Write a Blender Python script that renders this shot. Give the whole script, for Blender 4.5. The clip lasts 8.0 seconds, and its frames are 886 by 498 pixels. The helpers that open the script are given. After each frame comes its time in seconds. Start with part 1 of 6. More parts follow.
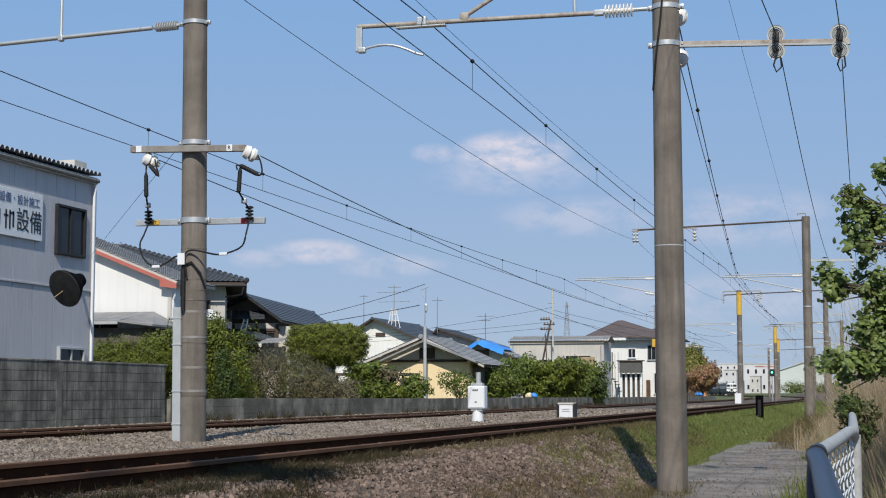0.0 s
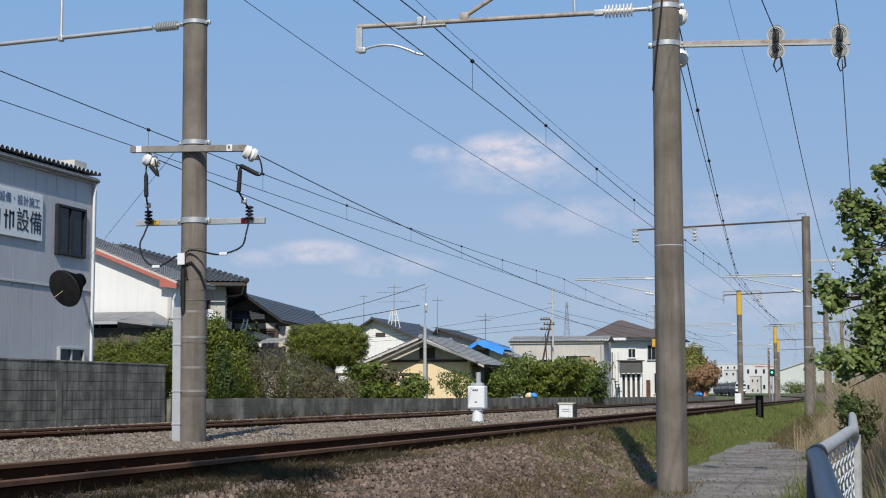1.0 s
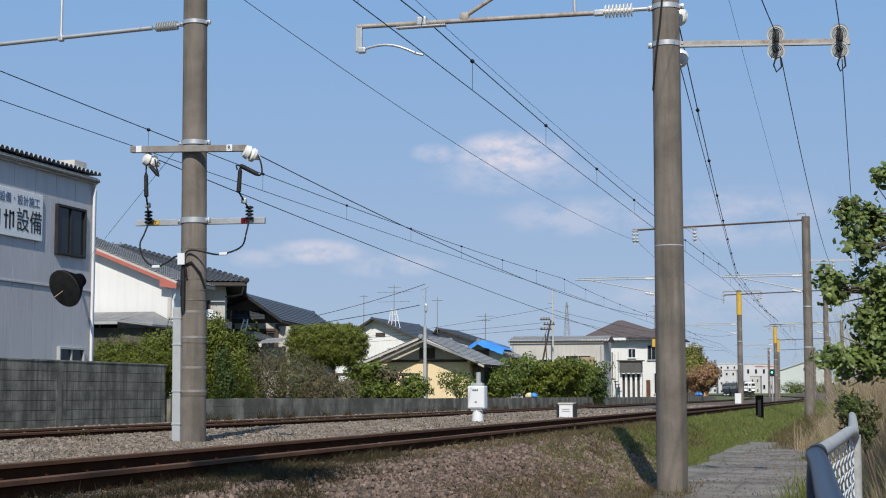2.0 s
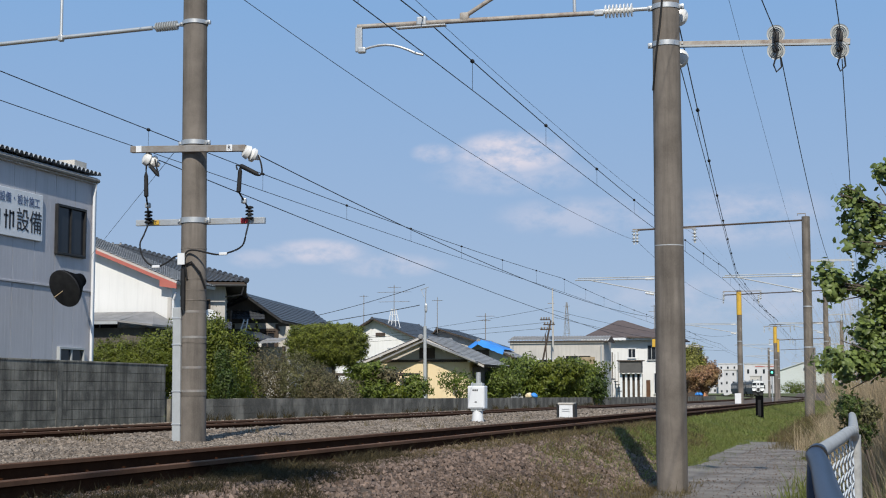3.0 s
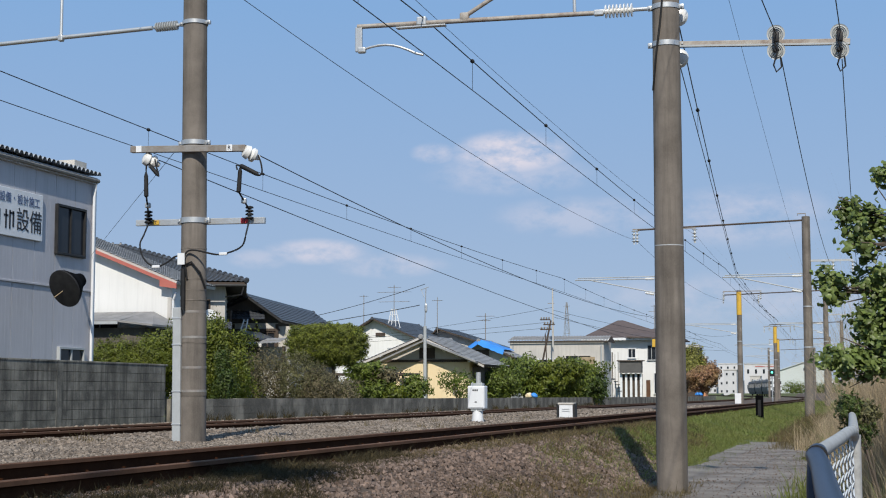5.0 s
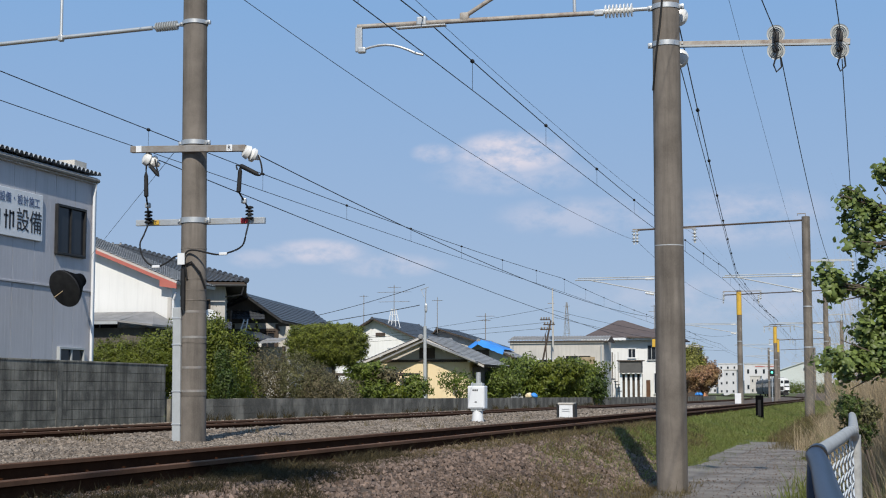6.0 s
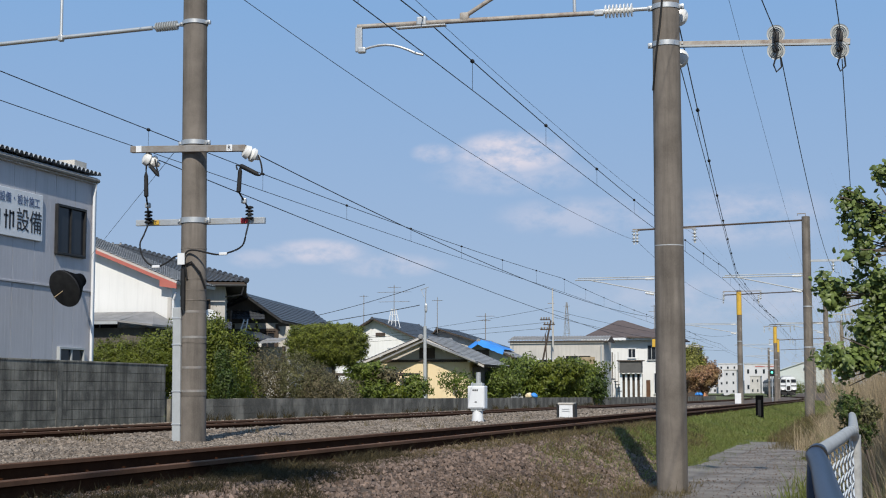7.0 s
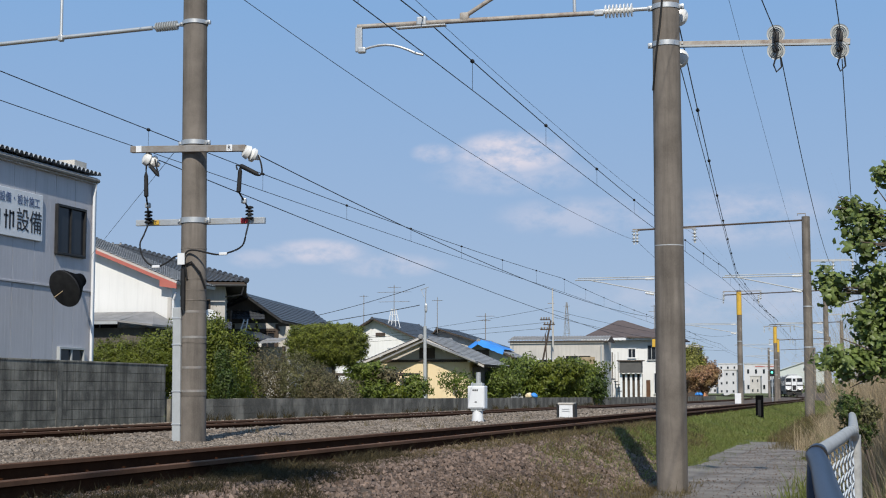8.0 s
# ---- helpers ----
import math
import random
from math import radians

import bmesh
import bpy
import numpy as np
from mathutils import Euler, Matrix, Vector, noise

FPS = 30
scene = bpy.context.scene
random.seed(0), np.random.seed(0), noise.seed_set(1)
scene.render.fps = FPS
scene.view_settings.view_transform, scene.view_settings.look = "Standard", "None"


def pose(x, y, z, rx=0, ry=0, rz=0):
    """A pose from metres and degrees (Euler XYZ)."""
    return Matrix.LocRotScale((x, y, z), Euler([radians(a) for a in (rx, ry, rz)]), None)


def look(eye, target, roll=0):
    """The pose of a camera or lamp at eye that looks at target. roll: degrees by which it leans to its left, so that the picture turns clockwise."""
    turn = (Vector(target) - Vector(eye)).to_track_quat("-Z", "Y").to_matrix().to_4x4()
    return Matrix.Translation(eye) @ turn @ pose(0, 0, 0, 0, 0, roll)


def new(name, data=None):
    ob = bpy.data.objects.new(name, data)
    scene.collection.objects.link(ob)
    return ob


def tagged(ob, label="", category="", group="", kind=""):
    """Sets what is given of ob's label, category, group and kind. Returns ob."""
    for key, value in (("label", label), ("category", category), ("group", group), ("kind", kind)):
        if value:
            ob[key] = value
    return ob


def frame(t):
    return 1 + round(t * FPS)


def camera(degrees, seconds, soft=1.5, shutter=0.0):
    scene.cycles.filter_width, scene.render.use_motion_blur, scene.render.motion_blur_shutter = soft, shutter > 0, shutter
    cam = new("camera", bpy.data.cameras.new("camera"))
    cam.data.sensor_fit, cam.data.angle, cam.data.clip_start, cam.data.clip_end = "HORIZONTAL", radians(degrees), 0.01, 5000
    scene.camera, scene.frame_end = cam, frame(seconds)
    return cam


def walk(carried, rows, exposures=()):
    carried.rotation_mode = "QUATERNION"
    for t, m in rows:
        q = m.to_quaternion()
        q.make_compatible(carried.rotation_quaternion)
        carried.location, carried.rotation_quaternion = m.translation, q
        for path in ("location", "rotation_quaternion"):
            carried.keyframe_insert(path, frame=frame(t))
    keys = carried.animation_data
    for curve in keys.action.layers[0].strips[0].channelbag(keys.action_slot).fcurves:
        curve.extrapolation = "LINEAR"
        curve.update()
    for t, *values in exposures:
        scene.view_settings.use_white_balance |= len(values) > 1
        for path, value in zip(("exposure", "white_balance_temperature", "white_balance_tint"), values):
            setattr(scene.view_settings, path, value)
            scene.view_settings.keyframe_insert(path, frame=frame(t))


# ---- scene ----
cam = camera(32.38, 8.0, soft=1.1)
EYE = (0.0, 0.0, 0.49)
walk(cam, [(0.0, pose(*EYE, 95.416, 0, 15.576)), (8.0, pose(*EYE, 95.416, 0, 15.576))])

# ---- light ----
SUN_EL, SUN_AZ = 42.0, (0.24, -0.97)
scene.view_settings.exposure = -0.12


def node(nt, kind, **values):
    n = nt.nodes.new(kind)
    for key, value in values.items():
        if key in n.inputs:
            n.inputs[key].default_value = value
    return n


def way(u, v):
    """A direction from yaw to the left of the line and height, both in degrees."""
    return Vector((-math.sin(radians(u)) * math.cos(radians(v)), math.cos(radians(u)) * math.cos(radians(v)), math.sin(radians(v))))


def make_world():
    world = bpy.data.worlds.new("sky")
    scene.world = world
    world.use_nodes = True
    nt = world.node_tree
    nt.nodes.clear()
    sky = nt.nodes.new("ShaderNodeTexSky")
    sky.sky_type, sky.sun_disc = "NISHITA", False
    sky.sun_elevation = radians(SUN_EL)
    sky.sun_rotation = math.atan2(SUN_AZ[0], SUN_AZ[1])
    sky.air_density, sky.dust_density, sky.ozone_density = 0.75, 0.0, 3.0
    back = node(nt, "ShaderNodeBackground", Strength=0.098)
    out = nt.nodes.new("ShaderNodeOutputWorld")
    # small fair-weather clouds low over the town
    tc = nt.nodes.new("ShaderNodeTexCoord")
    noise_a = node(nt, "ShaderNodeTexNoise", Scale=42.0, Detail=7.0, Roughness=0.6)
    stretch = nt.nodes.new("ShaderNodeMapping")
    stretch.inputs["Scale"].default_value = (1, 1, 1.8)
    nt.links.new(tc.outputs["Generated"], stretch.inputs["Vector"])
    nt.links.new(stretch.outputs["Vector"], noise_a.inputs["Vector"])
    total = None
    for yaw, up, wide, high, amount in CLOUDS:
        d = way(yaw, up)
        side = Vector((0, 0, 1)).cross(d).normalized()
        top = d.cross(side)
        shift = nt.nodes.new("ShaderNodeVectorMath")
        shift.operation = "SUBTRACT"
        shift.inputs[1].default_value = d
        nt.links.new(tc.outputs["Generated"], shift.inputs[0])
        parts = []
        for axis, size in ((side, wide), (top, high)):
            dot = nt.nodes.new("ShaderNodeVectorMath")
            dot.operation = "DOT_PRODUCT"
            dot.inputs[1].default_value = axis / math.sin(radians(size))
            nt.links.new(shift.outputs["Vector"], dot.inputs[0])
            sq = nt.nodes.new("ShaderNodeMath")
            sq.operation = "MULTIPLY"
            nt.links.new(dot.outputs["Value"], sq.inputs[0])
            nt.links.new(dot.outputs["Value"], sq.inputs[1])
            parts.append(sq)
        add = nt.nodes.new("ShaderNodeMath")
        add.operation = "ADD"
        nt.links.new(parts[0].outputs[0], add.inputs[0])
        nt.links.new(parts[1].outputs[0], add.inputs[1])
        fall = node(nt, "ShaderNodeMapRange")
        fall.interpolation_type = "SMOOTHSTEP"
        fall.inputs["From Min"].default_value, fall.inputs["From Max"].default_value = 1.3, 0.0
        fall.inputs["To Min"].default_value, fall.inputs["To Max"].default_value = 0.0, amount
        nt.links.new(add.outputs[0], fall.inputs["Value"])
        if total is None:
            total = fall
        else:
            most = nt.nodes.new("ShaderNodeMath")
            most.operation = "MAXIMUM"
            nt.links.new(total.outputs[0], most.inputs[0])
            nt.links.new(fall.outputs[0], most.inputs[1])
            total = most
    cut = nt.nodes.new("ShaderNodeMapRange")
    cut.inputs["From Min"].default_value, cut.inputs["From Max"].default_value = 0.34, 0.60
    nt.links.new(noise_a.outputs["Fac"], cut.inputs["Value"])
    mul = nt.nodes.new("ShaderNodeMath")
    mul.operation = "MULTIPLY"
    nt.links.new(total.outputs[0], mul.inputs[0])
    nt.links.new(cut.outputs[0], mul.inputs[1])
    mix = nt.nodes.new("ShaderNodeMix")
    mix.data_type = "RGBA"
    mix.inputs["B"].default_value = CLOUD_COLOUR
    nt.links.new(mul.outputs[0], mix.inputs["Factor"])
    tint = nt.nodes.new("ShaderNodeMix")
    tint.data_type, tint.blend_type = "RGBA", "MULTIPLY"
    tint.inputs["Factor"].default_value, tint.inputs["B"].default_value = 1.0, (0.95, 1.02, 1.08, 1)
    nt.links.new(sky.outputs["Color"], tint.inputs["A"])
    haze = nt.nodes.new("ShaderNodeMix")
    haze.data_type = "RGBA"
    haze.inputs["Factor"].default_value = 0.9
    # the lower air pales towards the horizon
    height = nt.nodes.new("ShaderNodeSeparateXYZ")
    nt.links.new(tc.outputs["Generated"], height.inputs[0])
    rise = nt.nodes.new("ShaderNodeMapRange")
    rise.inputs["From Min"].default_value, rise.inputs["From Max"].default_value = 0.04, 0.25
    nt.links.new(height.outputs["Z"], rise.inputs["Value"])
    air = nt.nodes.new("ShaderNodeMix")
    air.data_type = "RGBA"
    air.inputs["A"].default_value, air.inputs["B"].default_value = (4.05, 5.2, 7.1, 1), (2.7, 4.75, 8.0, 1)
    nt.links.new(rise.outputs[0], air.inputs["Factor"])
    nt.links.new(air.outputs["Result"], haze.inputs["B"])
    nt.links.new(tint.outputs["Result"], haze.inputs["A"])
    nt.links.new(haze.outputs["Result"], mix.inputs["A"])
    nt.links.new(mix.outputs["Result"], back.inputs["Color"])
    nt.links.new(back.outputs[0], out.inputs["Surface"])


# yaw, height, half width, half height in degrees, thickness
CLOUDS = ((13.0, 9.0, 2.3, 0.85, 0.95), (15.9, 9.0, 0.9, 0.42, 0.5), (20.3, 5.3, 2.0, 0.5, 0.65), (17.6, 4.8, 2.2, 0.5, 0.4),
          (10.5, 6.6, 3.2, 0.8, 0.35), (4.4, 6.5, 3.5, 1.2, 0.35), (22.5, 5.0, 1.2, 0.4, 0.35), (5.0, 3.5, 6.0, 1.0, 0.3), (13.0, 8.2, 3.2, 0.8, 0.35))
CLOUD_COLOUR = (8.3, 7.9, 8.8, 1)
make_world()
sun = new("sun", bpy.data.lights.new("sun", "SUN"))
sun.data.energy, sun.data.angle, sun.data.color = 5.0, radians(0.53), (1.0, 0.93, 0.82)
h = math.cos(radians(SUN_EL))
sun.matrix_world = look((h * SUN_AZ[0] * 50, h * SUN_AZ[1] * 50, math.sin(radians(SUN_EL)) * 50), (0, 0, 0))


# ---- materials ----
def material(name, base, rough=0.8, metal=0.0, second=None, scale=6.0, mixing=0.6, fine=60.0, fine_amount=0.12, bump=0.2, bump_scale=40.0,
             streak=0.0, streak_scale=7.0, streak_edge=(0.47, 0.68), streak_long=0.06, vary=0.0, island=0.0, spec=0.4, stretch=(1, 1, 1), through_light=0.0, placed=False):
    """A surface of two colours mixed by noise at one scale, with grain at a finer one, relief, rain streaks and variation from piece to piece."""
    m = bpy.data.materials.new(name)
    m.use_nodes = True
    nt = m.node_tree
    p = nt.nodes["Principled BSDF"]
    p.inputs["Roughness"].default_value, p.inputs["Metallic"].default_value = rough, metal
    p.inputs["Specular IOR Level"].default_value = spec
    tc = nt.nodes.new("ShaderNodeTexCoord")
    mp = nt.nodes.new("ShaderNodeMapping")
    mp.inputs["Scale"].default_value = stretch
    nt.links.new(tc.outputs["Object"], mp.inputs["Vector"])
    info = nt.nodes.new("ShaderNodeObjectInfo")
    # shift the pattern from object to object
    off = nt.nodes.new("ShaderNodeVectorMath")
    off.operation = "ADD"
    rnd = nt.nodes.new("ShaderNodeMath")
    rnd.operation = "MULTIPLY"
    rnd.inputs[1].default_value = 37.0
    nt.links.new(info.outputs["Random"], rnd.inputs[0])
    nt.links.new(mp.outputs["Vector"], off.inputs[0])
    nt.links.new(rnd.outputs[0], off.inputs[1])
    vec = off.outputs["Vector"]
    if placed:
        # one pattern that runs on from piece to piece
        spot = nt.nodes.new("ShaderNodeNewGeometry")
        vec = spot.outputs["Position"]

    def noise_node(s, detail=5.0):
        n = node(nt, "ShaderNodeTexNoise", Scale=s, Detail=detail, Roughness=0.6)
        nt.links.new(vec, n.inputs["Vector"])
        return n.outputs["Fac"]

    def ramp(value, lo, hi):
        r = nt.nodes.new("ShaderNodeMapRange")
        r.inputs["From Min"].default_value, r.inputs["From Max"].default_value = lo, hi
        nt.links.new(value, r.inputs["Value"])
        return r.outputs[0]

    def blend(a, b, fac, kind="MIX"):
        x = nt.nodes.new("ShaderNodeMix")
        x.data_type, x.blend_type = "RGBA", kind
        for key, value in (("A", a), ("B", b), ("Factor", fac)):
            if isinstance(value, (tuple, float, int)):
                x.inputs[key].default_value = (*value, 1) if isinstance(value, tuple) else value
            else:
                nt.links.new(value, x.inputs[key])
        return x.outputs["Result"]

    def scaled(value, amount):
        q = nt.nodes.new("ShaderNodeMath")
        q.operation = "MULTIPLY"
        q.inputs[1].default_value = amount
        nt.links.new(value, q.inputs[0])
        return q.outputs[0]

    colour = base
    second = second or tuple(c * 0.72 for c in base)
    colour = blend(base, second, scaled(ramp(noise_node(scale), 0.38, 0.66), mixing))
    if streak:
        mp2 = nt.nodes.new("ShaderNodeMapping")
        mp2.inputs["Scale"].default_value = (1, 1, streak_long)
        nt.links.new(vec, mp2.inputs["Vector"])
        n2 = node(nt, "ShaderNodeTexNoise", Scale=streak_scale, Detail=6.0, Roughness=0.65)
        nt.links.new(mp2.outputs["Vector"], n2.inputs["Vector"])
        colour = blend(colour, tuple(c * 0.2 for c in base), scaled(ramp(n2.outputs["Fac"], *streak_edge), streak))
    if fine_amount:
        colour = blend(colour, tuple(min(1, c * 1.5) for c in base), scaled(ramp(noise_node(fine, 3.0), 0.35, 0.75), fine_amount * 2))
        colour = blend(colour, tuple(c * 0.3 for c in base), scaled(ramp(noise_node(fine * 0.6, 3.0), 0.55, 0.85), fine_amount * 3))
    if vary or island:
        geo_n = nt.nodes.new("ShaderNodeNewGeometry")
        for source, amount in ((info.outputs["Random"], vary), (geo_n.outputs["Random Per Island"], island)):
            if amount:
                hs = nt.nodes.new("ShaderNodeHueSaturation")
                r = nt.nodes.new("ShaderNodeMapRange")
                r.inputs["To Min"].default_value, r.inputs["To Max"].default_value = 1 - amount, 1 + amount
                nt.links.new(source, r.inputs["Value"])
                nt.links.new(r.outputs[0], hs.inputs["Value"])
                nt.links.new(colour, hs.inputs["Color"])
                colour = hs.outputs["Color"]
    nt.links.new(colour, p.inputs["Base Color"])
    if bump:
        b = node(nt, "ShaderNodeBump", Strength=bump, Distance=0.01)
        nt.links.new(noise_node(bump_scale), b.inputs["Height"])
        nt.links.new(b.outputs["Normal"], p.inputs["Normal"])
    if through_light:
        tr = nt.nodes.new("ShaderNodeBsdfTranslucent")
        nt.links.new(colour, tr.inputs["Color"])
        ms = node(nt, "ShaderNodeMixShader", Fac=through_light)
        out = nt.nodes["Material Output"]
        nt.links.new(p.outputs[0], ms.inputs[1])
        nt.links.new(tr.outputs[0], ms.inputs[2])
        nt.links.new(ms.outputs[0], out.inputs["Surface"])
    return m


MAT = {}


def mats():
    a = MAT
    a["concrete_pole"] = material("weathered pole concrete", (0.19, 0.166, 0.143), 0.9, second=(0.092, 0.079, 0.066), scale=1.6, mixing=0.85, fine=90, fine_amount=0.08, streak=0.6, bump=0.25, bump_scale=120)
    a["galv"] = material("galvanised steel", (0.50, 0.52, 0.53), 0.45, 0.6, second=(0.38, 0.39, 0.40), scale=9, fine_amount=0.05, bump=0.05)
    a["old_galv"] = material("weathered galvanised steel", (0.27, 0.26, 0.245), 0.6, 0.3, second=(0.17, 0.125, 0.09), scale=7, mixing=0.7, fine_amount=0.1, bump=0.1)
    a["rusty"] = material("rust-streaked steel pipe", (0.36, 0.335, 0.30), 0.7, 0.2, second=(0.16, 0.10, 0.07), scale=7, mixing=0.75, fine_amount=0.15, bump=0.15)
    a["rust"] = material("rail rust", (0.050, 0.022, 0.011), 0.95, 0.0, second=(0.022, 0.010, 0.006), scale=4, fine=80, fine_amount=0.15, bump=0.3, bump_scale=150, spec=0.04)
    a["railhead"] = material("brown rail head", (0.125, 0.068, 0.042), 0.8, 0.0, second=(0.065, 0.034, 0.021), scale=3, fine_amount=0.1, bump=0.1, spec=0.1)
    a["porcelain"] = material("white porcelain", (0.72, 0.72, 0.70), 0.2, second=(0.5, 0.49, 0.46), scale=12, mixing=0.4, fine_amount=0.02, bump=0.0, spec=0.6)
    a["disc"] = material("greyed glass-like disc", (0.50, 0.52, 0.52), 0.15, second=(0.34, 0.36, 0.36), scale=30, mixing=0.5, fine_amount=0.0, bump=0, spec=0.6)
    a["wire"] = material("dark weathered wire", (0.030, 0.029, 0.03), 0.6, 0.3, fine_amount=0.0, bump=0)
    a["rubber"] = material("black rubber", (0.005, 0.005, 0.006), 0.75, second=(0.022, 0.022, 0.022), fine_amount=0.05, bump=0.1)
    a["ballast_grey"] = material("grey crushed stone", (0.178, 0.150, 0.124), 0.95, second=(0.10, 0.072, 0.050), scale=0.6, fine=25, fine_amount=0.2, bump=0.5, island=0.6)
    a["ballast"] = material("crushed stone", (0.155, 0.114, 0.092), 0.95, second=(0.06, 0.040, 0.030), scale=0.9, fine=25, fine_amount=0.2, bump=0.5, island=0.55)
    a["block"] = material("stained concrete block", (0.215, 0.203, 0.168), 0.95, second=(0.045, 0.044, 0.038), scale=2.3, mixing=0.95, fine=50, fine_amount=0.16, streak=0.85, streak_scale=6.5, streak_edge=(0.46, 0.60), vary=0.10, placed=True, bump=0.35, bump_scale=110)
    a["old_concrete"] = material("old concrete", (0.26, 0.235, 0.19), 0.95, second=(0.05, 0.046, 0.037), scale=1.6, mixing=0.9, fine=40, fine_amount=0.16, streak=0.85, streak_scale=1.1, streak_edge=(0.47, 0.57), streak_long=0.45, vary=0.10, placed=True, bump=0.3)
    a["siding"] = material("pale painted metal siding", (0.44, 0.44, 0.47), 0.55, second=(0.37, 0.37, 0.40), scale=0.8, mixing=0.5, fine_amount=0.03, streak=0.12, bump=0.02)
    a["white_wall"] = material("white render", (0.71, 0.71, 0.695), 0.85, second=(0.63, 0.63, 0.615), scale=0.6, mixing=0.5, fine_amount=0.03, streak=0.10, bump=0.1)
    a["cream_wall"] = material("cream render", (0.74, 0.60, 0.38), 0.85, second=(0.66, 0.52, 0.33), scale=0.7, mixing=0.5, fine_amount=0.03, streak=0.08, bump=0.1)
    a["grey_wall"] = material("greyish render", (0.50, 0.48, 0.45), 0.88, second=(0.38, 0.365, 0.34), scale=0.7, mixing=0.6, fine_amount=0.05, streak=0.2, bump=0.1)
    a["beige_wall"] = material("beige render", (0.52, 0.49, 0.44), 0.88, second=(0.42, 0.395, 0.35), scale=0.7, mixing=0.6, fine_amount=0.05, streak=0.2, bump=0.1)
    a["dark_wood"] = material("dark timber", (0.07, 0.05, 0.038), 0.75, second=(0.035, 0.026, 0.02), scale=5, fine_amount=0.1, bump=0.2)
    a["roof_dark"] = material("dark glazed roof tile", (0.062, 0.068, 0.078), 0.42, second=(0.035, 0.038, 0.045), scale=1.4, fine=30, fine_amount=0.1, bump=0.1, island=0.25)
    a["roof_grey"] = material("grey roof tile", (0.25, 0.25, 0.25), 0.6, second=(0.13, 0.133, 0.14), scale=1.2, fine=30, fine_amount=0.1, bump=0.1, island=0.2)
    a["roof_brown"] = material("brown roof slate", (0.105, 0.078, 0.068), 0.7, second=(0.07, 0.05, 0.045), scale=1.2, fine_amount=0.08, bump=0.1)
    a["roof_metal"] = material("weathered corrugated sheet", (0.26, 0.255, 0.25), 0.7, 0.1, second=(0.15, 0.145, 0.14), scale=1.5, mixing=0.7, fine_amount=0.06, bump=0.05)
    a["red"] = material("faded red paint", (0.42, 0.13, 0.10), 0.6, second=(0.36, 0.10, 0.08), scale=3, fine_amount=0.05, bump=0.05)
    a["blue_sheet"] = material("blue tarpaulin", (0.045, 0.24, 0.66), 0.45, second=(0.03, 0.17, 0.52), scale=3, fine_amount=0.04, bump=0.5, bump_scale=5)
    a["yellow"] = material("yellow plate", (0.60, 0.37, 0.04), 0.6, second=(0.42, 0.26, 0.05), scale=5, fine_amount=0.05, bump=0)
    a["white_paint"] = material("white painted steel", (0.70, 0.715, 0.73), 0.45, second=(0.58, 0.60, 0.60), scale=3, mixing=0.4, fine_amount=0.02, bump=0.02, streak=0.06)
    a["grey_paint"] = material("light grey paint", (0.37, 0.39, 0.40), 0.5, second=(0.30, 0.315, 0.32), scale=5, fine_amount=0.05, bump=0.03)
    a["dark_paint"] = material("near-black paint", (0.010, 0.010, 0.011), 0.6, second=(0.03, 0.03, 0.03), fine_amount=0.03, bump=0.03)
    a["navy"] = material("navy pipe coating", (0.009, 0.015, 0.036), 0.4, second=(0.016, 0.022, 0.045), scale=12, fine_amount=0.05, bump=0.08)
    a["pipe_white"] = material("dulled white pipe", (0.36, 0.365, 0.36), 0.6, second=(0.22, 0.215, 0.20), scale=18, mixing=0.7, fine_amount=0.1, bump=0.08)
    a["fence_wire"] = material("white coated wire", (0.52, 0.55, 0.57), 0.5, second=(0.36, 0.38, 0.40), scale=14, fine_amount=0.05, bump=0)
    a["mortar"] = material("dark mortar", (0.07, 0.069, 0.06), 0.95, fine_amount=0.1, bump=0.2)
    a["matt_black"] = material("matt black horn", (0.0025, 0.0025, 0.003), 1.0, fine_amount=0.0, bump=0, spec=0.08)
    a["dim_wall"] = material("dim weathered timber and shaded wall", (0.13, 0.115, 0.10), 0.85, second=(0.07, 0.06, 0.05), scale=1.5, fine_amount=0.08, streak=0.3, bump=0.1)
    a["ink"] = material("dark lettering", (0.02, 0.022, 0.03), 0.6, fine_amount=0, bump=0)
    a["blue_ink"] = material("blue-grey lettering", (0.10, 0.14, 0.26), 0.6, fine_amount=0, bump=0)
    a["leaf_dark"] = material("dark green leaf", (0.064, 0.092, 0.016), 0.5, second=(0.032, 0.062, 0.014), scale=2, fine_amount=0.0, bump=0, island=0.5, through_light=0.25)
    a["leaf_mid"] = material("green leaf", (0.14, 0.18, 0.030), 0.5, second=(0.055, 0.085, 0.016), scale=1.2, fine_amount=0.0, bump=0, island=0.55, through_light=0.3)
    a["leaf_fresh"] = material("yellow-green leaf", (0.142, 0.168, 0.019), 0.5, second=(0.045, 0.064, 0.010), scale=1.5, fine_amount=0.0, bump=0, island=0.45, through_light=0.3)
    a["leaf_tree"] = material("broad green leaf", (0.155, 0.20, 0.055), 0.45, second=(0.08, 0.12, 0.03), scale=6, fine_amount=0.03, bump=0.1, island=0.4, through_light=0.3)
    a["leaf_olive"] = material("olive-brown leaf", (0.125, 0.12, 0.05), 0.7, second=(0.075, 0.075, 0.035), scale=2, fine_amount=0.0, bump=0, island=0.6, through_light=0.15)
    a["leaf_pine"] = material("clipped conifer", (0.15, 0.172, 0.020), 0.6, second=(0.04, 0.058, 0.010), scale=3.5, fine_amount=0.0, bump=0, island=0.65, through_light=0.2)
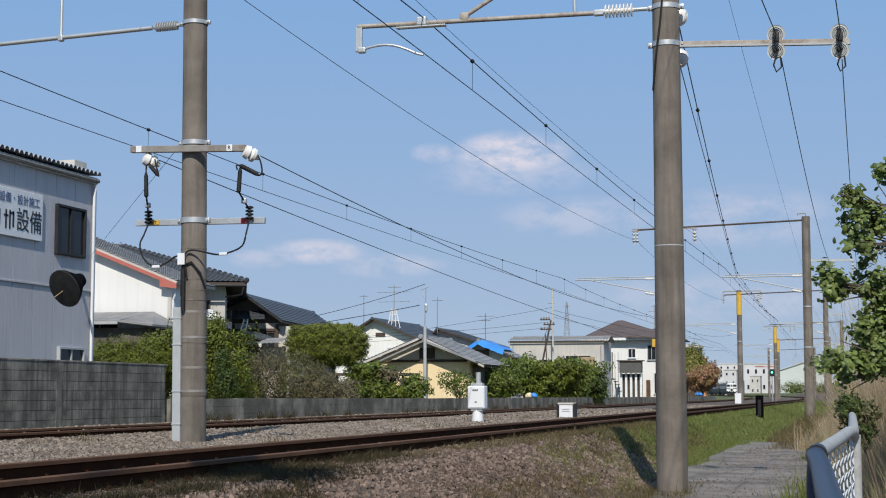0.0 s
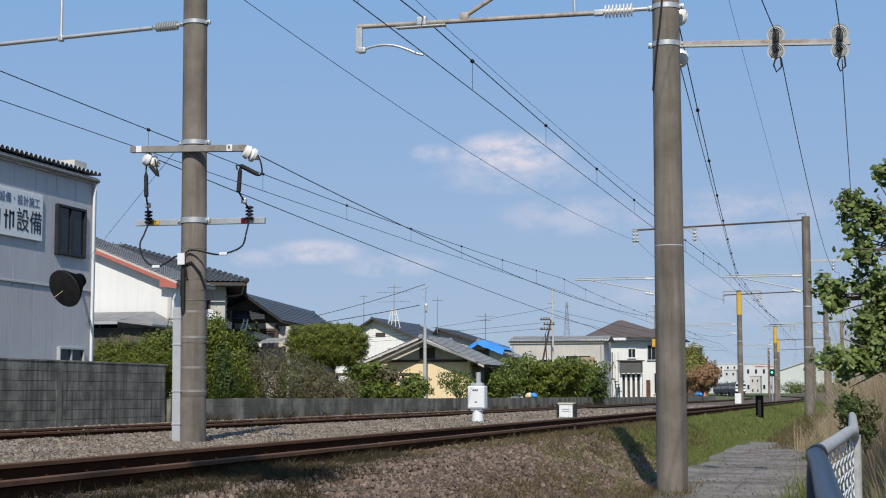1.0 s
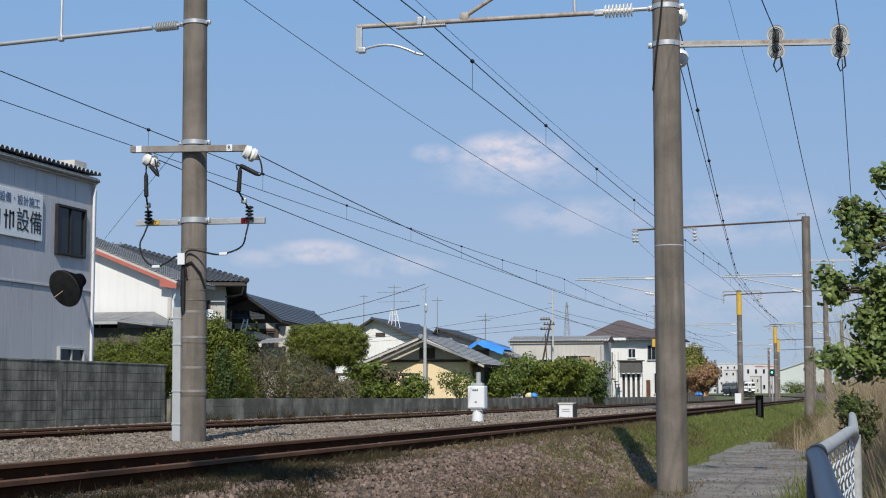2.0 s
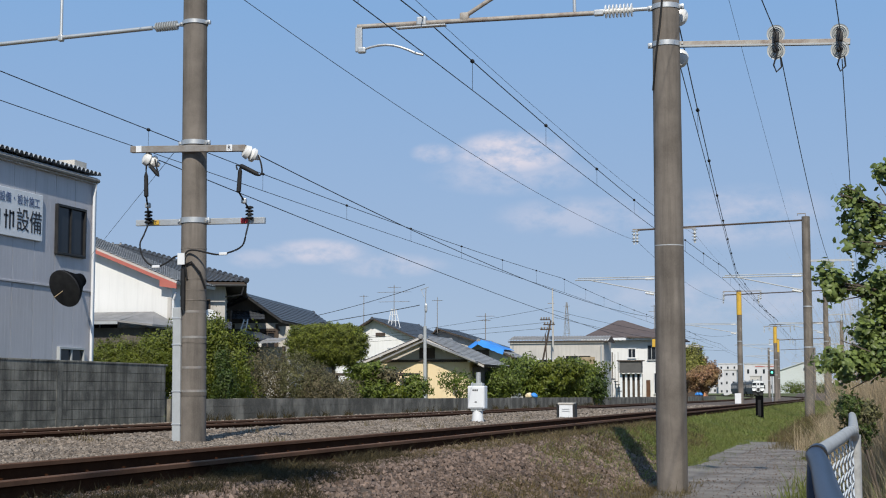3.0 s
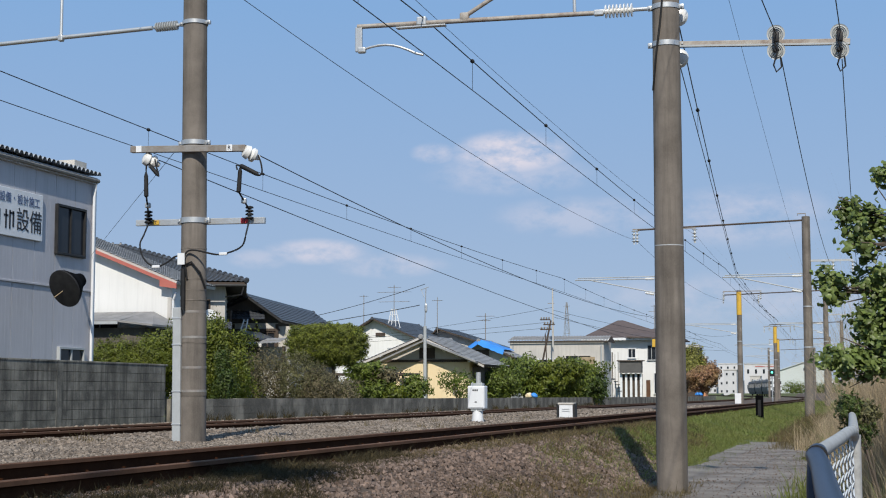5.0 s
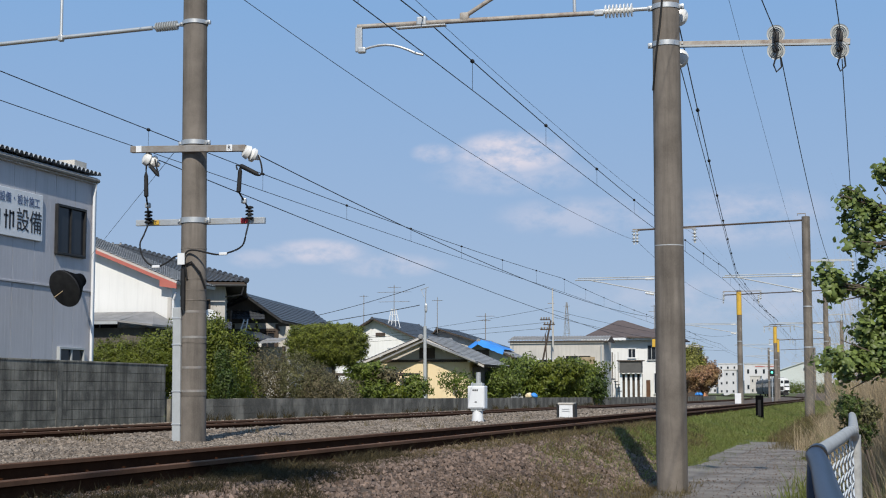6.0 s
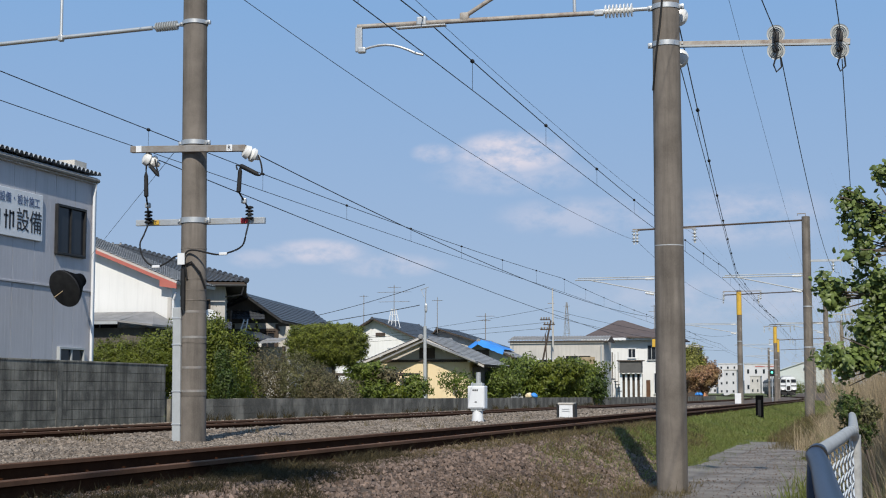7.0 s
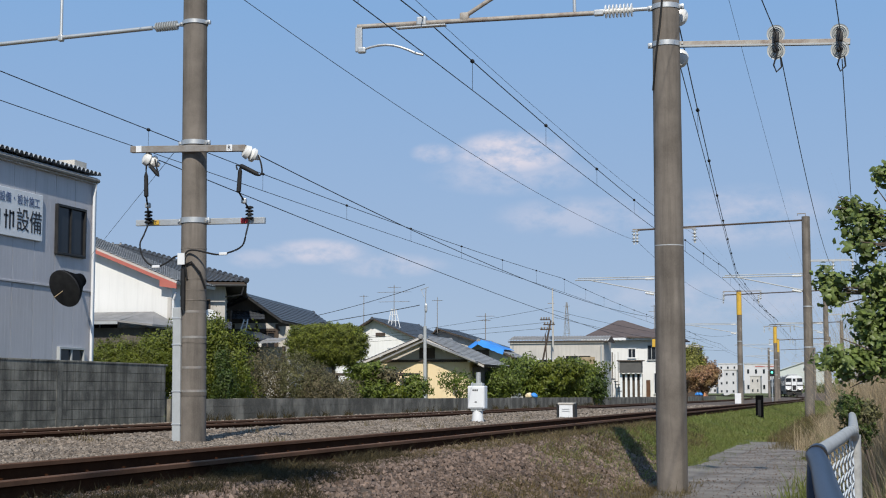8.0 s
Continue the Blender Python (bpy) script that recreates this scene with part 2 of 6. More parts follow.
    a["leaf_red"] = material("reddish leaf", (0.33, 0.19, 0.11), 0.6, second=(0.24, 0.20, 0.06), scale=0.9, fine_amount=0.0, bump=0, island=0.5, through_light=0.25)
    a["leaf_autumn"] = material("autumn yellow-green leaf", (0.21, 0.225, 0.045), 0.6, second=(0.22, 0.17, 0.06), scale=0.8, fine_amount=0.0, bump=0, island=0.45, through_light=0.25)
    a["leaf_brown"] = material("brownish twig and leaf", (0.15, 0.125, 0.075), 0.8, second=(0.085, 0.09, 0.035), scale=2, fine_amount=0.0, bump=0, island=0.6, through_light=0.15)
    a["straw"] = material("dry straw", (0.38, 0.30, 0.19), 0.8, second=(0.26, 0.20, 0.12), scale=3, fine_amount=0.0, bump=0, island=0.4, through_light=0.2)
    a["grass"] = material("meadow grass", (0.135, 0.172, 0.034), 0.6, second=(0.20, 0.185, 0.06), scale=0.45, fine_amount=0.0, bump=0, island=0.45, through_light=0.3)
    a["grass_dry"] = material("half-dry grass", (0.14, 0.10, 0.045), 0.7, second=(0.085, 0.078, 0.028), scale=1.2, fine_amount=0.0, bump=0, island=0.5, through_light=0.25)
    a["grass_dark"] = material("dark olive undergrowth and painted shade", (0.052, 0.040, 0.016), 0.9, second=(0.018, 0.016, 0.007), scale=1.5, fine_amount=0.0, bump=0, island=0.5, through_light=0.15)
    a["bark"] = material("bark", (0.10, 0.078, 0.06), 0.9, second=(0.05, 0.04, 0.03), scale=12, fine_amount=0.1, bump=0.5)
    a["asphalt"] = material("old asphalt path", (0.20, 0.178, 0.155), 0.95, second=(0.065, 0.052, 0.041), scale=1.6, mixing=0.9, fine=60, fine_amount=0.10, bump=0.35, bump_scale=110)
    a["sleeper"] = material("concrete sleeper", (0.26, 0.23, 0.20), 0.95, second=(0.15, 0.12, 0.10), scale=3, fine_amount=0.1, bump=0.3, vary=0.1)
    a["steel_side"] = material("stainless car side", (0.105, 0.103, 0.10), 0.6, 0.0, second=(0.078, 0.077, 0.075), scale=2, fine_amount=0.02, bump=0, spec=0.15)
    a["town_white"] = material("pale town wall", (0.54, 0.54, 0.55), 0.85, second=(0.46, 0.46, 0.47), scale=0.2, fine_amount=0.0, bump=0, vary=0.08)
    a["town_green"] = material("pale grey-green hall cladding", (0.50, 0.54, 0.52), 0.7, second=(0.44, 0.48, 0.46), scale=0.2, fine_amount=0.0, bump=0)
    a["brick_orange"] = material("orange tile cladding", (0.55, 0.25, 0.13), 0.8, second=(0.42, 0.20, 0.11), scale=2, fine_amount=0.05, bump=0)
    a["lamp_red"] = material("red tape", (0.55, 0.03, 0.04), 0.5, fine_amount=0.0, bump=0)
    g = bpy.data.materials.new("window glass")
    g.use_nodes = True
    p = g.node_tree.nodes["Principled BSDF"]
    p.inputs["Base Color"].default_value = (0.02, 0.024, 0.03, 1)
    p.inputs["Roughness"].default_value, p.inputs["Specular IOR Level"].default_value = 0.12, 0.16
    n = node(g.node_tree, "ShaderNodeTexNoise", Scale=1.5)
    b = node(g.node_tree, "ShaderNodeBump", Strength=0.03)
    g.node_tree.links.new(n.outputs["Fac"], b.inputs["Height"])
    g.node_tree.links.new(b.outputs["Normal"], p.inputs["Normal"])
    a["glass"] = g
    for name, colour, power in (("signal green", (0.1, 1.0, 0.6), 4.0), ("head lamp", (1, 0.95, 0.8), 5.0)):
        m = bpy.data.materials.new(name)
        m.use_nodes = True
        p = m.node_tree.nodes["Principled BSDF"]
        p.inputs["Emission Color"].default_value, p.inputs["Emission Strength"].default_value = (*colour, 1), power
        a[name.replace(" ", "_")] = m


mats()


# ---- mesh tools ----
class Mesh:
    """Gathers vertices and faces for one part."""

    def __init__(self):
        self.v, self.f = [], []

    def add(self, verts, faces):
        n = len(self.v)
        self.v += [tuple(p) for p in verts]
        self.f += [tuple(i + n for i in q) for q in faces]
        return self

    def box(self, c, size, m=None, bevel=0.0):
        a, b, e = (s / 2 for s in size)
        k = min(bevel, a * 0.9, b * 0.9, e * 0.9)
        if k <= 0:
            vs = [Vector((x, y, z)) for x in (-a, a) for y in (-b, b) for z in (-e, e)]
            fs = [(0, 1, 3, 2), (4, 6, 7, 5), (0, 4, 5, 1), (2, 3, 7, 6), (0, 2, 6, 4), (1, 5, 7, 3)]
        else:
            bm = bmesh.new()
            bmesh.ops.create_cube(bm, size=1, matrix=Matrix.Diagonal((*size, 1)))
            bmesh.ops.bevel(bm, geom=bm.edges[:], offset=k, segments=2, affect="EDGES", profile=0.5)
            bm.verts.ensure_lookup_table()
            vs = [p.co.copy() for p in bm.verts]
            fs = [[p.index for p in q.verts] for q in bm.faces]
            bm.free()
        m = m or Matrix.Identity(4)
        t = Vector(c)
        return self.add([(m @ p) + t for p in vs], fs)

    def tube(self, pts, r, seg=8, caps=True, r_end=None):
        pts = [Vector(p) for p in pts]
        rings = []
        n = len(pts)
        for i, p in enumerate(pts):
            d = (pts[min(i + 1, n - 1)] - pts[max(i - 1, 0)]).normalized()
            s = d.cross(Vector((0, 0, 1)))
            s = s.normalized() if s.length > 0.02 else Vector((1, 0, 0))
            t = s.cross(d)
            rr = r if r_end is None else r + (r_end - r) * i / max(n - 1, 1)
            rings.append([p + (s * math.cos(q) + t * math.sin(q)) * rr for q in (2 * math.pi * j / seg for j in range(seg))])
        vs = [p for ring in rings for p in ring]
        fs = [(i * seg + j, i * seg + (j + 1) % seg, (i + 1) * seg + (j + 1) % seg, (i + 1) * seg + j) for i in range(n - 1) for j in range(seg)]
        if caps:
            fs += [tuple(range(seg))[::-1], tuple((n - 1) * seg + j for j in range(seg))]
        return self.add(vs, fs)

    def lathe(self, profile, base, axis, seg=16):
        """profile: (along, radius) rows round the axis from base."""
        axis = Vector(axis).normalized()
        s = axis.cross(Vector((0, 0, 1)))
        s = s.normalized() if s.length > 0.02 else Vector((1, 0, 0))
        t = axis.cross(s)
        b = Vector(base)
        vs = [b + axis * d + (s * math.cos(q) + t * math.sin(q)) * r for d, r in profile for q in (2 * math.pi * j / seg for j in range(seg))]
        n = len(profile)
        fs = [(i * seg + (j + 1) % seg, i * seg + j, (i + 1) * seg + j, (i + 1) * seg + (j + 1) % seg) for i in range(n - 1) for j in range(seg)]
        fs += [tuple(range(seg)), tuple((n - 1) * seg + j for j in range(seg))[::-1]]
        return self.add(vs, fs)

    def slab(self, outline, offset):
        """A flat outline thickened by the vector offset."""
        o = Vector(offset)
        n = len(outline)
        vs = [Vector(p) for p in outline] + [Vector(p) + o for p in outline]
        fs = [tuple(range(n))[::-1], tuple(range(n, 2 * n))] + [(i, (i + 1) % n, n + (i + 1) % n, n + i) for i in range(n)]
        return self.add(vs, fs)

    def data(self, name, mat, smooth=False):
        me = bpy.data.meshes.new(name)
        me.from_pydata(self.v, [], self.f)
        if mat is not None:
            me.materials.append(MAT[mat] if isinstance(mat, str) else mat)
        bm = bmesh.new()
        bm.from_mesh(me)
        if len(bm.faces) < 60000:
            bmesh.ops.recalc_face_normals(bm, faces=bm.faces[:])
        bm.to_mesh(me)
        bm.free()
        if smooth:
            me.polygons.foreach_set("use_smooth", [True] * len(me.polygons))
            me.set_sharp_from_angle(angle=radians(40))
        return me


def thing(name, at, label, category, group="", kind="", turn=0.0):
    ob = new(name)
    ob.empty_display_size = 0.2
    ob.matrix_basis = pose(*at, 0, 0, turn)
    return tagged(ob, label, category, group, kind)


def part(name, mesh, mat, parent, label="", smooth=False, at=None):
    ob = new(name, mesh if isinstance(mesh, bpy.types.Mesh) else mesh.data(name, mat, smooth))
    ob.parent = parent
    if at is not None:
        ob.location = at
    return tagged(ob, label)


def solid(name, mesh, mat, label, category="", kind="", smooth=False, group=""):
    return tagged(new(name, mesh if isinstance(mesh, bpy.types.Mesh) else mesh.data(name, mat, smooth)), label, category, group, kind)


# ---- ground ----
def bend(y):
    """How far the line has curved to the left at y metres along it."""
    return 0.0 if y < 110 else (y - 110) ** 2 / (2 * 1710)


def low(y):
    return float(np.interp(y, (-20, 18, 58, 100, 200, 500), (-0.74, -0.70, -0.42, -0.34, -0.28, -0.25)))


def gz(x, y):
    x = x + bend(y)
    b = low(y)
    return float(np.interp(x, (-60, -16.4, -16.1, -13.4, -12.9, -10.4, -8.4, -6.7, -6.4, -4.0, -2.9, -2.3, -0.5, 0.5, 2.2, 6.0),
                           (-0.15, -0.15, -0.23, -0.2, -0.14, -0.14, -0.14, -0.165, -0.145, -0.145, b + 0.04, b, b, b + 0.12, b + 0.75, b + 0.85)))


def ground_material():
    m = material("trackside ground", (0.095, 0.070, 0.052), 0.95, second=(0.045, 0.030, 0.02), scale=1.5, fine=30, fine_amount=0.2, bump=0.6, bump_scale=30)
    nt = m.node_tree
    p = nt.nodes["Principled BSDF"]
    stone = p.inputs["Base Color"].links[0].from_socket
    pos = nt.nodes.new("ShaderNodeNewGeometry")
    n = node(nt, "ShaderNodeTexNoise", Scale=0.9, Detail=6.0)
    nt.links.new(pos.outputs["Position"], n.inputs["Vector"])
    sep = nt.nodes.new("ShaderNodeSeparateXYZ")
    nt.links.new(pos.outputs["Position"], sep.inputs[0])

    def step(socket, lo, hi, wobble):
        a = nt.nodes.new("ShaderNodeMath")
        a.operation = "MULTIPLY_ADD"
        nt.links.new(n.outputs["Fac"], a.inputs[0])
        a.inputs[1].default_value = wobble
        nt.links.new(socket, a.inputs[2])
        r = nt.nodes.new("ShaderNodeMapRange")
        r.inputs["From Min"].default_value, r.inputs["From Max"].default_value = lo, hi
        nt.links.new(a.outputs[0], r.inputs["Value"])
        return r.outputs[0]

    right = step(sep.outputs["X"], -4.0, -3.6, 0.8)
    beyond = step(sep.outputs["Y"], 22.0, 26.0, 6.0)
    left = step(sep.outputs["X"], -15.6, -16.2, 0.3)
    a = nt.nodes.new("ShaderNodeMath")
    a.operation = "MULTIPLY"
    nt.links.new(right, a.inputs[0])
    nt.links.new(beyond, a.inputs[1])
    b = nt.nodes.new("ShaderNodeMath")
    b.operation = "MAXIMUM"
    nt.links.new(a.outputs[0], b.inputs[0])
    nt.links.new(left, b.inputs[1])
    mix = nt.nodes.new("ShaderNodeMix")
    mix.data_type = "RGBA"
    mix.inputs["B"].default_value = (0.088, 0.098, 0.030, 1)
    nt.links.new(b.outputs[0], mix.inputs["Factor"])
    nt.links.new(stone, mix.inputs["A"])
    nt.links.new(mix.outputs["Result"], p.inputs["Base Color"])
    return m


def ground():
    xs = sorted(set([-3000, -1200, -500, -200, -100, -60, -40, -30, -24, -20, -18, -16.4, -16.1, -15, -14, -13.4, -12.9, -12, -11, -10.4, -9.4, -8.4, -7.5, -6.7, -6.4, -5.8, -5.0, -4.25]
                    + [round(-4.2 + 0.15 * i, 2) for i in range(40)] + [2.2, 3, 4, 6, 10, 20, 40, 80, 200, 600, 1500, 3000]))
    ys = [-3000, -800, -200, -60, -30, -15] + [round(-10 + 0.5 * i, 2) for i in range(140)] + [61 + 3 * i for i in range(50)] + [215 + 15 * i for i in range(26)] + [650, 900, 1400, 2500, 4500]
    vs = [(x - (bend(min(y, 600)) if -30 < x < 7 else 0), y, gz(x - bend(min(y, 600)), min(y, 600)) + (0.012 if x > -2.9 else 0.025) * noise.noise(Vector((x * 2.2, y * 2.2, 0)))) for y in ys for x in xs]
    n = len(xs)
    fs = [(j * n + i, j * n + i + 1, (j + 1) * n + i + 1, (j + 1) * n + i) for j in range(len(ys) - 1) for i in range(n - 1)]
    solid("ground", Mesh().add(vs, fs), ground_material(), "stony railway ground with grass beside the path", "ground", "structure", True)
    # the path
    vs, fs = [], []
    rows = [(-6.0 + 0.16 * i) for i in range(252)]
    for y in rows:
        l = np.interp(y, (-6, 12, 18, 23.4, 29, 33.5, 34.2), (-2.5, -2.45, -2.45, -2.62, -2.65, -2.55, -2.3))
        r = np.interp(y, (-6, 5, 18, 28, 31.5, 34), (-0.25, -0.35, -0.55, -1.1, -1.35, -1.75))
        for k in range(7):
            x = l + (r - l) * k / 6 + (0.16 * noise.noise(Vector((y * 0.5, k, 3))) + 0.05 * noise.noise(Vector((y * 2.2, k, 8))) if k in (0, 6) else 0)
            vs.append((x, y, gz(x, y) + 0.03 + 0.006 * noise.noise(Vector((x * 1.5, y * 0.8, 5)))))
    for j in range(len(rows) - 1):
        for k in range(6):
            fs.append((j * 7 + k, j * 7 + k + 1, (j + 1) * 7 + k + 1, (j + 1) * 7 + k))
    solid("path", Mesh().add(vs, fs), "asphalt", "worn grey asphalt path beside the line", "path", "structure", True)


ground()


# ---- tracks ----
RAIL = ((-0.0635, 0), (0.0635, 0), (0.0635, 0.012), (0.010, 0.028), (0.008, 0.110), (0.0325, 0.120), (0.0325, 0.148), (0.026, 0.153), (-0.026, 0.153), (-0.0325, 0.148), (-0.0325, 0.120), (-0.008, 0.110), (-0.010, 0.028), (-0.0635, 0.012))
YS = [-14 + 2.0 * i for i in range(60)] + [106 + 6.0 * i for i in range(70)]


def track(name, x0, top, label, near):
    t = thing(name, (x0, 0, top), label, "railway track", "running lines", "structure")
    for side in (-0.566, 0.566):
        n = len(RAIL)
        vs = [(side + a - bend(y), y, b - 0.153) for y in YS for a, b in RAIL]
        fs = [(j * n + i, j * n + (i + 1) % n, (j + 1) * n + (i + 1) % n, (j + 1) * n + i) for j in range(len(YS) - 1) for i in range(n)]
        rail = Mesh().add(vs, fs)
        ob = part("rail", rail, "rust", t, "rusty steel rail with a worn head", False)
        ob.data.materials.append(MAT["railhead"])
        me = ob.data
        for q in me.polygons:
            if q.center.z > -0.034:
                q.material_index = 1
    # sleepers with their fastenings
    one = Mesh()
    one.slab([(-1.0, -0.13, -0.36), (-1.0, 0.13, -0.36), (-1.0, 0.10, -0.16), (-1.0, -0.10, -0.16)], (2.0, 0, 0))
    me = one.data("sleeper", "sleeper")
    clip = Mesh()
    for side in (-0.566, 0.566):
        for d in (-0.075, 0.075):
            clip.box((side + d, 0, -0.135), (0.05, 0.09, 0.05), bevel=0.012)
            clip.tube([(side + d * 1.2, 0, -0.16), (side + d * 1.2, 0, -0.09)], 0.013, 6)
    clips = clip.data("fastening", "rust")
    count = 110 if near else 80
    for i in range(count):
        y = -8 + 0.6 * i
        s = part("sleeper", me, None, t, at=(-bend(y), y, 0))
        part("fastening", clips, None, s)
    rest = Mesh()
    for i in range(420):
        y = -8 + 0.6 * (count + i)
        rest.box((-bend(y), y, -0.25), (2.0, 0.22, 0.18))
    tagged(part("far_sleepers", rest, "sleeper", t), "", "", "", "stuff")


track("near_track", -5.30, 0.0, "rusty narrow-gauge running line on stone ballast", True)
track("far_track", -11.90, -0.05, "rusty running line beyond the middle poles", False)


def stones():
    # x from, x to, y from, y to, stones to the square metre, half size
    near = ((-4.75, -2.75, 6, 15, 1050, 0.0138), (-4.75, -2.75, 15, 27, 700, 0.0178), (-5.72, -4.88, 7, 30, 220, 0.018), (-2.3, -0.5, 9, 32, 90, 0.0055))
    grey = ((-8.4, -6.15, 9, 24, 1050, 0.0112), (-8.4, -6.15, 24, 42, 430, 0.017), (-10.9, -8.4, 13, 40, 520, 0.016), (-10.9, -8.4, 40, 60, 150, 0.024),
            (-16.0, -13.0, 24, 60, 130, 0.024), (-12.3, -11.5, 14, 45, 110, 0.024), (-8.4, -6.2, 42, 80, 90, 0.03))
    scatter_stones("brown and purple-grey crushed ballast stones on the bank", near, "ballast", 4)
    scatter_stones("pale grey crushed ballast stones between the tracks", grey, "ballast_grey", 5)


def scatter_stones(label, areas, mat, seed):
    rng = np.random.default_rng(seed)
    base = np.array([(x, y, z) for x in (-1, 1) for y in (-1, 1) for z in (-1, 1)], float)
    quads = np.array([(0, 1, 3, 2), (4, 6, 7, 5), (0, 4, 5, 1), (2, 3, 7, 6), (0, 2, 6, 4), (1, 5, 7, 3)])
    allv, allf = [], []
    total = 0
    for x0, x1, y0, y1, density, size in areas:
        n = int((x1 - x0) * (y1 - y0) * density)
        x = rng.uniform(x0, x1, n)
        y = rng.uniform(y0, y1, n)
        if x0 == -4.75:
            edge = -3.0 + 0.35 * np.sin(y * 0.7) + rng.normal(0, 0.25, n)
            keep = (x < edge) & ~((y > 21) & (rng.random(n) < (y - 21) / 5))
            x, y = x[keep], y[keep]
            n = len(x)
        z = np.array([gz(a, b) for a, b in zip(x, y)])
        z = z + (0.03 if size < 0.01 else 0.0)
        s = size * np.minimum(rng.lognormal(0, 0.33, n), 1.6)
        ax = rng.uniform(0.65, 1.25, (n, 3)) * s[:, None]
        q = rng.normal(size=(n, 4))
        q /= np.linalg.norm(q, axis=1)[:, None]
        w, i, j, k = q.T
        rot = np.stack([1 - 2 * (j * j + k * k), 2 * (i * j - k * w), 2 * (i * k + j * w), 2 * (i * j + k * w), 1 - 2 * (i * i + k * k), 2 * (j * k - i * w), 2 * (i * k - j * w), 2 * (j * k + i * w), 1 - 2 * (i * i + j * j)], 1).reshape(n, 3, 3)
        local = base[None] * rng.uniform(0.55, 1.0, (n, 8, 3)) * ax[:, None]
        v = np.einsum("nij,nkj->nki", rot, local) + np.stack([x, y, z + s * 0.45], 1)[:, None]
        allv.append(v.reshape(-1, 3))
        allf.append((quads[None] + (np.arange(n) * 8)[:, None, None] + total).reshape(-1, 4))
        total += n * 8
    v = np.concatenate(allv)
    f = np.concatenate(allf)
    me = bpy.data.meshes.new("ballast")
    me.from_pydata(v.tolist(), [], f.tolist())
    me.materials.append(MAT[mat])
    solid("ballast", me, None, label, "ballast", "stuff")


stones()

def curve(pts, k=5):
    """A smooth line through points, for hanging leads."""
    p = [Vector(q) for q in pts]
    p = [p[0] * 2 - p[1]] + p + [p[-1] * 2 - p[-2]]
    out = []
    for i in range(1, len(p) - 2):
        a, b, c, d = p[i - 1:i + 3]
        for j in range(k):
            t = j / k
            out.append(0.5 * (2 * b + (c - a) * t + (2 * a - 5 * b + 4 * c - d) * t * t + (3 * b - a - 3 * c + d) * t ** 3))
    return out + [p[-2]]



# ---- overhead line ----
def insulator(bm, base, axis, length=0.30, r=0.075, sheds=6):
    rows = [(0, 0.02)]
    for i in range(sheds):
        a = 0.02 + (length - 0.04) * i / sheds
        s = (length - 0.04) / sheds
        rows += [(a, 0.03), (a + s * 0.15, r), (a + s * 0.45, r * 0.96), (a + s * 0.6, 0.032)]
    rows += [(length - 0.02, 0.03), (length, 0.02)]
    bm.lathe(rows, base, axis, 14)


def band(bm, r, z, h=0.06):
    bm.lathe([(0, r), (0, r + 0.012), (h, r + 0.012), (h, r)], (0, 0, z), (0, 0, 1), 24)
    for s in (-1, 1):
        bm.box((s * (r + 0.03), 0, z + h / 2), (0.06, 0.05, h), bevel=0.006)
        bm.tube([(s * (r + 0.035), -0.05, z + h / 2), (s * (r + 0.035), 0.05, z + h / 2)], 0.012, 6)


def bands(parent, rows, mat="galv", proud=0.004):
    """Separate rings on a shaft: radius, height, thickness."""
    for r, z, t in rows:
        k = Mesh().lathe([(0, r), (0, r + proud), (t, r + proud), (t, r)], (0, 0, z), (0, 0, 1), 24)
        part("ring", k, mat, parent, "", True)


def clamps(parent, rows):
    for r, z, t in rows:
        k = Mesh()
        band(k, r, z, t)
        part("pole_band", k, "galv", parent, "galvanised pole clamp", True)


def text(parent, body, size, m, mat):
    """Raised letters laid flat by the pose m."""
    cu = bpy.data.curves.new("lettering", "FONT")
    cu.body, cu.size, cu.extrude, cu.align_x, cu.align_y = body, size, 0.003, "CENTER", "CENTER"
    ob = new("lettering", cu)
    me = bpy.data.meshes.new_from_object(ob.evaluated_get(bpy.context.evaluated_depsgraph_get()))
    bpy.data.objects.remove(ob)
    me.materials.clear()
    me.materials.append(MAT[mat])
    me.transform(m)
    return part("lettering", me, None, parent)


def pole_body(height, r0, r1):
    n = 14
    return Mesh().lathe([(0, r0)] + [(height * i / n, r0 + (r1 - r0) * i / n) for i in range(1, n + 1)] + [(height + 0.01, r1 * 0.9)], (0, 0, 0), (0, 0, 1), 32)


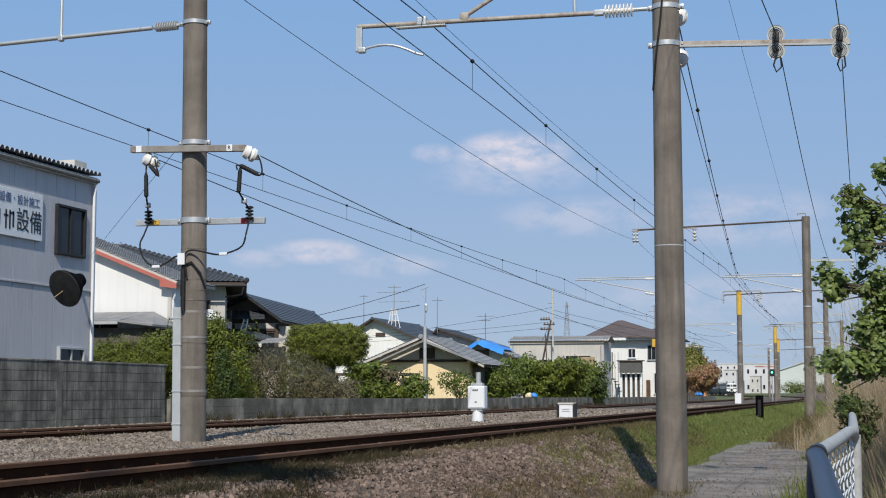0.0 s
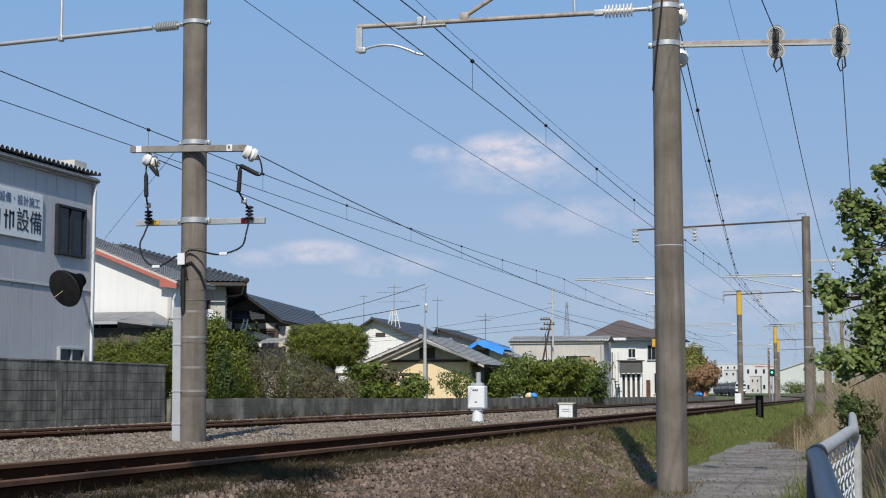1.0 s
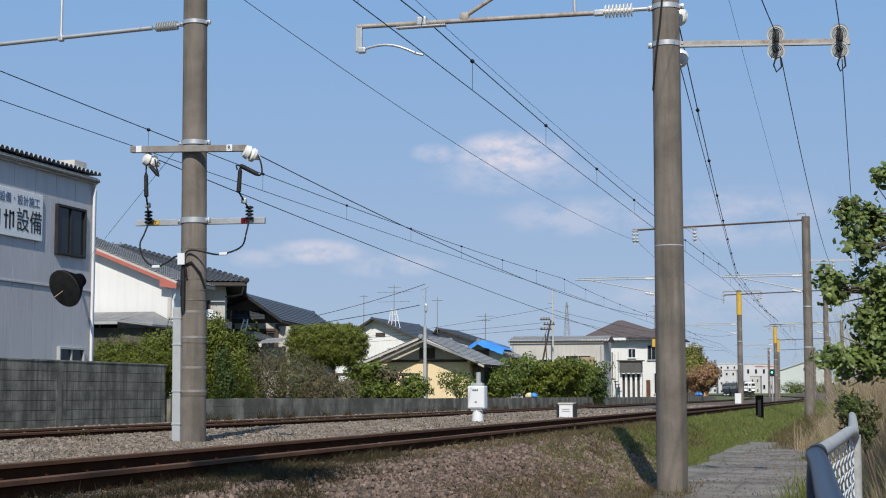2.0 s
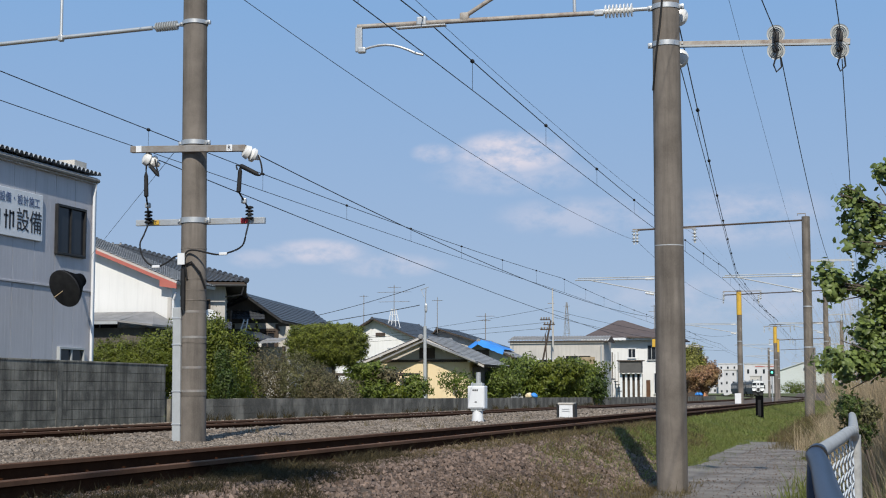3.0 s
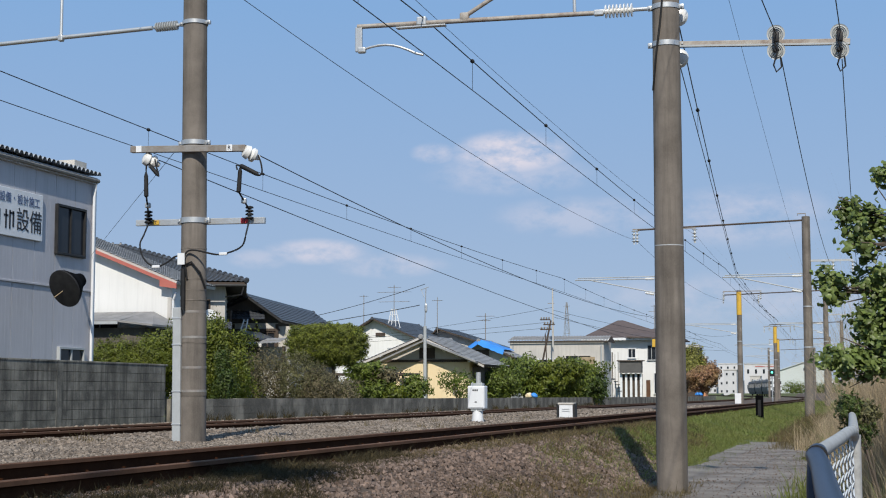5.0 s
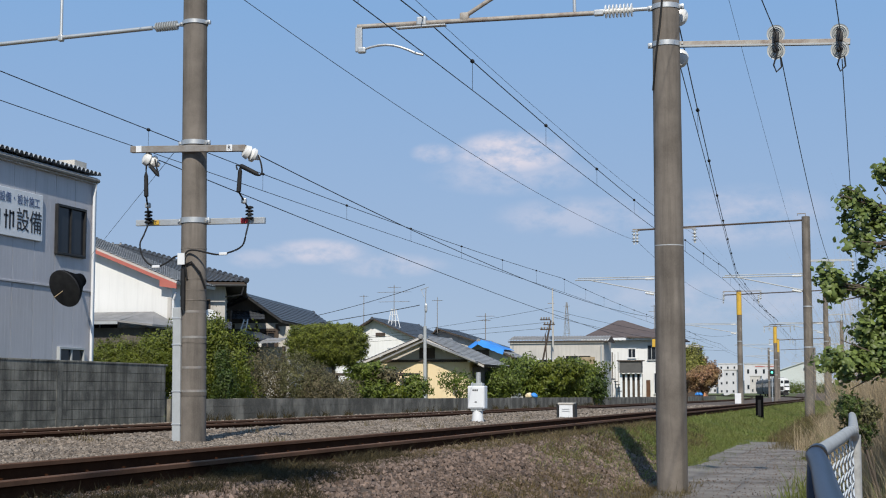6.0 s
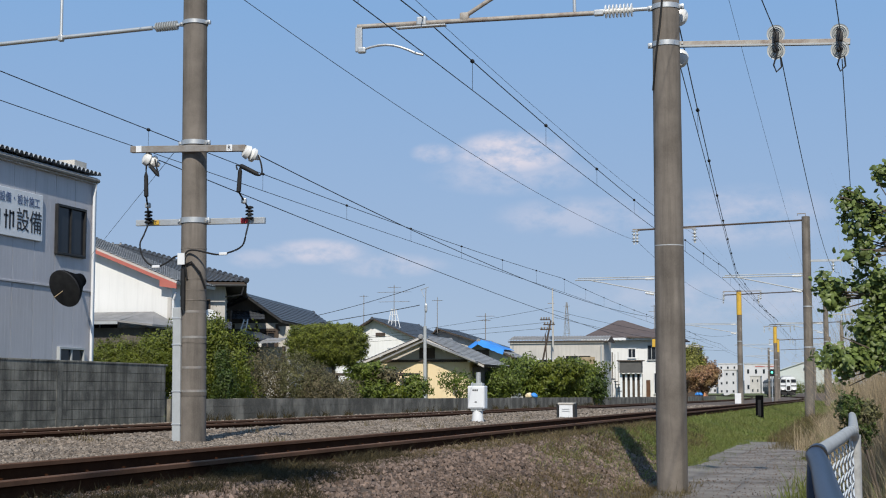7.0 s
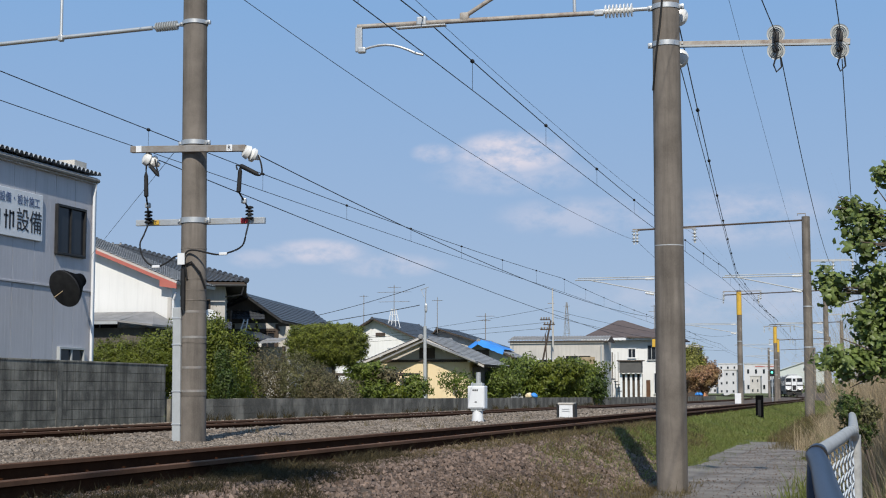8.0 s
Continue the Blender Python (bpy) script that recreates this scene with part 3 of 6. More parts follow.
def cantilever(parent, z, reach, side, r, depth=0.0):
    """A bracket of pipes that carries messenger and contact wire. side: 1 reaches towards -x."""
    s = -side
    arm = Mesh()
    tip = s * reach
    arm.tube([(s * (r + 0.62), depth, z - 0.02), (tip, depth, z + 0.01)], 0.03, 10)
    part("bracket_pipe", arm, "rusty", parent, "rust-streaked horizontal bracket pipe", True)
    ins = Mesh()
    insulator(ins, (s * (r + 0.22), depth, z - 0.01), (s, 0, 0), 0.40, 0.085, 8)
    part("bracket_insulator", ins, "porcelain", parent, "white ribbed porcelain insulator", True)
    fit = Mesh()
    fit.tube([(s * r, depth, z - 0.01), (s * (r + 0.24), depth, z - 0.01)], 0.025, 8)
    part("end_fitting", fit, "galv", parent, "", True)
    part("pipe_socket", Mesh().box((s * (r + 0.66), depth, z - 0.02), (0.12, 0.075, 0.075), bevel=0.015), "galv", parent)
    stay = Mesh()
    stay.tube([(s * (reach * 0.64), depth, z + 0.05), (s * (r + 0.3), depth, z + 1.25)], 0.028, 10)
    stay.box((s * (reach * 0.64), depth, z + 0.05), (0.12, 0.07, 0.10), bevel=0.02)
    part("stay_pipe", stay, "rusty", parent, "sloping stay pipe", True)
    clamp = Mesh()
    clamp.box((s * (reach - 0.86), depth, z + 0.02), (0.13, 0.10, 0.12), bevel=0.02)
    part("messenger_clamp", clamp, "galv", parent)
    part("guard_strip", Mesh().box((s * (reach - 0.85), depth, z - 0.045), (0.65, 0.09, 0.022), bevel=0.008), "galv", parent)
    part("drop_bracket", Mesh().box((tip - s * 0.02, depth, z - 0.16), (0.09, 0.05, 0.32), bevel=0.01).box((tip - s * 0.06, depth, z - 0.30), (0.11, 0.07, 0.08), bevel=0.02), "galv", parent, "pale drop bracket at the tip")
    steady = Mesh()
    x1, x2 = tip - s * 0.08, s * (reach - 0.88)
    steady.tube([(x1 + (x2 - x1) * i / 8, depth, z - 0.29 + 0.06 * math.sin(math.pi * min(1, i / 8 * 1.15)) - 0.12 * (i / 8) ** 2) for i in range(9)], 0.016, 8)
    part("steady_arm", steady, "galv", parent, "curved pale steady arm", True)


def post_insulators(parent, at):
    """A pair of disc insulators above and below a crossarm, with the jumper loop between them."""
    x, y, z = at
    for name, d in (("upper_insulator", 0.10), ("lower_insulator", -0.10)):
        b = Mesh()
        b.lathe([(0.045, 0.03), (0.02, 0.04), (0.03, 0.05), (0.01, 0.06), (0.03, 0.07), (0.01, 0.08), (0.03, 0.09), (0.02, 0.108), (0.045, 0.105), (0.07, 0.06), (0.10, 0.05), (0.11, 0.03)], (x, y - 0.02, z + d), (0, 1, 0.15), 20)
        ins = part(name, b, "disc", parent, "pale ringed disc insulator", True)
        part("cap", Mesh().lathe([(0, 0.02), (0.02, 0.035), (0.05, 0.035)], (x, y - 0.06, z + d), (0, 1, 0.15), 12), "wire", ins, "dark metal cap", True)
    j = Mesh()
    j.tube([(x - 0.02, y - 0.06, z + 0.16), (x - 0.02, y - 0.08, z), (x + 0.02, y - 0.06, z - 0.12), (x - 0.03, y - 0.05, z - 0.28), (x, y - 0.03, z - 0.36), (x + 0.06, y - 0.02, z - 0.30), (x + 0.05, y, z - 0.18)], 0.011, 6)
    j.box((x + 0.01, y - 0.06, z + 0.05), (0.06, 0.06, 0.12), bevel=0.015)
    part("jumper", j, "wire", parent, "black jumper loop", True)


def pole_right():
    p = thing("catenary_pole", (-2.27, 18.2, -0.78), "tall grey-brown concrete catenary pole with rusty bracket", "catenary pole", "line poles")
    part("shaft", pole_body(8.1, 0.185, 0.155), "concrete_pole", p, "", True)
    clamps(p, ((0.162, 5.44, 0.06), (0.160, 5.90, 0.06)))
    bands(p, ((0.1735, 3.02, 0.012),), "grey_paint", 0.0025)
    cantilever(p, 5.94, 3.94, 1, 0.16)
    r = Mesh()
    r.tube([(-1.12, 0, 5.95), (-1.13, 0, 6.5)], 0.022, 8)
    part("hanger_rod", r, "galv", p, "", True)
    a = Mesh()
    a.box((1.15, 0.0, 5.42), (2.0, 0.06, 0.07), pose(0, 0, 0, 0, 2.6, 0), bevel=0.006)
    part("crossarm", a, "rusty", p, "rust-edged steel crossarm")
    part("crossarm_flange", Mesh().box((1.15, -0.034, 5.395), (1.98, 0.006, 0.022), pose(0, 0, 0, 0, 2.6, 0)), "grey_paint", p, "pale lower flange")
    for x in (1.30, 2.03):
        post_insulators(p, (x, -0.03, 5.47 - 0.045 * x))
    for z in (5.86, 5.34):
        e = Mesh()
        e.lathe([(0, 0.03), (0.03, 0.10), (0.07, 0.12), (0.1, 0.05), (0.14, 0.11), (0.18, 0.05)], (0.13, 0.12, z), (-0.05, 1, 0), 18)
        part("strain_insulator", e, "porcelain", p, "white strain insulator behind the shaft", True)
    c = Mesh()
    c.tube([(-0.02, -0.17, 6.0), (-0.05, -0.175, 5.7), (-0.1, -0.16, 5.35), (-0.155, -0.09, 4.9)], 0.014, 6)
    part("cable", c, "rubber", p, "thin black cable on the shaft", True)


def pole_left():
    p = thing("catenary_pole", (-8.42, 18.2, -0.16), "concrete pole with cable duct and two crossarms", "catenary pole", "line poles")
    part("shaft", pole_body(7.8, 0.172, 0.150), "concrete_pole", p, "", True)
    p.matrix_basis = pose(-8.42, 18.2, -0.16, 0, -0.55, 0)
    clamps(p, ((0.158, 5.50, 0.05), (0.162, 3.89, 0.06), (0.165, 2.86, 0.07)))
    bands(p, ((0.166, 1.69, 0.03), (0.167, 1.36, 0.03), (0.169, 0.97, 0.03), (0.170, 0.67, 0.03)), "old_galv")
    bands(p, ((0.163, 2.52, 0.014), (0.164, 2.12, 0.02), (0.164, 1.98, 0.014), (0.166, 1.85, 0.014), (0.168, 1.30, 0.014), (0.170, 0.62, 0.05)), "concrete_pole", 0.006)
    # bracket to the far track
    b = Mesh()
    b.tube([(-0.62, 0, 5.51), (-3.9, 0, 5.43)], 0.03, 10)
    part("bracket_pipe", b, "galv", p, "pale galvanised bracket pipe", True)
    i = Mesh()
    insulator(i, (-0.24, 0, 5.52), (-1, 0, -0.02), 0.36, 0.065, 9)
    part("bracket_insulator", i, "grey_paint", p, "grey ribbed insulator", True)
    part("end_fitting", Mesh().tube([(-0.15, 0, 5.52), (-0.28, 0, 5.52)], 0.022, 8), "galv", p, "", True)
    part("hanger_rod", Mesh().tube([(-1.98, 0, 5.47), (-1.96, 0, 7.2)], 0.022, 8), "galv", p, "", True)
    part("rod_clamp", Mesh().box((-1.98, 0, 5.47), (0.07, 0.08, 0.09), bevel=0.015), "galv", p)
    # crossarms
    a = Mesh()
    a.box((0.0, -0.20, 3.815), (1.62, 0.075, 0.085), pose(0, 0, 0, 0, 2.3, 0), bevel=0.006)
    part("upper_crossarm", a, "old_galv", p, "weathered upper steel crossarm")
    a = Mesh()
    a.box((0.0, 0.19, 2.905), (1.84, 0.06, 0.08), pose(0, 0, 0, 0, 1.1, 0), bevel=0.006)
    part("lower_crossarm", a, "galv", p, "galvanised lower crossarm")
    for x, y, z, h in ((-0.68, -0.245, 3.842, 0.085), (0.60, -0.245, 3.791, 0.085), (-0.07, -0.235, 2.38, 0.15)):
        part("marker_plate", Mesh().box((x, y, z), (0.08 if h < 0.1 else 0.10, 0.012, h), bevel=0.004), "white_paint", p, "small white marker plate")
    g = Mesh().box((-0.62, 0.15, 2.915), (0.09, 0.012, 0.06), bevel=0.004)
    part("yellow_tag", g, "yellow", p, "yellow tag")
    g = Mesh().box((0.65, 0.15, 2.89), (0.11, 0.016, 0.07), bevel=0.004)
    part("red_tag", g, "lamp_red", p, "red tag")
    text(p, "R", 0.075, pose(0.60, -0.253, 3.791, 90), "ink")
    text(p, "T", 0.06, pose(-0.62, 0.142, 2.915, 90), "ink")
    text(p, "T", 0.06, pose(0.655, 0.140, 2.89, 90), "ink")
    for x, z in ((-0.58, 3.69), (0.83, 3.71)):
        s = Mesh()
        s.lathe([(0, 0.03), (0.02, 0.08), (0.08, 0.095), (0.10, 0.06), (0.13, 0.095), (0.17, 0.09), (0.19, 0.05), (0.24, 0.03)], (x - 0.06, -0.2, z + 0.05), (0.62, 0.55, -0.35), 18)
        part("strain_insulator", s, "porcelain", p, "white stacked disc insulator", True)
    # surge arresters with their leads
    for x, lean in ((-0.60, 0.02), (0.84, -0.07)):
        c = Mesh()
        c.lathe([(0, 0.012), (0.02, 0.03), (0.28, 0.027), (0.33, 0.012)], (x + lean * 1.6, -0.24, 3.20), (-lean, 0, 1), 10)
        c.tube([(x - 0.11, 0.115, 3.02), (x + lean * 1.6, -0.24, 3.22)], 0.012, 8)
        part("cable_end", c, "rubber", p, "black sealed cable end", True)
        c = Mesh()
        c.box((x - 0.05 + lean * 0.9, -0.06, 3.12), (0.07, 0.06, 0.07), bevel=0.015)
        part("clamp", c, "galv", p)
        c = Mesh()
        for q in range(4):
            c.lathe([(0, 0.02), (0.012, 0.055), (0.03, 0.05), (0.04, 0.02)], (x - 0.11, 0.115, 2.90 + 0.045 * q), (0, 0, 1), 12)
        part("arrester", c, "rubber", p, "dark ribbed arrester", True)
    l = Mesh()
    l.tube(curve([(-0.575, -0.24, 3.51), (-0.565, -0.24, 3.62), (-0.50, -0.24, 3.62), (-0.40, -0.24, 3.50), (-0.43, -0.24, 3.60), (-0.46, -0.22, 3.70)]), 0.011, 6)
    l.lathe([(0, 0.012), (0.03, 0.028), (0.16, 0.028), (0.2, 0.01)], (-0.52, -0.24, 3.62), (0.65, 0, -0.75), 8)
    part("lead", l, "rubber", p, "looping black lead", True)
    l = Mesh()
    l.tube(curve([(0.71, -0.24, 3.50), (0.70, -0.24, 3.56), (0.80, -0.24, 3.52), (0.97, -0.24, 3.42), (1.04, -0.23, 3.44), (1.03, -0.22, 3.56), (0.98, -0.2, 3.68)]), 0.011, 6)
    l.lathe([(0, 0.012), (0.03, 0.03), (0.26, 0.03), (0.3, 0.01)], (0.74, -0.24, 3.56), (0.8, 0, -0.42), 8)
    part("lead", l, "rubber", p, "looping black lead", True)
    l = Mesh()
    l.tube(curve([(-0.71, 0.115, 2.90), (-0.67, -0.1, 2.72), (-0.65, -0.24, 2.60), (-0.63, -0.24, 2.47), (-0.55, -0.24, 2.35), (-0.42, -0.24, 2.29), (-0.29, -0.23, 2.33), (-0.15, -0.21, 2.42), (-0.05, -0.19, 2.36), (-0.01, -0.18, 2.12)]), 0.0115, 8)
    l.tube(curve([(0.73, 0.115, 2.91), (0.84, -0.24, 2.7), (0.78, -0.24, 2.52), (0.6, -0.24, 2.44), (0.42, -0.24, 2.42), (0.1, -0.22, 2.49), (-0.03, -0.2, 2.44), (-0.08, -0.19, 2.2), (-0.09, -0.19, 1.9)]), 0.0115, 8)
    l.tube([(-0.06, -0.19, 2.3), (0.05, -0.19, 2.34), (0.16, -0.15, 2.2), (0.19, -0.05, 2.0)], 0.014, 8)
    l.tube([(-0.06, -0.19, 2.25), (-0.06, -0.19, 1.72)], 0.03, 8)
    part("cable", l, "rubber", p, "black power cables drooping to the duct", True)
    for x, z in ((-0.42, 2.29), (0.52, 2.425)):
        part("cable_tag", Mesh().box((x, -0.24, z), (0.11, 0.034, 0.036), bevel=0.008), "white_paint", p, "pale cable tag")
    d = Mesh()
    d.box((-0.155, -0.13, 0.88), (0.115, 0.10, 1.76), bevel=0.012)
    part("cable_duct", d, "grey_paint", p, "light grey cable duct")
    for z in (0.26, 0.68, 1.28, 1.62):
        part("duct_clip", Mesh().box((-0.155, -0.13, z), (0.125, 0.11, 0.022), bevel=0.004), "galv", p)


def pole_far(x, y, z, height, side, yellow, reach, plate=1.55):
    p = thing("catenary_pole", (x, y, z), "distant concrete catenary pole with yellow plate" if yellow else "distant grey concrete catenary pole with feeder arm", "catenary pole", "line poles")
    part("shaft", pole_body(height, 0.18, 0.15), "concrete_pole", p, "", True)
    top = height
    if side > 0:
        a = Mesh().tube([(0.1, 0, top - 0.12), (-6.3, 0, top - 0.32)], 0.035, 8)
        part("feeder_arm", a, "dark_wood", p, "long feeder arm", True)
        for q in (-4.1, -6.3):
            a = Mesh()
            for k in range(4):
                a.lathe([(0, 0.02), (0.02, 0.1), (0.05, 0.03), (0.14, 0.02)], (q, 0, top - 0.34 - 0.13 * k), (0.02, 0, -1), 12)
            part("suspension_insulator", a, "porcelain", p, "string of white suspension discs", True)
        a = Mesh().box((0.8, 0, top - 1.65), (1.75, 0.07, 0.08))
        part("crossarm", a, "galv", p)
        for q in (0.95, 1.65):
            a = Mesh()
            for k in range(3):
                a.lathe([(0, 0.02), (0.02, 0.09), (0.05, 0.03), (0.14, 0.02)], (q, 0, top - 1.69 - 0.13 * k), (0.02, 0, -1), 12)
            part("crossarm_insulator", a, "porcelain", p, "", True)
        a = Mesh().tube([(0.0, 0, top), (0, 0, top + 0.12), (-0.3, 0, top + 0.12), (-0.3, 0, top + 0.05)], 0.02, 6)
        part("top_stay", a, "old_galv", p, "", True)
    else:
        a = Mesh().box((0.2, 0, top - 0.05), (2.4, 0.05, 0.05))
        part("crossarm", a, "old_galv", p)
        for q in (-0.95, 1.35):
            a = Mesh()
            for k in range(4):
                a.lathe([(0, 0.02), (0.02, 0.1), (0.05, 0.03), (0.14, 0.02)], (q, 0, top - 0.09 - 0.13 * k), (0.02, 0, -1), 12)
            part("suspension_insulator", a, "porcelain", p, "", True)
    b = Mesh()
    zz = 4.85 - z
    b.tube([(-0.1, 0, zz), (-reach, 0, zz)], 0.024, 8)
    part("bracket_pipe", b, "grey_paint", p, "pale galvanised bracket pipe", True)
    part("upper_stay", Mesh().tube([(-0.1, 0, zz + 0.09), (-reach * 0.97, 0, zz + 0.07)], 0.018, 8), "grey_paint", p, "", True)
    part("lower_strut", Mesh().tube([(-0.1, 0, zz - 0.55), (-reach * 0.84, 0, zz)], 0.022, 8), "grey_paint", p, "", True)
    for dz, tilt in ((0.0, 0.0), (-0.60, 0.2)):
        b = Mesh()
        insulator(b, (-0.2, 0, zz + dz), (-1, 0, tilt), 0.36, 0.06, 6)
        part("bracket_insulator", b, "porcelain", p, "", True)
    bands(p, ((0.165, height * 0.35, 0.05), (0.16, height * 0.55, 0.05)), "galv", 0.014)
    if y == 58 and side < 0:
        part("yellow_tag", Mesh().box((-0.22, -0.1, 2.6), (0.14, 0.06, 0.30), bevel=0.01), "yellow", p, "yellow tag")
    if yellow:
        k = Mesh()
        for a in range(7):
            t0, t1 = radians(-140 + 40 * a / 1.4), radians(-140 + 40 * (a + 1) / 1.4)
            r = 0.172
            k.add([(r * math.sin(t0), -r * math.cos(t0), top - plate), (r * math.sin(t1), -r * math.cos(t1), top - plate), (r * math.sin(t1), -r * math.cos(t1), top - 0.1), (r * math.sin(t0), -r * math.cos(t0), top - 0.1)], [(0, 1, 2, 3)])
        part("yellow_plate", k, "yellow", p, "yellow warning wrap near the top", True)
    return p


pole_right()
pole_left()
pole_far(-2.15, 58, -0.45, 7.5, 1, False, 3.1)
pole_far(-7.62, 58, -0.2, 7.0, -1, False, 3.25)
pole_far(-2.55, 98, -0.36, 7.4, 1, False, 3.0)
pole_far(-7.85, 98, -0.2, 7.2, -1, True, 3.8)
pole_far(-2.3, 140, -0.33, 7.3, 1, False, 3.3)
pole_far(-8.09, 140, -0.25, 6.8, -1, True, 3.6)
pole_far(-4.4, 182, -0.3, 7.3, 1, False, 3.2)
pole_far(-10.2, 182, -0.25, 7.1, -1, True, 3.8)
pole_far(-7.5, 224, -0.3, 7.3, 1, False, 3.2)
pole_far(-13.9, 224, -0.25, 7.3, -1, False, 3.8)


def wire(name, supports, sag, r, label):
    """A wire through its supports, sagging between them."""
    t = thing(name, supports[0], label, "overhead wire", "overhead wires")
    o = Vector(supports[0])
    pts = []
    for a, b in zip(supports, supports[1:]):
        n = 24
        for i in range(n + (b == supports[-1])):
            q = i / n
            p = Vector(a).lerp(Vector(b), q)
            p.z -= sag * 4 * q * (1 - q) * ((b[1] - a[1]) / 40) ** 2
            pts.append(p - o)
    m = Mesh().tube(pts, r, 6)
    part("strand", m, "wire", t, "", True)
    return t, pts, o


def at_y(pts, o, y):
    for a, b in zip(pts, pts[1:]):
        if a.y + o.y <= y <= b.y + o.y:
            return a.lerp(b, (y - a.y - o.y) / (b.y - a.y))
    return None


def catenary(xs_z, y0, step, label):
    """Messenger and contact wire with droppers and clamps."""
    up = [(x, y, zm) for x, y, zc, zm in xs_z]
    dn = [(x, y, zc) for x, y, zc, zm in xs_z]
    t, a, oa = wire("messenger_wire", up, 0.18, 0.0078, label)
    u, b, ob = wire("contact_wire", dn, 0.03, 0.0063, "thin dark contact wire below its messenger")
    y = y0
    while y < xs_z[-1][1] - 1 and y < 150:
        p, q = at_y(a, oa, y), at_y(b, ob, y)
        if p is not None and q is not None:
            d = Mesh()
            d.tube([p, q + ob - oa], 0.0035, 5)
            part("dropper", d, "wire", t)
            d = Mesh()
            d.lathe([(-0.035, 0.012), (-0.02, 0.03), (0.02, 0.03), (0.035, 0.012)], p, (0, 1, 0), 8)
            part("clamp", d, "rubber", t, "small dark wire clamp", True)
        y += step


catenary([(-5.30, -22, 4.77, 5.28), (-5.32, 18.2, 4.77, 5.22), (-5.15, 58, 4.72, 5.2), (-5.6, 98, 4.7, 5.2), (-6.3, 140, 4.7, 5.2), (-8.2, 182, 4.7, 5.2), (-10.8, 224, 4.7, 5.2)], 10.6, 5.0, "dark messenger wire over the near track")
catenary([(-11.9, -22, 4.68, 5.12), (-11.9, 18.2, 4.68, 5.11), (-11.4, 58, 4.42, 4.95), (-11.9, 98, 4.5, 5.0), (-13.0, 140, 4.6, 5.0), (-14.6, 182, 4.7, 5.1)], 13.6, 5.0, "dark messenger wire over the far track")
catenary([(-2.12, 18.3, 4.45, 4.92), (-4.72, 58, 4.86, 5.05), (-5.55, 98, 4.8, 5.1)], 23.5, 5.0, "messenger wire anchored at the pole over the path")
wire("feeder_wire", [(-8.97, 18.2, 3.56), (-8.9, 58, 2.6), (-8.6, 98, 3.2)], 0.13, 0.0065, "sagging dark feeder wire from the crossarm")
wire("feeder_wire", [(-7.58, 18.2, 3.58), (-8.0, 58, 3.4), (-8.3, 98, 4.2)], 0.35, 0.0068, "dark feeder wire from the crossarm insulator")
wire("feeder_wire", [(-9.5, -22, 6.6), (-8.95, 18.2, 6.5), (-8.45, 58, 6.3), (-8.8, 98, 6.4)], 0.42, 0.0055, "high thin feeder wire")
wire("feeder_wire", [(-6.7, -22, 6.6), (-6.5, 18.2, 6.5), (-6.2, 58, 6.45), (-6.5, 98, 6.4)], 0.25, 0.004, "high thin feeder wire")
wire("feeder_wire", [(-1.2, -22, 4.85), (-0.96, 18.2, 4.72), (-1.0, 58, 4.95), (-1.4, 98, 5.0)], 0.85, 0.0062, "feeder wire on the path side")
wire("feeder_wire", [(-0.4, -22, 4.85), (-0.23, 18.2, 4.70), (-0.30, 58, 4.95), (-0.7, 98, 5.0)], 0.85, 0.0062, "feeder wire on the path side")
wire("feeder_wire", [(-1.9, -22, 6.3), (-1.75, 18.2, 6.2), (-3.2, 98, 6.2)], 0.1, 0.003, "faint thin wire high over the path")


# ---- walls along the line ----
def block_wall():
    w = thing("block_wall", (-16.2, 0, -0.25), "rain-stained grey concrete block wall", "wall", "", "structure")
    part("core", Mesh().box((-0.078, 26.2, 0.69), (0.14, 14.3, 1.38)), "mortar", w, "dark sooty mortar")
    one = Mesh().box((0, 0, 0), (0.03, 0.3992, 0.191), bevel=0.003).data("block", "block")
    for row in range(7):
        for i in range(36):
            y = 19.4 + 0.4 * i + (0.2 if row % 2 else 0)
            if y < 33.3:
                part("block", one, None, w, at=(0.004 + 0.003 * noise.noise(Vector((row * 3.1, i * 1.7, 0))), y, 0.10 + 0.2 * row))
    half = Mesh().box((0, 0, 0), (0.03, 0.199, 0.191), bevel=0.003).data("block", "block")
    for row in range(0, 7, 2):
        part("block", half, None, w, at=(0.004, 33.3, 0.10 + 0.2 * row))
    for y, wd in ((28.45, 0.24), (22.2, 0.24)):
        part("pier", Mesh().box((-0.046, y, 0.70), (0.14, wd, 1.40), bevel=0.006), "block", w, "stained concrete pier")
    part("coping", Mesh().box((-0.06, 26.3, 1.415), (0.18, 14.4, 0.045), bevel=0.01), "block", w)


def low_wall():
    w = thing("low_wall", (-16.2, 33.6, -0.25), "low stained concrete wall beside the line", "wall", "", "structure")
    for i in range(75):
        y = 2.0 * i
        yy = 33.6 + y
        h = float(np.interp(yy, (33, 60, 110, 180), (0.62, 0.56, 0.5, 0.45))) + 0.012 * noise.noise(Vector((i * 1.7, 0, 0)))
        b = Mesh()
        n = 3
        for k in range(n):
            b.box((-bend(yy) + 0.004 * noise.noise(Vector((i, k, 4))), 1.0, h * (k + 0.5) / n), (0.13, 1.997, h / n - 0.005), bevel=0.003)
        b.box((-bend(yy) - 0.01, 1.0, h / 2 - 0.01), (0.12, 2.0, h - 0.03))
        part("panel", b, "old_concrete", w, at=(0, y, 0))


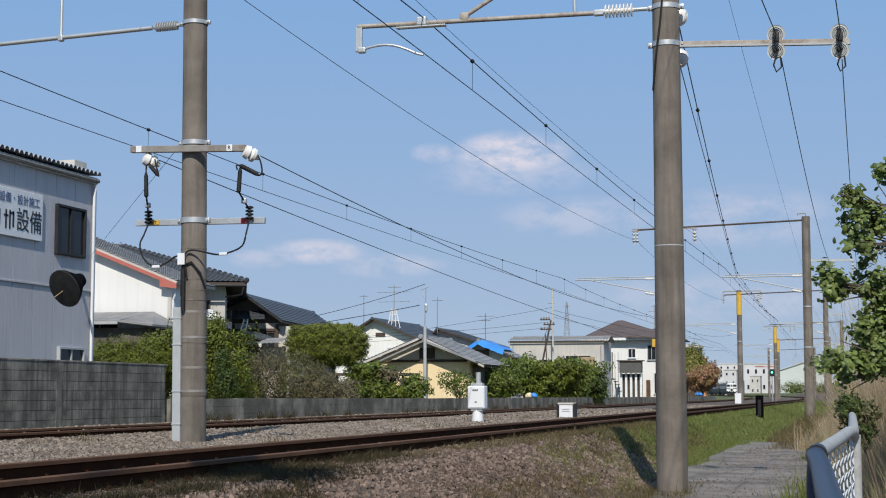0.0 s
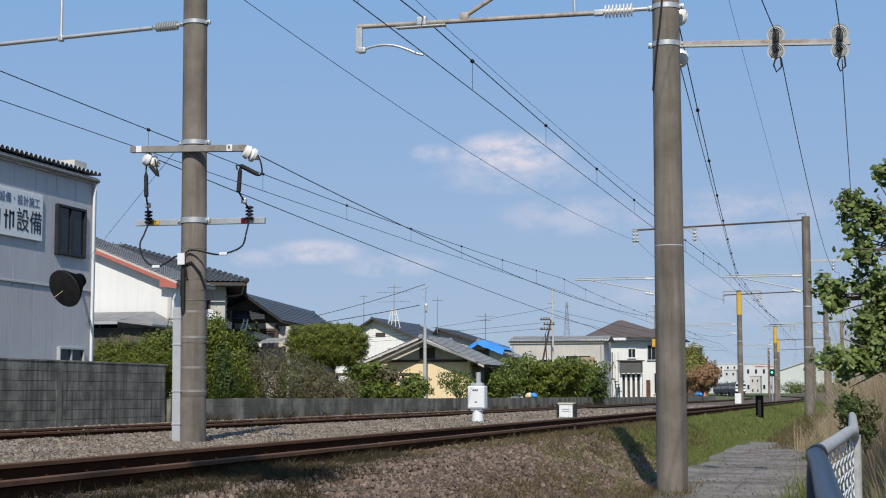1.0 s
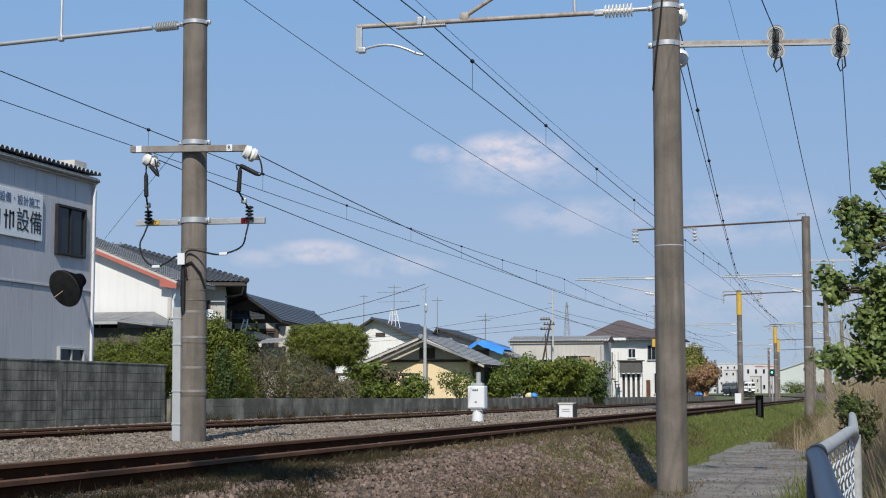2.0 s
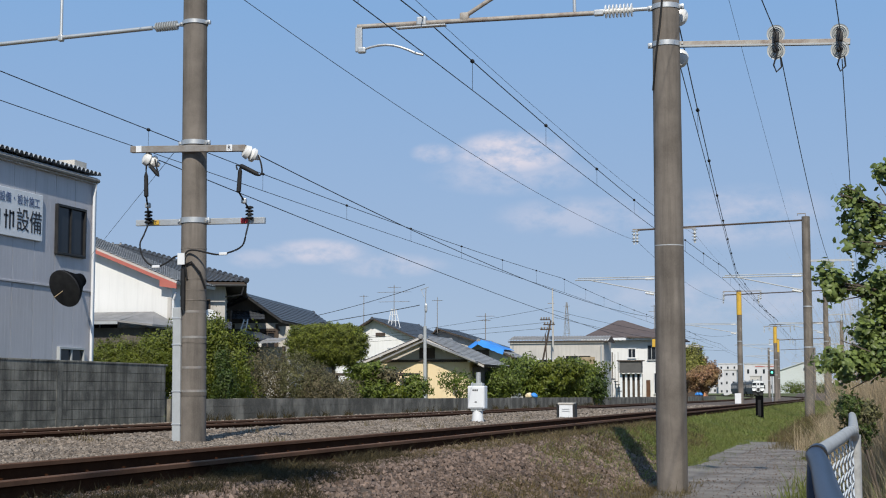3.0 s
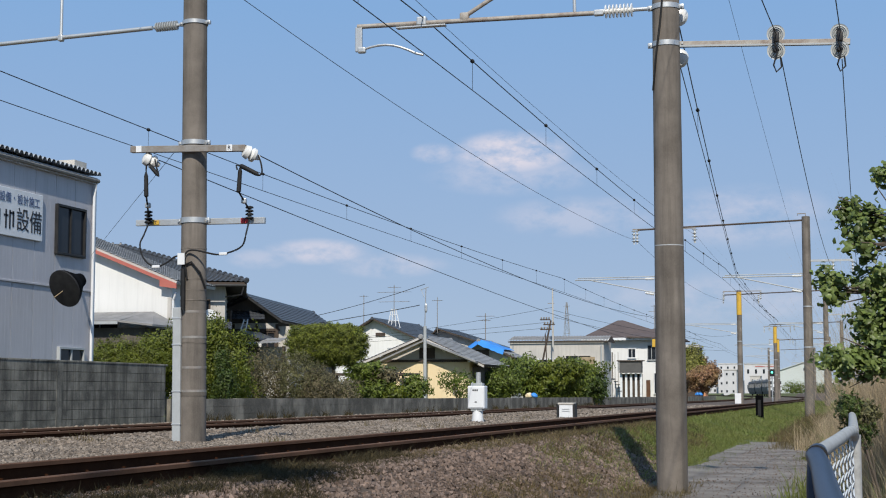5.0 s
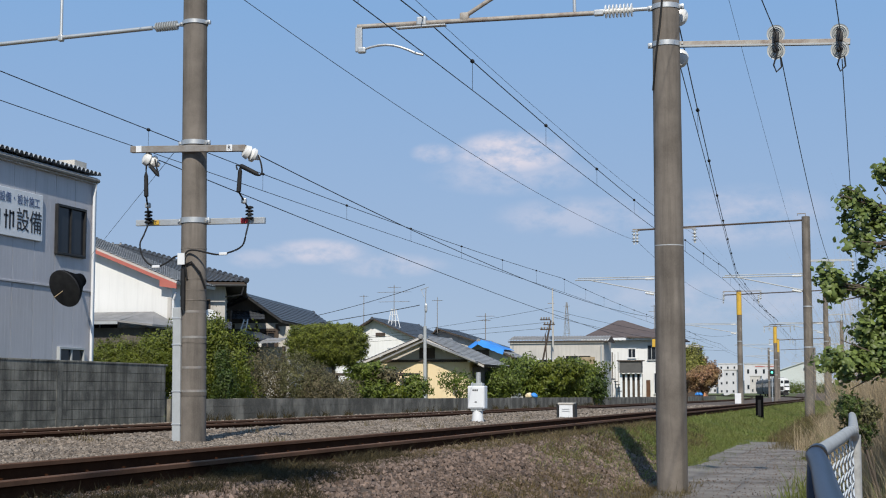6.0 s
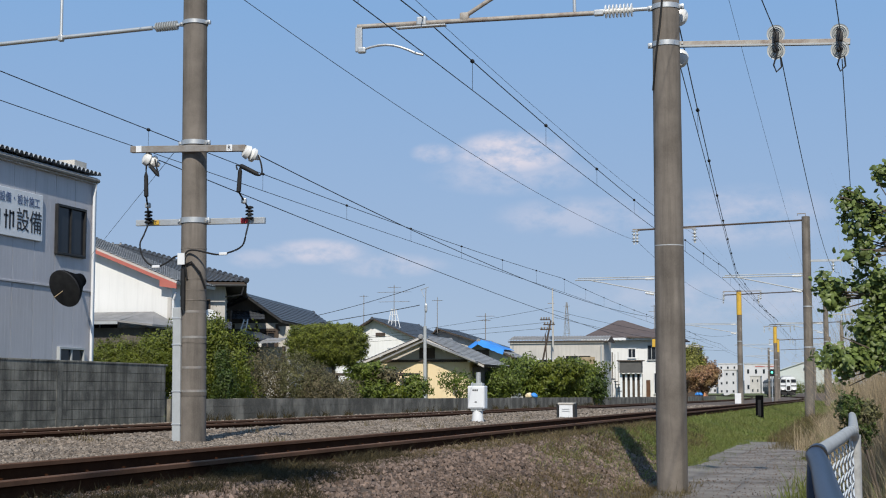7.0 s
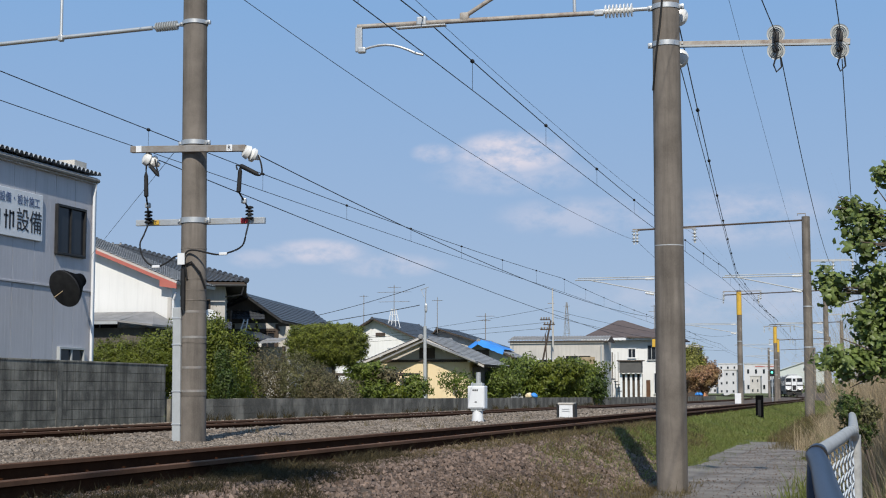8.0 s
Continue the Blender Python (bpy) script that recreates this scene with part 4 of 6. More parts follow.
# ---- houses ----
def window(parent, face, a, z, w, h, at, bars=1, sill=True, frame_mat="white_paint"):
    """A window on a wall. face: 's' looks to -y, 'e' looks to +x; at: the wall's place."""
    u = (lambda x, d, zz: (x, at - d, zz)) if face == "s" else (lambda x, d, zz: (at + d, x, zz))
    s = (lambda x, d, zz: (x, d, zz)) if face == "s" else (lambda x, d, zz: (d, x, zz))
    f = Mesh()
    t = 0.06
    f.box(u(a - w / 2, 0.02, z), s(t, 0.10, h + t), bevel=0.008)
    f.box(u(a + w / 2, 0.02, z), s(t, 0.10, h + t), bevel=0.008)
    f.box(u(a, 0.02, z + h / 2), s(w - t, 0.10, t), bevel=0.008)
    f.box(u(a, 0.02, z - h / 2), s(w - t, 0.10, t), bevel=0.008)
    for i in range(bars):
        f.box(u(a - w / 2 + w * (i + 1) / (bars + 1), 0.015, z), s(0.045, 0.07, h - t))
    win = part("window", f, frame_mat, parent)
    part("pane", Mesh().box(u(a, 0.003, z), s(w - t, 0.012, h - t)), "glass", win)
    if sill:
        part("sill", Mesh().box(u(a, 0.07, z - h / 2 - 0.045), s(w + 0.12, 0.14, 0.03), bevel=0.006), frame_mat, win)
    return win


def tile_slope(a, b, c, d, pitch=0.27, lift=0.035, course=0.28):
    """Wavy tile rows on the quad a b (eave) c d (ridge), a below d."""
    a, b, c, d = (Vector(p) for p in (a, b, c, d))
    n_w = max(2, int((b - a).length / pitch))
    n_h = max(2, int((d - a).length / course))
    up = (b - a).cross(d - a).normalized()
    vs, fs = [], []
    cols = n_w * 4
    for j in range(n_h):
        for k in (0, 1):
            q = (j + k * 0.999) / n_h
            l, r = a.lerp(d, q), b.lerp(c, q)
            for i in range(cols + 1):
                s = i / cols
                wave = (0, 0.8, 1, 0.8)[i % 4]
                vs.append(l.lerp(r, s) + up * (lift * wave + (0.03 if k == 0 else 0.0)))
    w = cols + 1
    for j in range(2 * n_h - 1):
        for i in range(cols):
            fs.append((j * w + i, j * w + i + 1, (j + 1) * w + i + 1, (j + 1) * w + i))
    return vs, fs


def gable_house(name, label, at, w, d, eave, ridge, axis, walls, roof, over=0.5, ridge_shift=0.0, tiles=True, ridge_mat=None, trim="dark_wood", corr=0.0, front=None, pitch=0.27, turn=0.0):
    """A house w wide (x) and d deep (y) from its near left corner; axis: along which the ridge runs."""
    hs = thing(name, at, label, "house", "houses behind the wall", "", turn)
    m = Mesh()
    if axis == "y":
        rx = w / 2 + ridge_shift
        out = [(0, 0, 0), (w, 0, 0), (w, 0, eave), (rx, 0, ridge), (0, 0, eave)]
        m.slab(out, (0, d, 0))
    else:
        ry = d / 2 + ridge_shift
        out = [(0, 0, 0), (0, d, 0), (0, d, eave), (0, ry, ridge), (0, 0, eave)]
        m.slab(out, (w, 0, 0))
    part("wall", m, walls, hs)
    o = over
    f = over if front is None else front
    slopes = []
    if axis == "y":
        k1, k2 = (ridge - eave) / rx, (ridge - eave) / (w - rx)
        slopes = [((-o, d + o, eave - k1 * o), (-o, -f, eave - k1 * o), (rx, -f, ridge), (rx, d + o, ridge)),
                  ((w + o, -f, eave - k2 * o), (w + o, d + o, eave - k2 * o), (rx, d + o, ridge), (rx, -f, ridge))]
        line = [(rx, -f - 0.05, ridge + 0.10), (rx, d + o + 0.05, ridge + 0.10)]
    else:
        k1, k2 = (ridge - eave) / ry, (ridge - eave) / (d - ry)
        slopes = [((-o, -o, eave - k1 * o), (w + o, -o, eave - k1 * o), (w + o, ry, ridge), (-o, ry, ridge)),
                  ((w + o, d + o, eave - k2 * o), (-o, d + o, eave - k2 * o), (-o, ry, ridge), (w + o, ry, ridge))]
        line = [(-o - 0.05, ry, ridge + 0.10), (w + o + 0.05, ry, ridge + 0.10)]
    for a, b, c, e in slopes:
        up = (Vector(b) - Vector(a)).cross(Vector(e) - Vector(a)).normalized()
        base = Mesh().slab([Vector(p) + up * 0.01 for p in (a, b, c, e)], up * 0.10)
        rf = part("roof", base, trim, hs, "timber roof edge")
        if corr:
            vs, fs = tile_slope(*(Vector(p) + up * 0.115 for p in (a, b, c, e)), pitch=corr, lift=corr * 0.28, course=20)
        elif tiles:
            vs, fs = tile_slope(*(Vector(p) + up * 0.115 for p in (a, b, c, e)), pitch=pitch, lift=pitch * 0.13, course=pitch * 1.04)
        else:
            vs, fs = tile_slope(*(Vector(p) + up * 0.115 for p in (a, b, c, e)), pitch=3.0, lift=0.004, course=0.3)
        part("tiles", Mesh().add(vs, fs), roof, rf)
    if not corr:
        rg = Mesh().tube(line, 0.10, 10)
        p1, p2 = Vector(line[0]), Vector(line[1])
        dd = (p2 - p1).normalized()
        for e in (p1, p2):
            rg.lathe([(-0.07, 0.11), (-0.05, 0.135), (0.05, 0.135), (0.07, 0.11)], e, dd, 10)
        part("ridge_cap", rg, ridge_mat or roof, hs, "rounded ridge tiles", True)
    return hs


def factory():
    """The metal-clad workshop whose long side runs along the line."""
    f = thing("workshop", (-18.5, 22.0, -0.2), "pale metal-clad two-storey workshop with a company sign", "building")
    L, H = 12.0, 5.95
    m = Mesh().slab([(0, 0, 0), (-8, 0, 0), (-8, 0, H + 0.6), (0, 0, H)], (0, L, 0))
    part("wall", m, "siding", f)
    # ribbed cladding sheets
    for z0, z1 in ((0.02, 3.18), (3.24, H - 0.04)):
        for i in range(13):
            c = Mesh()
            y0 = 0.02 + i * 0.92
            c.box((0.006, y0 + 0.455, (z0 + z1) / 2), (0.012, 0.905, z1 - z0))
            for j in range(6):
                y = y0 + 0.075 + j * 0.153
                holes = ((10.1, 11.5, 3.95, 5.2), (10.3, 11.6, 1.05, 1.85), (5.7, 9.5, 4.15, 5.3))
                cuts = sorted([z0] + [q for a, b2, c0, c1 in holes if a < y < b2 and z0 < c0 < z1 for q in (c0, c1)] + [z1])
                for q in range(0, len(cuts) - 1, 2):
                    c.box((0.012, y, (cuts[q] + cuts[q + 1]) / 2), (0.002, 0.025, cuts[q + 1] - cuts[q]))
            part("cladding_sheet", c, "siding", f)
    part("band_flashing", Mesh().box((0.02, L / 2, 3.21), (0.05, L, 0.05), bevel=0.008), "siding", f)
    part("corner_trim", Mesh().box((0.01, L - 0.02, H / 2), (0.09, 0.12, H), bevel=0.012), "white_paint", f)
    # downpipe at the corner
    part("downpipe", Mesh().tube([(0.08, L - 0.14, 0.1), (0.08, L - 0.14, H - 0.4), (0.12, L - 0.14, H - 0.1)], 0.035, 8), "white_paint", f, "", True)
    part("gutter", Mesh().tube([(0.12, -0.3, H + 0.0), (0.12, L - 0.02, H + 0.0)], 0.055, 8), "old_galv", f, "dull grey gutter", True)
    part("fascia", Mesh().box((0.05, L / 2, H - 0.0), (0.10, L - 0.02, 0.16), bevel=0.01), "siding", f)
    vs, fs = tile_slope((0.20, -0.3, H + 0.10), (0.20, L - 0.02, H + 0.10), (-8.2, L - 0.02, H + 0.75), (-8.2, -0.3, H + 0.75), pitch=0.2, lift=0.085, course=20)
    part("roof", Mesh().add(vs, fs), "galv", f, "corrugated sheet roof edge")
    part("roof_box", Mesh().box((-0.8, L - 0.35, H + 0.27), (1.2, 0.6, 0.4)), "beige_wall", f, "beige parapet box")
    window(f, "e", 10.8, 4.58, 1.32, 1.14, 0.025, 1, False, "dark_paint")
    window(f, "e", 10.95, 1.42, 1.16, 0.7, 0.025, 1, False, "grey_paint")
    # sign board
    s = part("sign_board", Mesh().box((0.05, 7.6, 4.74), (0.05, 3.7, 1.08), bevel=0.01), "white_paint", f, "white company sign with dark characters")

    for ch, y in (("\u5099", 9.14), ("\u8a2d", 8.58)):
        text(s, ch, 0.56, pose(0.082, y, 4.57, 90, 0, 90), "ink")
    # the name as plain bars
    for y in (8.02, 7.45):
        for k, (dy, dz, w, h) in enumerate(((-0.14, 0, 0.06, 0.42), (0.02, 0, 0.06, 0.42), (0.16, 0.02, 0.06, 0.36), (-0.14, 0.08, 0.18, 0.05), (0.09, 0.15, 0.2, 0.05))):
            part("sign_bar", Mesh().box((0.079, y + dy, 4.57 + dz), (0.006, w, h)), "ink", s)
    for i, ch in enumerate("\u885b\u751f\u8a2d\u5099\u30fb\u8a2d\u8a08\u65bd\u5de5"):
        text(s, ch, 0.24, pose(0.082, 7.22 + 0.245 * i, 5.05, 90, 0, 90), "blue_ink")
    # horn loudspeaker on a bracket
    h = thing("horn_loudspeaker", (-17.22, 31.08, 3.06), "large black horn loudspeaker held out from the workshop wall", "loudspeaker")
    ax = Vector((-0.25, -0.84, -0.42)).normalized()
    c = Mesh().lathe([(-0.06, 0.05), (-0.04, 0.15), (0.10, 0.19), (0.26, 0.30), (0.42, 0.41), (0.50, 0.435), (0.53, 0.43), (0.50, 0.40), (0.38, 0.32), (0.22, 0.16), (0.12, 0.03)], (0, 0, 0), ax, 32)
    part("horn", c, "matt_black", h, "", True)
    part("rim", Mesh().lathe([(0.485, 0.43), (0.50, 0.445), (0.53, 0.44), (0.535, 0.425)], (0, 0, 0), ax, 32), "rubber", h, "", True)
    part("stem", Mesh().tube([ax * 0.30, ax * 0.62 + Vector((-0.16, -0.04, -0.16))], 0.012, 6), "straw", h, "pale stem in the mouth", True)
    part("bracket", Mesh().tube([(0.0, 0.0, 0.0), (-0.6, 1.05, 0.09), (-1.25, 2.2, 0.19)], 0.035, 8), "dark_paint", h, "", True)
    part("wall_plate", Mesh().box((-1.26, 2.2, 0.19), (0.03, 0.16, 0.22), bevel=0.008), "dark_paint", h)


block_wall()
low_wall()
factory()
G = -0.2


def house_white():
    h = gable_house("house", "white rendered house with red bargeboards and grey tiles", (-31.0, 46, G), 8.9, 2.6, 4.36, 6.53, "y", "white_wall", "roof_grey", 0.25, -1.0, trim="grey_wall", pitch=0.16)
    k = (6.53 - 4.36) / (8.9 - 3.45)
    b = Mesh()
    for x0, x1 in ((3.45, 9.18),):
        z0, z1 = 6.53, 6.53 - k * (x1 - 3.45)
        b.slab([(x0, -0.31, z0 - 0.08), (x1, -0.31, z1 - 0.08), (x1, -0.31, z1 + 0.04), (x0, -0.31, z0 + 0.04)], (0, 0.05, 0))
    b.slab([(8.6, -0.33, 4.20), (9.2, -0.33, 4.12), (9.2, -0.33, 4.26), (8.6, -0.33, 4.49)], (0, 0.06, 0))
    part("bargeboard", b, "red", h, "faded red bargeboard")
    part("corner_board", Mesh().box((8.83, -0.03, 3.2), (0.12, 0.06, 1.3)), "grey_wall", h)
    part("downpipe", Mesh().tube([(8.97, -0.05, 0), (8.97, -0.05, 3.75), (9.1, -0.12, 4.0)], 0.04, 8), "white_paint", h, "", True)
    window(h, "s", 6.3, 2.75, 1.4, 0.7, 0.0, 1, False, "grey_paint")


def shed():
    s = thing("shed", (-26.5, 43.9, G), "small grey shed with a ribbed metal roof", "shed")
    part("wall", Mesh().box((2.25, 0.9, 1.39), (4.4, 1.6, 2.78)), "dim_wall", s)
    for i, (a, b, c, e) in enumerate((((-0.2, -0.3, 2.94), (3.7, -0.3, 2.94), (3.85, 1.9, 3.32), (-0.2, 1.9, 3.32)), ((3.7, -0.3, 2.94), (4.9, -0.3, 2.80), (4.9, 1.9, 2.80), (3.85, 1.9, 3.32)))):
        part("roof", Mesh().slab([a, b, c, e], (0, 0, 0.06)), "roof_metal", s, "grey metal roof")
    r = Mesh()
    for i in range(9):
        r.box((-0.1 + 0.48 * i, 0.8, 3.17), (0.04, 2.2, 0.05), pose(0, 0, 0, 9.8, 0, 0))
    part("roof_rib", r, "roof_metal", s)
    part("fascia", Mesh().box((1.75, -0.32, 2.92), (3.9, 0.04, 0.09)), "grey_paint", s)


house_white()
shed()


def hip_roof(h, e, r1, r2, back, left):
    """A hipped tile roof whose near right corner is the thing's origin."""
    A, B, C, D = (0.2, -0.1, e), (0.2, back, e), (left, back, e), (left, -0.1, e)
    for q in ((D, A, r1, r2), (A, B, r1, r1), (B, C, r2, r1)):
        base = Mesh().slab([Vector(p) for p in (q if q[2] != q[3] else q[:3])], (0, 0, 0.10))
        rf = part("roof", base, "dark_wood", h)
        vs, fs = tile_slope(*(Vector(p) + Vector((0, 0, 0.12)) for p in q), pitch=0.22, lift=0.035, course=0.24)
        part("tiles", Mesh().add(vs, fs), "roof_dark", rf, "dark glazed tiles")
    for a, b2 in ((A, r1), (B, r1), (r1, r2)):
        m = Mesh().tube([Vector(a) + Vector((0, 0, 0.16)), Vector(b2) + Vector((0, 0, 0.18))], 0.09, 10)
        n = int((Vector(b2) - Vector(a)).length / 0.35)
        for i in range(n):
            p = Vector(a).lerp(Vector(b2), i / n) + Vector((0, 0, 0.2))
            m.lathe([(-0.05, 0.09), (-0.04, 0.125), (0.04, 0.125), (0.05, 0.09)], p, Vector(b2) - Vector(a), 8)
        part("ridge_cap", m, "roof_dark", h, "rounded ridge tiles", True)
    part("gutter", Mesh().tube([(0.22, -0.2, e - 0.03), (left, -0.2, e - 0.03)], 0.06, 8), "dark_paint", h, "", True)


def house_tiled():
    """Two storeys under a hipped glazed-tile roof."""
    h = thing("house", (-25.6, 60, G), "two-storey house with a hipped dark glazed tile roof", "house", "houses behind the wall", "", 23)
    e = 5.28
    part("wall", Mesh().box((-6.0, 6.3, e / 2), (10.6, 11.4, e)), "grey_wall", h)
    hip_roof(h, e, (-5.6, 6.5, 7.35), (-9.5, 6.5, 7.35), 13.2, -14)
    part("gutter_bracket", Mesh().tube([(0.1, -0.2, e - 0.05), (0.0, -0.2, e - 0.42), (-0.68, 0.5, e - 0.48)], 0.035, 6), "dark_paint", h)
    part("awning", Mesh().add(*tile_slope((-4.5, -0.5, e - 0.62), (-1.5, -0.5, e - 0.62), (-1.5, 0.6, e - 0.28), (-4.5, 0.6, e - 0.28), pitch=0.2)), "roof_metal", h, "pale corrugated awning")
    window(h, "s", -2.0, 4.25, 1.3, 0.85, 0.6, 1, True, "dark_wood")
    window(h, "s", -2.4, 1.5, 1.5, 1.2, 0.6, 1, True, "dark_wood")
    part("lower_roof", Mesh().add(*tile_slope((-5, -0.7, 3.35), (-0.4, -0.7, 3.35), (-0.4, 0.6, 3.72), (-5, 0.6, 3.72), pitch=0.2)), "roof_dark", h)
    part("lower_wall", Mesh().box((-2.9, 0.1, 1.6), (4.4, 1.0, 3.2)), "dim_wall", h)
    part("dish", Mesh().lathe([(0, 0.05), (0.06, 0.18), (0.12, 0.26), (0.13, 0.25), (0.05, 0.04)], (-1.35, 0.35, 3.98), (0.3, -1, 0.35), 16), "white_paint", h, "small white dish")


def house_low_roof():
    """An old timber house whose gable looks to the line, with porch roofs before it."""
    h = gable_house("house", "older timber house with dark tiled gable roof and porch", (-30.9, 67.6, G), 3.75, 15.0, 4.25, 5.25, "y", "dim_wall", "roof_dark", 0.32, 0.45, trim="dark_paint", front=0.7, pitch=0.2, turn=9)
    part("gable_roof", Mesh().add(*tile_slope((-0.6, -0.9, 4.16), (3.3, -0.9, 4.16), (3.1, 0.0, 4.62), (-0.6, 0.0, 4.62), pitch=0.2)), "roof_dark", h, "small tiled roof across the gable")
    part("upper_band", Mesh().box((2.0, -0.06, 3.92), (3.5, 0.1, 0.26)), "grey_wall", h, "pale wall band under the gable")
    for x in (0.5, 1.6, 2.75, 3.72):
        part("post", Mesh().box((x, -0.07, 2.0), (0.13, 0.13, 4.0)), "dark_wood", h)
    part("beam", Mesh().box((2.0, -0.08, 3.72), (3.7, 0.12, 0.12)), "dark_wood", h)
    part("side_wall", Mesh().box((3.9, 1.6, 1.95), (0.9, 3.2, 3.9)), "beige_wall", h, "pale rendered corner")
    window(h, "s", 3.25, 3.15, 0.75, 0.9, -0.02, 1, True, "dark_wood")
    window(h, "s", 1.1, 3.2, 0.9, 0.8, -0.02, 1, True, "dark_wood")
    part("curtain", Mesh().box((2.85, -0.12, 3.2), (0.26, 0.05, 0.62), bevel=0.02), "white_paint", h, "white cloth hung by the window")
    p = thing("porch", (-28.9, 64.6, G), "dark porch with small gabled and lean-to roofs", "porch")
    gable = ((0.0, 2.95), (1.25, 3.48), (2.25, 3.12))
    for (x0, z0), (x1, z1) in zip(gable, gable[1:]):
        part("roof", Mesh().slab([(x0, 0, z0), (x1, 0, z1), (x1, 0, z1 + 0.09), (x0, 0, z0 + 0.09)], (0, 2.4, 0)), "roof_dark", p, "dark tiled porch roof")
    part("gable_wall", Mesh().slab([(0.2, 0.15, 2.1), (2.1, 0.15, 2.1), (2.1, 0.15, 3.1), (1.25, 0.15, 3.42), (0.2, 0.15, 3.0)], (0, 0.1, 0)), "dark_wood", p)
    part("lean_to_roof", Mesh().add(*tile_slope((1.0, -0.5, 2.86), (3.2, -0.5, 2.92), (3.4, 1.0, 3.24), (1.5, 1.0, 3.18), pitch=0.2, lift=0.03, course=20)), "roof_metal", p, "grey ribbed lean-to roof")
    part("wall", Mesh().box((2.1, 0.9, 1.42), (2.6, 0.2, 2.8)), "grey_wall", p, "pale grey lower wall")
    for x in (0.75, 2.05, 3.3):
        part("post", Mesh().box((x, 0.3, 1.42), (0.12, 0.12, 2.84)), "dark_wood", p)
    part("tall_post", Mesh().box((0.75, 0.05, 2.25), (0.12, 0.12, 4.5), bevel=0.01), "dark_wood", p)
    part("cross_bar", Mesh().box((0.1, 0.05, 4.42), (1.5, 0.08, 0.08)), "dark_wood", p)
    a = thing("ladder", (-27.62, 64.8, 2.95), "pale aluminium ladder leaning over the porch roof", "ladder")
    for x in (-0.16, 0.16):
        part("rail", Mesh().tube([(x - 0.06, 0, 0), (x * 0.55 + 0.06, 0.35, 0.95)], 0.028, 6), "white_paint", a)
    for k in range(5):
        q = (k + 0.5) / 5
        part("rung", Mesh().tube([(-0.16 + 0.19 * q - 0.06, 0.35 * q, 0.95 * q), (0.16 + 0.05 * q - 0.06, 0.35 * q, 0.95 * q)], 0.02, 6), "white_paint", a)


def house_white_gable():
    h = gable_house("house", "white gabled house with dark tile roof", (-43.0, 120, G), 8.6, 12, 4.6, 6.75, "y", "white_wall", "roof_dark", 0.7, -0.6)
    part("gable_vent", Mesh().box((4.2, -0.05, 5.55), (0.8, 0.08, 0.3)), "dark_wood", h)
    part("eave_line", Mesh().box((6.6, -0.03, 4.4), (3.6, 0.06, 0.08)), "grey_paint", h)
    gable_house("house", "dark tile roofed wing behind the cream house", (-38.6, 130, G), 8.0, 6, 4.4, 6.3, "y", "grey_wall", "roof_dark", 0.6, -2.0)


def house_cream():
    h = gable_house("house", "single-storey cream rendered house with broad grey tile roof", (-25.6, 78, G), 5.3, 4.5, 2.48, 3.6, "y", "cream_wall", "roof_grey", 0.9, 0.13, front=0.45, pitch=0.2)
    part("gable_band", Mesh().box((2.75, -0.06, 2.42), (4.9, 0.06, 0.13)), "dark_wood", h, "dark timber band")
    part("gable_panel", Mesh().slab([(0.25, -0.04, 2.5), (5.1, -0.04, 2.5), (2.78, -0.04, 3.48)], (0, 0.02, 0)), "beige_wall", h)
    part("louvre", Mesh().box((3.0, -0.07, 2.82), (0.85, 0.06, 0.56)), "dark_wood", h, "dark louvred vent")
    for x, z in ((0.5, 2.72), (1.4, 3.08), (4.0, 3.0), (4.7, 2.72), (5.4, 2.42)):
        part("rafter_end", Mesh().box((x, -0.25, z - 0.05), (0.10, 0.42, 0.08)), "white_paint", h)
    part("bargeboard", Mesh().slab([(-0.92, -0.47, 2.08), (2.78, -0.47, 3.58), (2.78, -0.47, 3.70), (-0.92, -0.47, 2.2)], (0, 0.05, 0)).slab([(2.78, -0.47, 3.58), (6.2, -0.47, 2.05), (6.2, -0.47, 2.17), (2.78, -0.47, 3.70)], (0, 0.05, 0)), "grey_wall", h, "weathered grey bargeboard")
    part("front_roof", Mesh().slab([(0.7, -1.05, 2.38), (3.05, -1.05, 3.4), (3.05, -0.3, 3.4), (0.7, -0.3, 2.38)], (0, 0, 0.09)).slab([(3.05, -1.05, 3.4), (5.9, -1.05, 2.3), (5.9, -0.3, 2.3), (3.05, -0.3, 3.4)], (0, 0, 0.09)), "roof_grey", h, "grey tiled verge over the gable")
    part("meter_box", Mesh().box((4.55, -0.07, 0.95), (0.2, 0.1, 0.5), bevel=0.02), "rusty", h, "brown meter box")
    # dark box stands in for the shaded side under the eave
    part("side_annex", Mesh().box((5.55, 2.3, 1.05), (0.5, 3.4, 2.1)), "dim_wall", h, "side wall with the eave's shade put into its dark colour")
    p = thing("service_pole", (-22.3, 76.5, G), "slim pale service pole with antenna and cables", "pole")
    part("shaft", Mesh().tube([(0, 0, 0), (0, 0, 4.2)], 0.09, 10), "grey_paint", p, "", True)
    part("mast", Mesh().tube([(-0.02, 0, 3.8), (0.05, 0, 6.2)], 0.03, 6), "galv", p, "", True)
    part("arm", Mesh().tube([(-0.25, 0, 6.1), (0.2, 0, 6.25)], 0.02, 6).tube([(-0.2, 0, 6.1), (-0.05, 0, 5.7)], 0.015, 6), "galv", p)
    part("insulator", Mesh().lathe([(0, 0.03), (0.1, 0.08), (0.4, 0.08), (0.5, 0.03)], (0.05, 0, 4.9), (0, 0, 1), 8), "galv", p)


